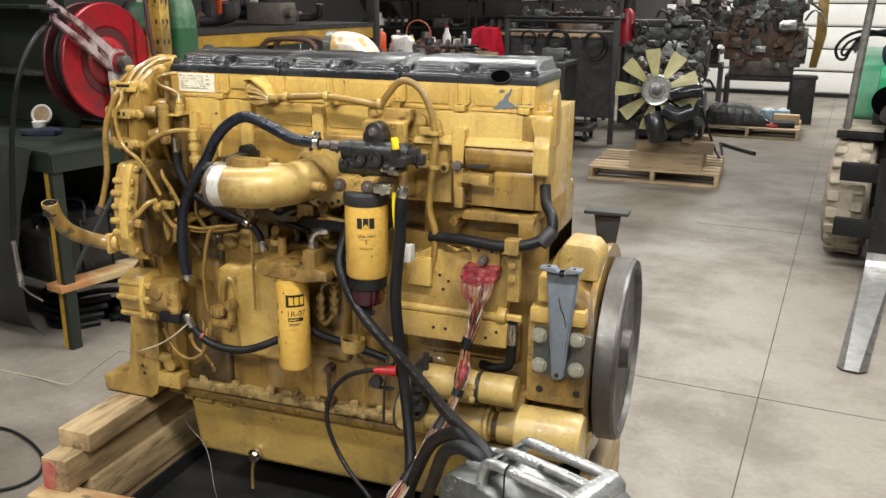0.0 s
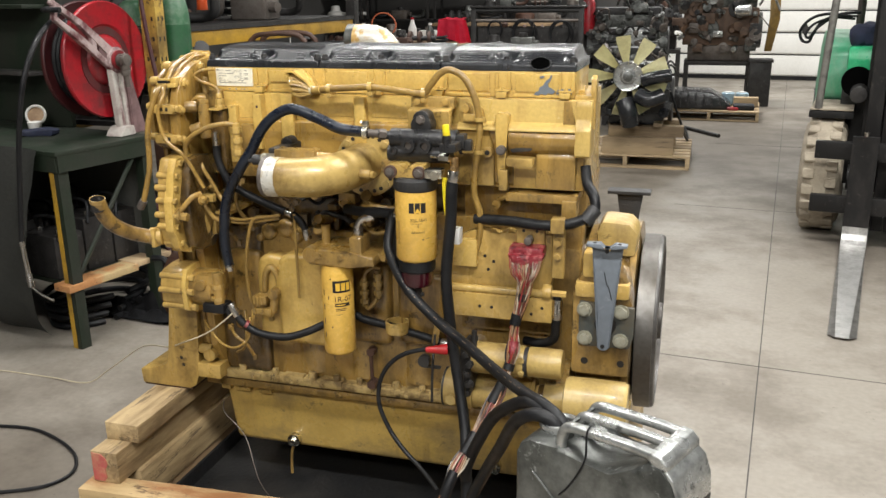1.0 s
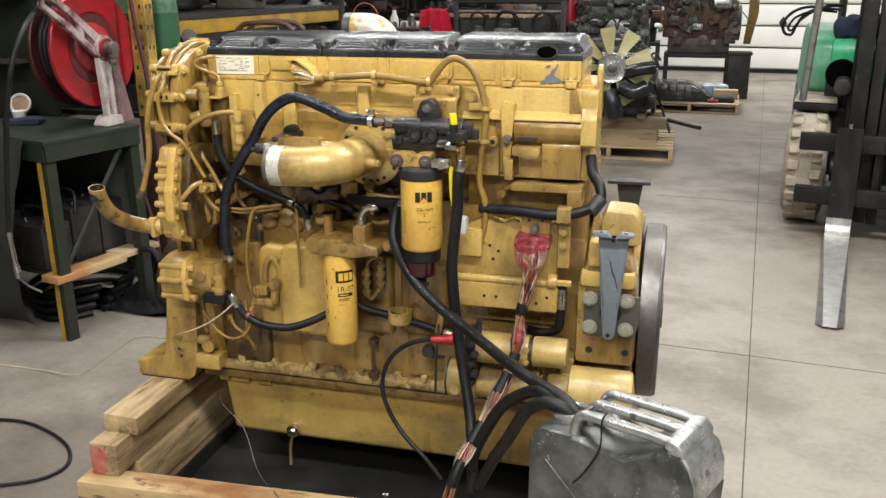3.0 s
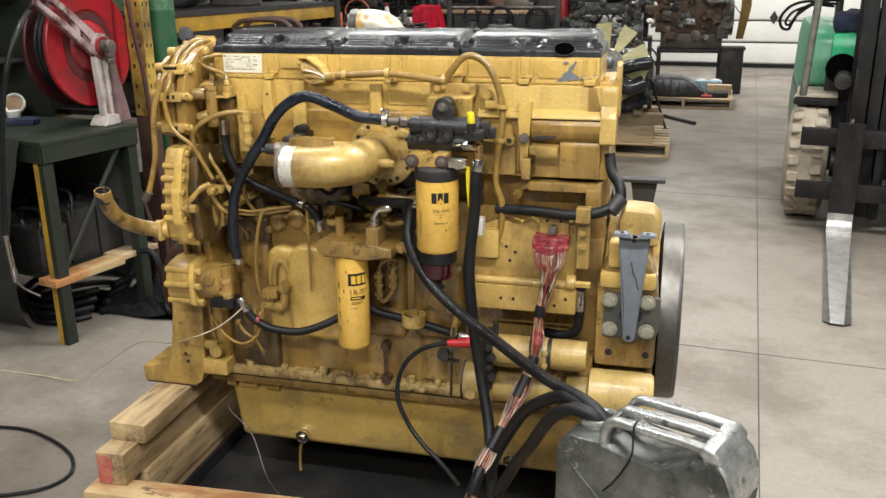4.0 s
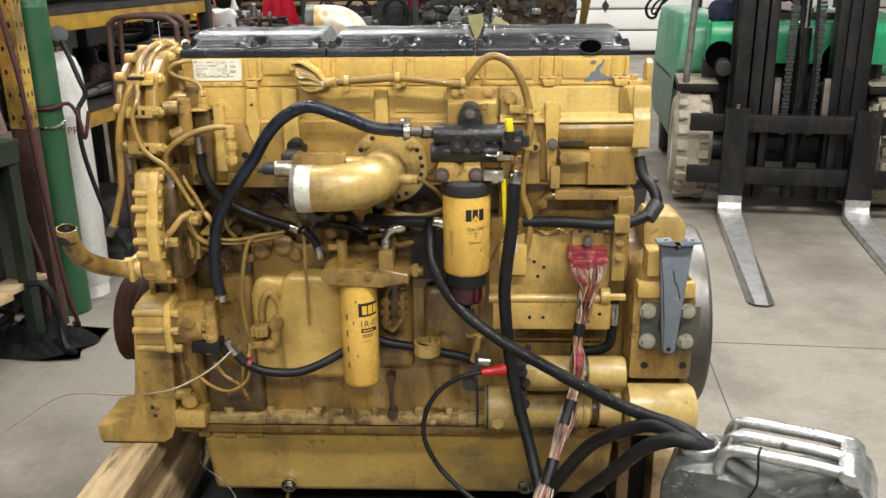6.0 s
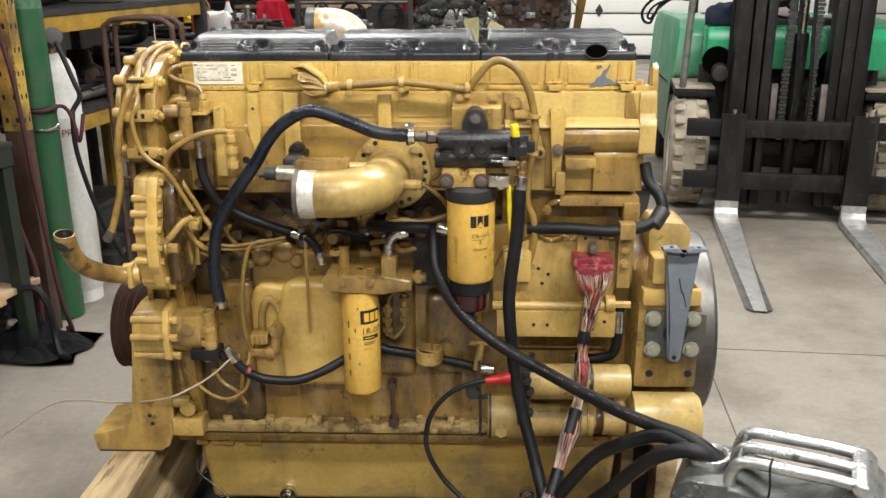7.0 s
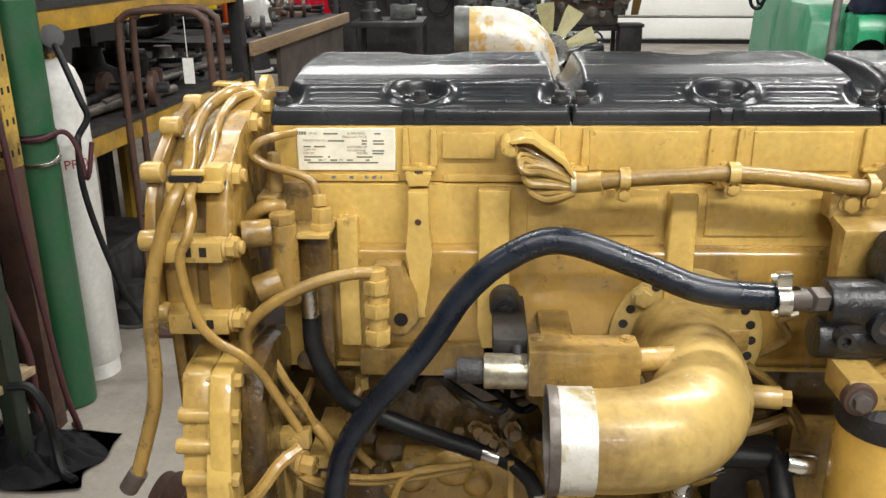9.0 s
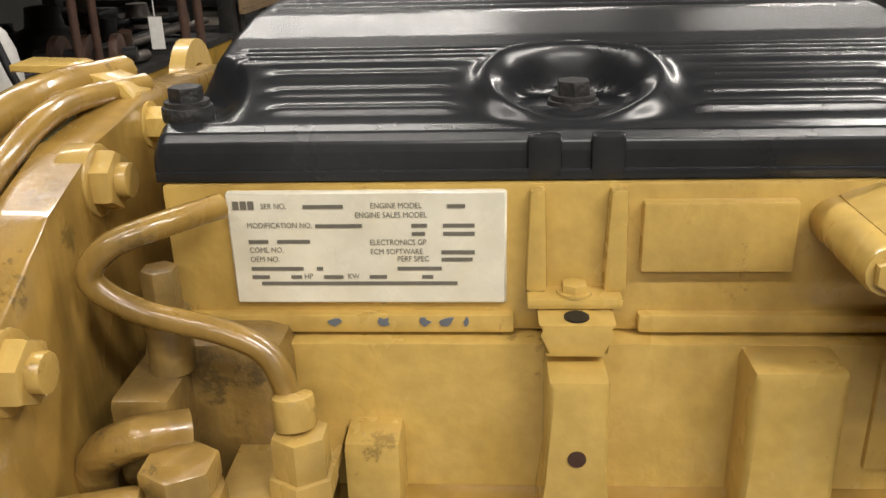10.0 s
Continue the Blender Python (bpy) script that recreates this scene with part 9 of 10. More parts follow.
# body
bm = prism(B(), [(0.98, 0.30), (2.55, 0.42), (2.75, 0.60), (2.75, 1.12), (2.60, 1.20), (1.62, 1.20), (1.52, 0.55), (0.98, 0.50)], "x", -0.70, 0.70, 0.06)
fp("chassis", bm, GREEN, None, "glossy green chassis and counterweight", 50)
bm = prism(B(), [(0.47, 0.99), (0.80, 0.99), (0.80, 1.27), (0.50, 1.27), (0.46, 1.20)], "x", -0.58, 0.60, 0.02)
fp("cowl", bm, GREEN, None, "green front cowl")
# panel that fills the hood interior with black
fp("front_bulkhead", box(B(), -0.60, 0.62, 0.70, 0.73, 0.30, 0.995, 0.004), GREASE, None, "black bulkhead under the cowl")
for s in (-1, 1):
    bm = prism(B(), [(1.15, 0.33), (2.60, 0.33), (2.82, 0.50), (2.82, 1.15), (2.70, 1.29), (1.15, 1.30), (1.0, 1.22), (0.95, 1.02), (0.97, 0.87), (1.08, 0.82)], "x", -0.80, -0.48, 0.05)
    for v in bm.verts:   # the flank widens towards the back
        v.co.x -= max(0.0, min(1.0, (-0.5 - v.co.x) / 0.2)) * (0.065 * (v.co.y - 0.95) - 0.025)
        v.co.x += 0.09 * max(0.0, v.co.z - 0.85) * (1 if v.co.x < -0.7 else 0)
        v.co.x *= -s
    if s > 0:
        bmesh.ops.reverse_faces(bm, faces=bm.faces[:])
    low = bm.copy()
    for part_bm, cut in ((bm, {"clear_inner": True}), (low, {"clear_outer": True})):
        bmesh.ops.bisect_plane(part_bm, geom=part_bm.verts[:] + part_bm.edges[:] + part_bm.faces[:], plane_co=(0, 0, 0.80), plane_no=(0, 0, 1), **cut)
        bmesh.ops.holes_fill(part_bm, edges=part_bm.edges[:])
    panel = fp("side_panel", bm, GREEN_DUSTY, None, "dusty green side panel", 50)
    fp("lower_panel", low, GREEN_GREY, None, "pale grey-green lower panel caked with dust", 50)
    bm = prism(B(), [(1.18, 0.80), (1.20, 0.815), (2.4, 0.79), (2.4, 0.775)], "x", -0.915, -0.80)
    for v in bm.verts:
        v.co.x = -s * (v.co.x if v.co.x > -0.85 else -0.779 - 0.065 * (v.co.y - 0.95))
    if s > 0:
        bmesh.ops.reverse_faces(bm, faces=bm.faces[:])
    bmesh.ops.transform(bm, matrix=FM, verts=bm.verts)
    part("panel_seam", bm, INK, panel, "dark seam across the panel")
POST = mat("dusty_post_steel", (0.12, 0.115, 0.1), 0.6, dirt=(0.045, 0.04, 0.035), amount=0.9, scale=12, bump=0.2, lo=0.45, hi=0.6)
fp("lamp_recess", cyl(B(), (-0.505, 0.474, 1.045), (-0.505, 0.452, 1.045), 0.10, n=28), bpy.data.materials["deep_black"])
fp("lamp_recess", cyl(B(), (0.28, 0.462, 1.03), (0.28, 0.452, 1.03), 0.115, n=28), bpy.data.materials["deep_black"])
fp("tilt_ram", cyl(B(), (-0.485, 0.33, 0.97), (-0.485, 0.72, 1.0), 0.055, n=20, bev=0.01), GREASE)
fp("tilt_ram", cyl(B(), (0.30, 0.40, 0.92), (0.30, 0.75, 0.98), 0.055, n=20, bev=0.01), GREASE)
for s in (-1, 1):
    fp("guard_post", tube(B(), [(s * 0.725, 0.42, 0.86), (s * 0.70, 0.48, 1.4), (s * 0.66, 0.62, 2.12)], 0.025, 10, 3), POST)
    fp("guard_post", tube(B(), [(s * 0.56, 2.1, 1.2), (s * 0.56, 2.05, 2.12)], 0.032, 10, 3), IRON)
fp("guard_roof", box(B(), -0.68, 0.68, 0.60, 2.1, 2.12, 2.16, 0.01), IRON)
fp("dash", box(B(), -0.40, 0.42, 0.80, 0.92, 1.20, 1.32, 0.02), BLACK)
fp("seat", box(B(), -0.27, 0.27, 1.42, 1.85, 1.21, 1.33, 0.04), BLACK, None, "black vinyl seat")
fp("seat_back", box(B(), -0.25, 0.25, 1.83, 1.95, 1.30, 1.78, 0.04), BLACK)
fp("steering_wheel", lathe_open(B(), [(0.145, -0.012), (0.165, -0.012), (0.165, 0.012), (0.145, 0.012)], (-0.08, 1.05, 1.48), (0, 0.4, 1), 32), BLACK)
fp("steering_column", cyl(B(), (-0.08, 0.9, 1.3), (-0.08, 1.05, 1.47), 0.025, n=12), BLACK)
fp("floor_plate", box(B(), -0.44, 0.44, 0.62, 1.55, 0.50, 0.54), GREASE)
fp("cable_loop", tube(B(), [(-0.62, 1.95, 1.42), (-0.80, 1.95, 1.44), (-0.93, 1.95, 1.40), (-1.0, 1.95, 1.31), (-0.985, 1.95, 1.23), (-0.93, 1.95, 1.215), (-0.90, 1.95, 1.28), (-0.84, 1.96, 1.38), (-0.70, 1.97, 1.44), (-0.56, 2.0, 1.45)], 0.012, 8), RUBBER)
fp("cable_loop", tube(B(), [(-0.60, 1.98, 1.40), (-0.76, 1.93, 1.41), (-0.90, 1.92, 1.36), (-0.955, 1.92, 1.28), (-0.93, 1.92, 1.25), (-0.87, 1.94, 1.33), (-0.74, 1.96, 1.42), (-0.58, 2.0, 1.42)], 0.010, 8), RUBBER)
bm = box(B(), -0.56, -0.30, 0.62, 0.95, 1.265, 1.40, 0.04, 3)
bmesh.ops.subdivide_edges(bm, edges=bm.edges[:], cuts=5, use_grid_fill=True)
for v in bm.verts:
    if v.co.z > 1.29:
        v.co += Vector(noise.noise_vector(v.co * 9)) * 0.06
bmesh.ops.transform(bm, matrix=FM, verts=bm.verts)
solo("dark_jacket", bm, NAVY, "dark navy jacket thrown on the forklift cowl", "jacket")
bm = box(B(), -0.30, 0.02, 0.82, 1.0, 1.32, 1.38, 0.025, 3)
bmesh.ops.subdivide_edges(bm, edges=bm.edges[:], cuts=3, use_grid_fill=True)
for v in bm.verts:
    v.co += Vector(noise.noise_vector(v.co * 14)) * 0.03
bmesh.ops.transform(bm, matrix=FM, verts=bm.verts)
solo("pale_rag", bm, mat("pale_pink_cloth", (0.72, 0.58, 0.58), 0.85, bump=0.4), "crumpled pale pink rag on the forklift dash", "rag")


# ---- pallets ----
def pallet(x, y, w, d, turn, label):
    m = Matrix.Translation((x, y, 0)) @ Matrix.Rotation(radians(turn), 4, "Z")
    t = thing("pallet", (x, y, 0), label, "pallet", "wooden pallets")

    def pp(name, bm):
        bmesh.ops.transform(bm, matrix=m, verts=bm.verts)
        part(name, bm, WOOD_PALE, t)
    n = 7
    for k in range(n):
        y0 = -d / 2 + (d - 0.10) * k / (n - 1)
        pp("deck_board", box(B(), -w / 2, w / 2, y0, y0 + 0.10, 0.112, 0.13, 0.002))
    for k in range(3):
        pp("bottom_board", box(B(), -w / 2, w / 2, -d / 2 + (d - 0.10) * k / 2, -d / 2 + (d - 0.10) * k / 2 + 0.10, 0.0, 0.018, 0.002))
    for k in range(3):
        x0 = -w / 2 + (w - 0.04) * k / 2
        pp("stringer", box(B(), x0, x0 + 0.04, -d / 2, d / 2, 0.018, 0.112, 0.002))
    return t


pallet(0.775, 6.515, 1.20, 1.05, 0, "weathered wooden pallet under the fan engine")
pallet(1.57, 9.85, 1.22, 1.05, -3, "weathered wooden pallet loaded with black parts")


def crib(x0, x1, y0, y1, z0, z1, label):
    t = thing("crib_block", ((x0 + x1) / 2, (y0 + y1) / 2, z0), label, "timber", "cribbing on the pallet")
    part("beam", box(B(), x0, x1, y0, y1, z0, z1, 0.004), WOOD_PALE, t)


crib(0.55, 1.22, 6.02, 6.12, 0.13, 0.29, "pale timber lying across the pallet")
crib(0.60, 1.30, 6.10, 6.25, 0.29, 0.39, "pale timber stacked on the pallet")
crib(0.55, 1.22, 6.55, 6.70, 0.13, 0.29, "pale timber lying across the pallet")
crib(1.02, 1.10, 6.05, 6.62, 0.39, 0.43, "short round-edged timber on the cribbing")
crib(0.55, 1.25, 6.55, 6.70, 0.29, 0.39, "pale timber stacked on the pallet")


def old_engine(name, label, x0, x1, y0, y1, z0, z1, seed, mats, pulleys=3, group="old engines"):
    """A stripped engine: block, head, sump, manifolds, pulleys and pipes."""
    r = random.Random(seed)
    t = thing(name, ((x0 + x1) / 2, (y0 + y1) / 2, z0), label, "engine", group)
    w, d, h = x1 - x0, y1 - y0, z1 - z0
    M = lambda: r.choice(mats)
    part("sump", box(B(), x0 + w * 0.12, x1 - w * 0.12, y0 + d * 0.2, y1 - d * 0.2, z0, z0 + h * 0.22, 0.02), M(), t)
    part("block", box(B(), x0 + w * 0.05, x1 - w * 0.05, y0 + d * 0.12, y1 - d * 0.12, z0 + h * 0.2, z0 + h * 0.66, 0.02), M(), t)
    part("head", box(B(), x0 + w * 0.08, x1 - w * 0.08, y0 + d * 0.2, y1 - d * 0.2, z0 + h * 0.64, z0 + h * 0.84, 0.015), M(), t)
    part("rocker_cover", box(B(), x0 + w * 0.10, x1 - w * 0.10, y0 + d * 0.25, y1 - d * 0.25, z0 + h * 0.83, z0 + h * 0.95, 0.03), M(), t)
    part("bell_housing", cyl(B(), (x1 - w * 0.06, (y0 + y1) / 2, z0 + h * 0.38), (x1, (y0 + y1) / 2, z0 + h * 0.38), min(h, d) * 0.36, n=32, bev=0.01), M(), t)
    for k in range(pulleys):
        px, pz, pr = x0 + w * r.uniform(0.05, 0.9), z0 + h * r.uniform(0.25, 0.85), h * r.uniform(0.07, 0.14)
        bm = lathe(B(), [(pr * 0.3, 0), (pr, 0.0), (pr * 1.05, 0.01), (pr * 0.9, 0.022), (pr * 1.05, 0.035), (pr, 0.045), (pr * 0.5, 0.045), (pr * 0.45, 0.02), (0, 0.02)], (px, y0 + d * 0.10, pz), (0, -1, 0), 28)
        part("pulley", bm, M(), t)
    dull = [m for m in mats if m is not WHITE]
    for k in range(78):
        bx, bz = x0 + w * r.uniform(0.02, 0.95), z0 + h * r.uniform(0.10, 1.0) ** 0.8
        s = h * r.uniform(0.025, 0.075)
        q = r.random()
        if q < 0.38:
            yo = y0 - d * r.uniform(0.0, 0.14)
            bm = cyl(B(), (bx, y0 + d * 0.16, bz), (bx + r.uniform(-0.08, 0.08) * w, yo, bz + r.uniform(-s, s)), s * 0.8, n=16, bev=0.004)
            cyl(bm, (bx, yo + 0.01, bz), (bx, yo - 0.015, bz), s * 0.45, n=6)
            part("pump_body", bm, r.choice(mats), t)
        elif q < 0.66:
            bm = box(B(), bx - s * r.uniform(0.6, 1.5), bx + s, y0 - d * r.uniform(0, 0.10), y0 + d * 0.18, bz - s * 0.7, bz + s * r.uniform(0.5, 1.1), 0.008)
            for e in (-0.6, 0.6):
                bolt(bm, (bx + e * s, y0 - d * 0.09, bz), (0, -1, 0), 0.010, 0.02)
            part("bracket", bm, r.choice(mats), t)
        elif q < 0.84:
            bm = tube(B(), [(bx, y0 + d * 0.1, bz), (bx + s, y0 - d * 0.06, bz + 1.6 * s), (bx + 2.4 * s, y0 - d * 0.08, bz + r.uniform(0.2, 2.0) * s), (bx + r.uniform(2.5, 5) * s, y0 + d * 0.1, bz - s)], r.uniform(0.008, 0.017), 8, 4)
            part("pipe", bm, r.choice(dull), t)
        else:
            bm = lathe(B(), [(s * 0.3, 0), (s, 0.0), (s * 1.05, 0.012), (s * 0.9, 0.02), (s * 1.05, 0.03), (s * 0.5, 0.034), (s * 0.45, 0.02), (0, 0.02)], (bx, y0 - d * r.uniform(0.02, 0.12), bz), (r.uniform(-0.4, 0.4), -1, r.uniform(-0.2, 0.2)), 20)
            part("pulley", bm, r.choice(dull), t)
    return t


fe = old_engine("fan_engine", "black engine with a cream cooling fan standing on timber cribbing", 0.50, 1.18, 6.05, 6.75, 0.39, 1.0, 4, [BLACK, COVER, BLACK, GREASE], 2)
HUB = Vector((0.779, 5.83, 0.883))
FA = Vector((0.15, -1, 0.02)).normalized()
part("fan_hub", lathe(B(), [(0.05, -0.10), (0.130, -0.06), (0.136, 0.0), (0.130, 0.012), (0.118, 0.006), (0.07, 0.010), (0.06, 0.03), (0.02, 0.035), (0.0, 0.035)], HUB, FA, 44), ALU, fe, "silver viscous fan hub")
part("hub_cap", lathe(B(), [(0.045, 0), (0.045, 0.012), (0.03, 0.02), (0, 0.021)], HUB + FA * 0.03, FA, 28), ALU_DULL, fe)
part("fan_shaft", cyl(B(), HUB - FA * 0.06, HUB - FA * 0.35, 0.05, n=20), BLACK, fe)
fr = FA.cross(Vector((0, 0, 1))).normalized()
for k in range(9):
    a = math.radians(81 + 40 * k)
    rad = fr * math.cos(a) + Vector((0, 0, 1)) * math.sin(a)
    tan = rad.cross(FA)
    bm = B()
    rows = []
    for i in range(7):
        q = i / 6
        rr = 0.10 + 0.265 * q
        w = 0.018 + 0.046 * min(1.0, q * 1.25)
        row = []
        for j in range(5):
            s = j / 4 * 2 - 1
            row.append(bm.verts.new(HUB + rad * rr + tan * (s * w) + FA * (-0.03 + 0.035 * s * (1 - 0.3 * q) + 0.008 * s * s)))
        rows.append(row)
    for i in range(6):
        for j in range(4):
            bm.faces.new((rows[i][j], rows[i + 1][j], rows[i + 1][j + 1], rows[i][j + 1]))
    bmesh.ops.solidify(bm, geom=bm.faces[:], thickness=0.006)
    part("fan_blade", bm, FAN, fe, "cream plastic fan blade")
for pts, rr in (([(0.92, 5.80, 0.85), (1.02, 5.78, 0.88), (1.16, 5.82, 0.90)], 0.06), ([(0.88, 5.80, 0.72), (0.98, 5.76, 0.68), (1.10, 5.80, 0.72)], 0.07), ([(0.76, 5.84, 0.66), (0.80, 5.80, 0.56), (0.82, 5.84, 0.45)], 0.085)):
    part("coolant_hose", tube(B(), pts, rr, 18, 6), COVER, fe, "glossy black moulded coolant hose")
bm = tube(B(), [(1.15, 6.1, 0.75), (1.22, 6.15, 0.55), (1.26, 6.3, 0.42), (1.30, 6.6, 0.25), (1.34, 7.2, 0.06), (1.32, 7.9, 0.02), (1.27, 8.55, 0.02)], 0.012, 8)
part("loose_lead", bm, RUBBER, fe, "black lead trailing off the pallet")
part("lead_end", cyl(B(), (1.27, 8.56, 0.022), (1.66, 7.99, 0.022), 0.022, n=12), GREASE, fe)

# black sump and odds on the second pallet
SUMP = mat("oily_black_sump", (0.018, 0.018, 0.02), 0.24, dirt=(0.06, 0.06, 0.062), amount=0.8, scale=12, bump=0.7, fine=40)
sp = thing("oil_sump", (1.35, 9.79, 0.13), "black cast oil sump lying upside down on a pallet", "engine part")
bm = B()
prism(bm, [(0.98, 0.13), (1.82, 0.13), (1.80, 0.20), (1.70, 0.27), (1.55, 0.35), (1.10, 0.36), (1.02, 0.30)], "y", 9.44, 10.04, 0.03)
part("sump_body", bm, SUMP, sp, "", 50)
for k in range(7):
    part("sump_rib", box(B(), 1.06 + 0.10 * k, 1.085 + 0.10 * k, 9.41, 9.49, 0.15, 0.355 - 0.025 * max(0, k - 3), 0.005), SUMP, sp)
for x, lab in ((1.78, "pale blue plastic jug standing on the pallet"), (1.96, "pale blue plastic jug standing on the pallet")):
    j = thing("jug", (x, 10.04, 0.13), lab, "jug", "plastic jugs")
    part("jug_body", lathe(B(), [(0.07, 0), (0.08, 0.01), (0.085, 0.12), (0.085, 0.15), (0.07, 0.16)], (x, 10.04, 0.13), (0, 0, 1), 24), mat("pale_blue_plastic", (0.3, 0.42, 0.5), 0.4, bump=0.05) if x < 1.8 else bpy.data.materials["pale_blue_plastic"], j)
    part("jug_cap", cyl(B(), (x, 10.04, 0.288), (x, 10.04, 0.30), 0.05, n=16), WHITE, j)
bm = box(B(), 1.84, 2.10, 9.41, 9.64, 0.13, 0.20, 0.03, 3)
solo("glove_pair", bm, CLOTH_DK, "dark work gloves lying on the pallet edge", "gloves")
bm = box(B(), 1.76, 1.90, 9.37, 9.49, 0.13, 0.17, 0.015, 3)
solo("red_rag", bm, RED, "small red rag lying on the pallet edge", "rag")
bx = thing("parts_box", (2.02, 10.04, 0.13), "flat pale cardboard box of parts", "box")
part("carton", box(B(), 1.85, 2.16, 9.79, 9.93, 0.13, 0.25, 0.004), WOOD_PALE, bx)

# ---- engines and benches at the back ----
BROWN = mat("rust_brown_iron", (0.14, 0.082, 0.05), 0.6, dirt=(0.05, 0.035, 0.026), amount=0.8, scale=9, bump=0.4)
MIXED = [GREASE, IRON, RUST, ALU_DULL, GREASE, BLACK, WHITE, IRON]
old_engine("brown_engine", "rust-brown engine with pale pumps standing before the door", 1.05, 2.2, 11.0, 11.7, 0.62, 1.75, 14, [BROWN, IRON, ALU_DULL, BROWN, ALU_DULL, ALU, BLACK, IRON], 4)
bm = cyl(B(), (1.84, 10.90, 1.33), (2.02, 10.86, 1.34), 0.075, n=24, bev=0.012)
cyl(bm, (1.80, 10.90, 1.33), (1.84, 10.90, 1.33), 0.05, n=20)
tagged(part("alternator", bm, ALU), "bright silver alternator on the brown engine", "alternator")
old_engine("grey_engine", "greasy grey engine on a steel stand", -0.2, 0.95, 9.9, 10.6, 0.55, 1.45, 27, [IRON, ALU_DULL, BLACK, ALU, IRON, ALU_DULL, GREASE], 5)
old_engine("low_engine", "greasy engine block parked on the floor", 0.2, 1.0, 8.6, 9.2, 0.12, 1.0, 31, [GREASE, IRON, ALU_DULL, BLACK, IRON], 5)
old_engine("rear_engine", "dirty engine with pale covers on a stand", 0.1, 1.1, 12.2, 12.9, 0.7, 1.75, 52, MIXED, 4)
for nm, x0, x1, y0, y1, zt in (("engine_stand", 1.15, 2.1, 11.05, 11.6, 0.62), ("engine_stand", -0.1, 0.85, 9.95, 10.5, 0.55), ("engine_stand", 0.15, 1.05, 12.25, 12.8, 0.70), ("engine_stand", 0.25, 0.95, 8.65, 9.15, 0.12)):
    st = thing(nm, ((x0 + x1) / 2, (y0 + y1) / 2, 0), "black steel engine stand", "engine stand", "engine stands")
    part("deck", box(B(), x0, x1, y0, y1, zt - 0.06, zt, 0.004), GREASE, st)
    for x in (x0, x1 - 0.06):
        for y in (y0, y1 - 0.06):
            part("leg", box(B(), x, x + 0.06, y, y + 0.06, 0, zt - 0.06), GREASE, st)
# dark steel plates leaning under the brown engine
bx = thing("steel_bin", (2.15, 10.95, 0), "black steel bin beside the engine stand", "bin")
part("bin_body", box(B(), 2.06, 2.36, 10.9, 11.2, 0.0, 0.62, 0.01), GREASE, bx)
part("bin_lid", box(B(), 2.04, 2.38, 10.88, 11.22, 0.62, 0.66, 0.006), BLACK, bx)
# tan belt hanging by the door
bm = prism(B(), [(2.28, 1.75), (2.42, 1.75), (2.44, 1.2), (2.36, 0.75), (2.26, 0.75), (2.30, 1.2)], "y", 11.3, 11.34, 0.008)
tb = solo("tan_board", bm, TAN, "tan waxed-paper strip hanging beside the engine", "strip")
part("hook_rod", cyl(B(), (2.35, 11.32, 1.70), (2.35, 11.6, 1.75), 0.008, n=8), IRON, tb)
# red column
bm = cyl(B(), (-0.125, 10.15, 0), (-0.125, 10.15, 4.5), 0.09, n=24)
tagged(part("column", bm, GREASE), "dark steel roof column", "", "", "structure")
ex = thing("fire_extinguisher", (-0.125, 10.04, 1.05), "red fire extinguisher hung on the column", "extinguisher")
part("extinguisher_body", lathe(B(), [(0.07, 0), (0.085, 0.012), (0.085, 0.42), (0.06, 0.48), (0.025, 0.50)], (-0.125, 9.97, 1.05), (0, 0, 1), 28), RED, ex)
part("valve", cyl(B(), (-0.125, 9.97, 1.55), (-0.125, 9.97, 1.60), 0.02, n=12), BLACK, ex)
part("hanger", box(B(), -0.15, -0.10, 10.0, 10.07, 1.4, 1.46), IRON, ex)


def steel_table(x0, x1, y0, y1, zt, label, top=GREASE, shelf=True, name="steel_table"):
    t = thing(name, ((x0 + x1) / 2, (y0 + y1) / 2, 0), label, "table", "tables at the back")
    part("table_top", box(B(), x0, x1, y0, y1, zt - 0.05, zt, 0.005), top, t)
    for x in (x0, x1 - 0.05):
        for y in (y0, y1 - 0.05):
            part("leg", box(B(), x, x + 0.05, y, y + 0.05, 0, zt - 0.05), GREASE, t)
    if shelf:
        part("shelf", box(B(), x0 + 0.02, x1 - 0.02, y0 + 0.02, y1 - 0.02, 0.35, 0.38), GREASE, t)
    return t


steel_table(-0.95, -0.30, 6.9, 7.6, 1.02, "dark steel bench at the back with oily tools")
steel_table(-1.6, -0.4, 9.6, 10.3, 1.0, "long black steel table with coiled hoses")
steel_table(-3.2, -1.0, 12.6, 13.3, 1.1, "dark bench along the back wall", WOOD_OLD)
for k, (x, y, z, s) in enumerate(((-0.8, 7.2, 1.02, 0.2), (-0.5, 7.3, 1.02, 0.24), (-1.4, 9.9, 1.0, 0.3), (-0.9, 9.9, 1.0, 0.3), (-0.6, 10.0, 1.0, 0.26), (-2.6, 8.85, 1.03, 0.25), (-2.1, 8.9, 1.03, 0.22), (-2.3, 8.9, 1.03, 0.2), (-2.8, 12.9, 1.1, 0.35), (-2.2, 12.9, 1.1, 0.4), (-1.6, 12.9, 1.1, 0.35), (-1.2, 12.9, 1.1, 0.3), (-1.3, 9.9, 0.38, 0.35), (-0.8, 9.9, 0.38, 0.4), (-0.65, 7.2, 0.38, 0.35), (-2.3, 8.5, 0.38, 0.4))):
    junk(x, y, z, s, 60 + k * 7, "oily machine part on a back bench", MIXED, group="oily parts at the back")
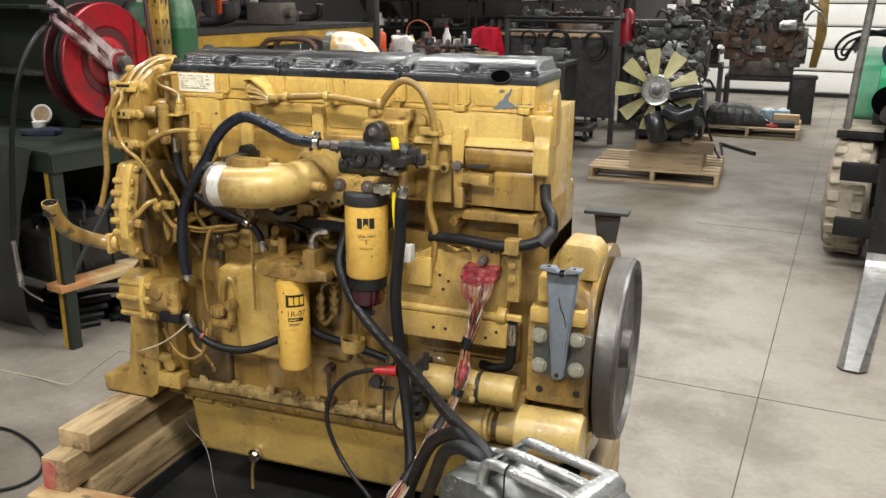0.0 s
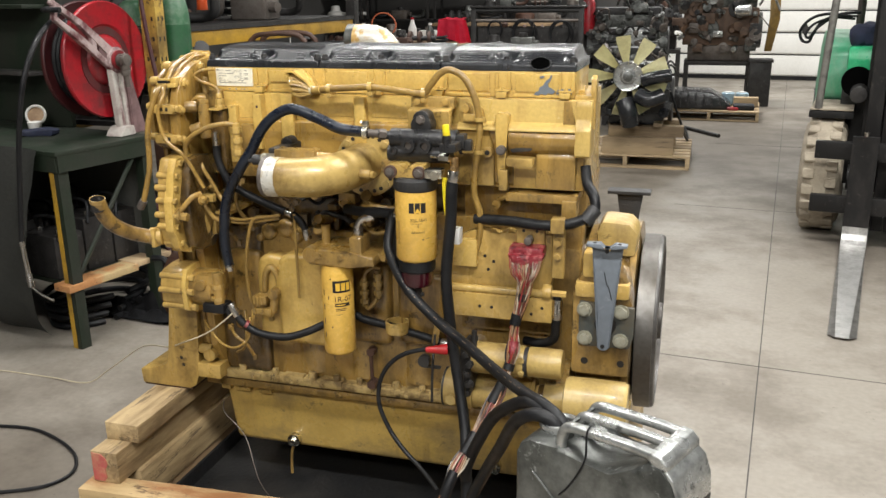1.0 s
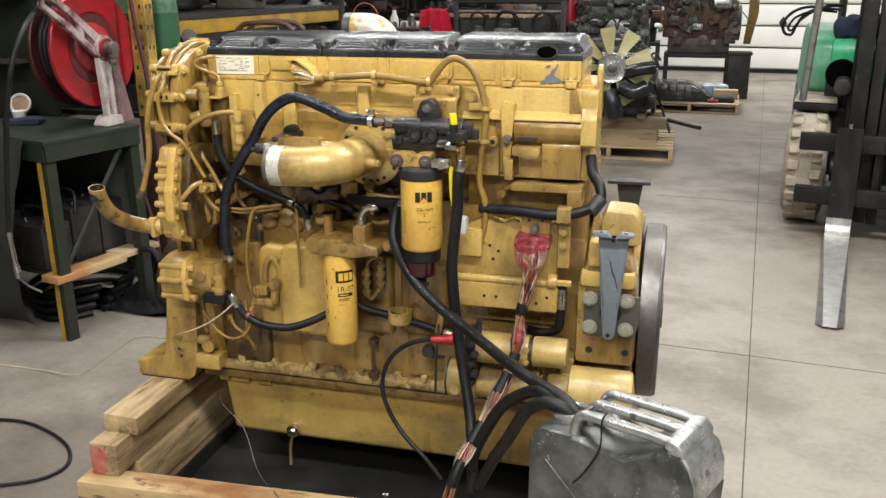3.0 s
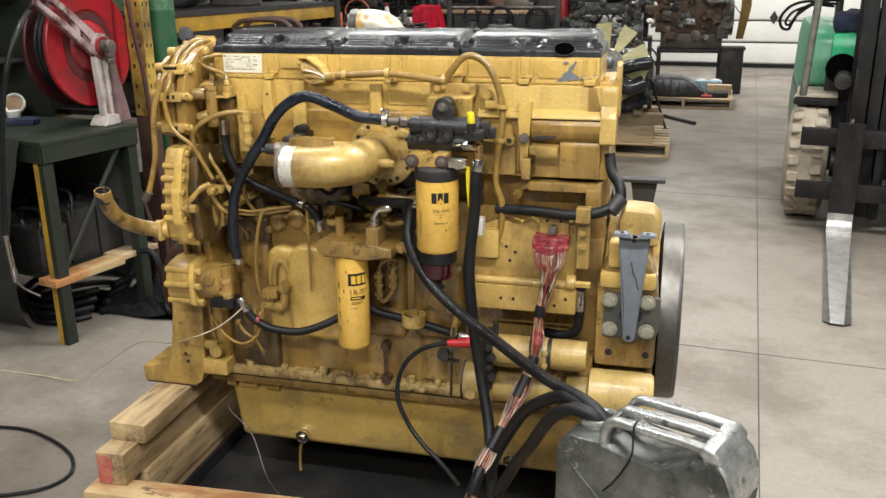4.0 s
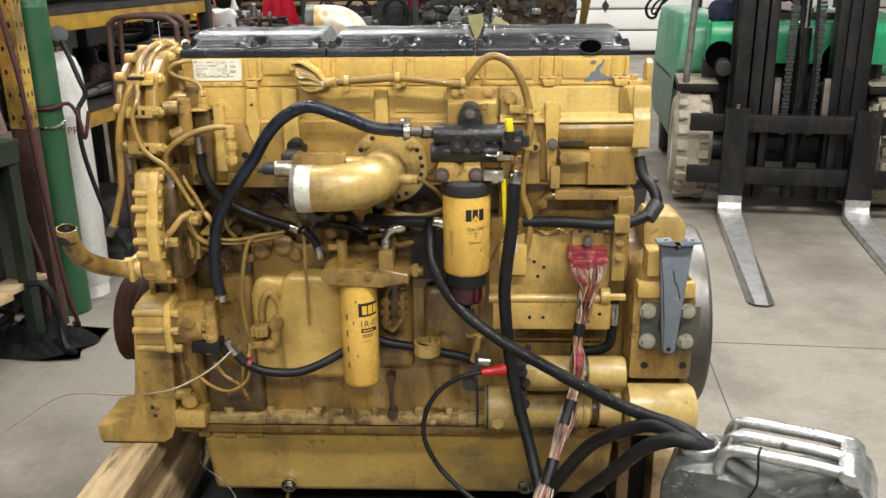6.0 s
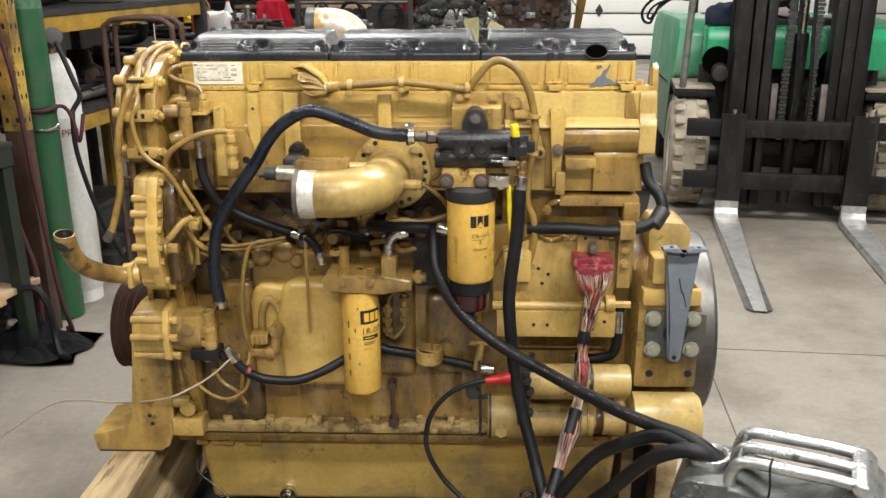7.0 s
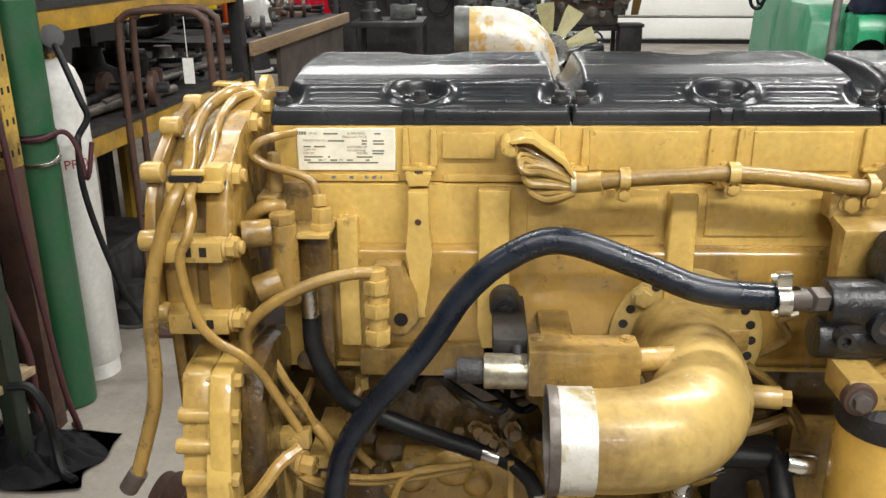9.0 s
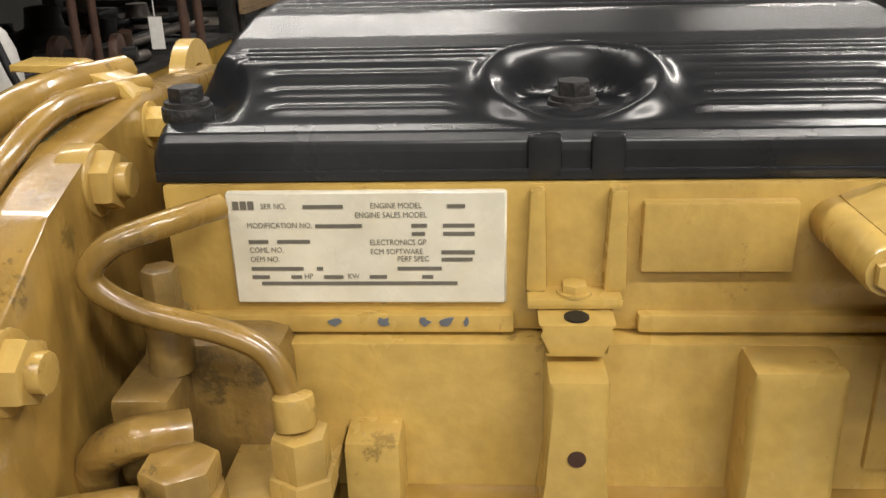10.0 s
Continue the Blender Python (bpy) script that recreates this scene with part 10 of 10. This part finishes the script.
# coils of hose on the table's front
for x in (-1.25, -0.75, -0.5):
    bm = tube(B(), [(x + 0.16 * math.cos(a), 9.57 - 0.004 * i, 0.86 + 0.17 * math.sin(a)) for i, a in enumerate([q * 0.5 for q in range(30)])], 0.012, 8, 3)
    solo("hose_coil", bm, RUBBER, "coil of black hose hung on the table", "hose", "hose coils")
# red cloth draped over a lump on the far bench
bm = B()
n = 26
g = []
for i in range(n + 1):
    row = []
    for j in range(n + 1):
        u, v = i / n, j / n
        fold = 0.03 * math.sin(u * 19 + v * 2) * v + 0.012 * noise.noise(Vector((u * 7, v * 5, 2)))
        if v < 0.3:
            q = Vector((-1.80 + 0.26 * u, 8.78 - 0.26 * v / 0.3, 1.31 + 0.03 * noise.noise(Vector((u * 4, v * 9, 3)))))
        else:
            w = (v - 0.3) / 0.7
            q = Vector((-1.84 + 0.36 * u * (1 + 0.35 * w), 8.51 - fold - 0.05 * w, 1.30 - (0.20 + 0.20 * u ** 1.5) * w))
        row.append(bm.verts.new(q))
    g.append(row)
for i in range(n):
    for j in range(n):
        bm.faces.new((g[i][j], g[i + 1][j], g[i + 1][j + 1], g[i][j + 1]))
bmesh.ops.solidify(bm, geom=bm.faces[:], thickness=0.005)
solo("red_cloth", bm, CLOTH_RED, "bright red cloth draped over a part on the bench", "cloth")
vise = thing("bench_vise", (-1.66, 8.75, 1.03), "greasy iron vise under a red cloth", "vise")
part("vise_body", box(B(), -1.76, -1.58, 8.58, 8.90, 1.03, 1.27, 0.03), GREASE, vise)
steel_table(-3.1, -1.56, 8.45, 9.1, 1.03, "brown wooden bench with a red cloth on its end", WOOD_OLD, True, "wooden_bench")
for k, (x, y, mt, h) in enumerate(((-2.22, 8.6, WHITE, 0.27), (-2.42, 8.65, WHITE, 0.12), (-1.98, 8.6, ALU_DULL, 0.2), (-2.75, 8.7, YCAP, 0.14), (-2.9, 8.6, RED, 0.2))):
    b = thing("bottle", (x, y, 1.03), ("white plastic bottle with a red cap on a bench", "short white tub on a bench", "dull metal flask on a bench", "yellow plastic bottle on a bench", "red plastic bottle on a bench")[k], "bottle", "bottles on the bench")
    part("bottle_body", lathe(B(), [(0.05, 0), (0.055, 0.006), (0.055, h * 0.6), (0.03, h * 0.8), (0.022, h)], (x, y, 1.03), (0, 0, 1), 20), mt, b)
    part("bottle_cap", cyl(B(), (x, y, 1.03 + h), (x, y, 1.055 + h), 0.024, n=12), RED if k == 0 else WHITE, b)
bm = tube(B(), [(-2.62 + 0.17 * math.cos(a), 8.62, 1.20 + 0.17 * math.sin(a) + 0.004 * i) for i, a in enumerate([q * 0.45 for q in range(15)])], 0.009, 8, 3)
solo("orange_cord", bm, mat("faded_orange_cord", (0.55, 0.14, 0.06), 0.6, bump=0.1), "loop of faded orange cord on the bench", "cord")
# pipe rail with hanging hose loops
rail = thing("hose_rail", (-0.6, 8.15, 0), "black steel frame with loops of hose hung on a rail", "frame")
for x in (-1.28, 0.02):
    part("rail_post", box(B(), x - 0.03, x + 0.03, 8.12, 8.18, 0, 1.45, 0.004), GREASE, rail)
part("rail_bar", cyl(B(), (-1.28, 8.15, 1.30), (0.02, 8.15, 1.30), 0.022, n=12), IRON, rail)
part("rail_bar", cyl(B(), (-1.28, 8.15, 1.42), (0.02, 8.15, 1.42), 0.03, n=12), BLACK, rail)
part("rail_shelf", box(B(), -1.32, 0.06, 8.1, 8.42, 1.45, 1.47, 0.003), GREASE, rail)
part("rail_panel", box(B(), -1.24, -0.02, 8.19, 8.21, 0.30, 1.22), GREASE, rail)
for x, z, r in ((-0.66, 1.17, 0.145), (-0.63, 1.15, 0.16), (-0.22, 1.16, 0.14), (-0.19, 1.14, 0.155), (-1.0, 1.2, 0.10)):
    bm = tube(B(), [(x + r * 0.85 * math.cos(a), 8.09 - 0.0015 * i, z + r * math.sin(a)) for i, a in enumerate([q * 0.5 for q in range(27)])], 0.011, 8, 3)
    solo("hose_loop", bm, RUBBER, "loop of black hose hung on a rail", "hose", "hose loops on the rail")
for k in range(6):
    junk(-1.1 + 0.2 * k, 8.26, 1.47, 0.14, 300 + 7 * k, "oily machine part on a back bench", MIXED, group="oily parts at the back")
# dark trolley with a white paper
tr = thing("tool_trolley", (-0.55, 8.4, 0), "black tool trolley on castors with a white paper", "trolley")
part("trolley_body", box(B(), -0.85, -0.25, 8.2, 8.7, 0.35, 0.92, 0.01), GREASE, tr)
part("trolley_tray", box(B(), -0.87, -0.23, 8.18, 8.72, 0.12, 0.18, 0.006), GREASE, tr)
for x in (-0.82, -0.30):
    for y in (8.23, 8.65):
        part("castor", cyl(B(), (x - 0.02, y, 0.05), (x + 0.02, y, 0.05), 0.05, n=18), RUBBER, tr)
        part("corner_post", box(B(), x - 0.015, x + 0.015, y - 0.015, y + 0.015, 0.10, 0.40), GREASE, tr)
part("paper", box(B(), -0.72, -0.54, 8.196, 8.199, 0.76, 0.90), WHITE, tr, "white paper sheet")
# tall shelving at the back wall
for k in range(4):
    x0 = -6.2 + 1.35 * k
    sh = thing("storage_shelf", (x0 + 0.6, 13.9, 0), "tall dark shelf crammed with parts", "shelf", "shelves at the back")
    for z in (0.1, 0.6, 1.1, 1.6, 2.1):
        part("shelf_board", box(B(), x0, x0 + 1.25, 13.7, 14.2, z, z + 0.03), GREASE, sh)
    for x in (x0, x0 + 1.21):
        for y in (13.7, 14.16):
            part("post", box(B(), x, x + 0.04, y, y + 0.04, 0, 2.2), GREASE, sh)
    r = random.Random(k)
    for z in (0.63, 1.13, 1.63):
        for q in range(3):
            junk(x0 + 0.25 + 0.38 * q, 13.9, z, r.uniform(0.22, 0.34), r.randrange(1000), "machine part on a back shelf", MIXED, group="parts on back shelves")
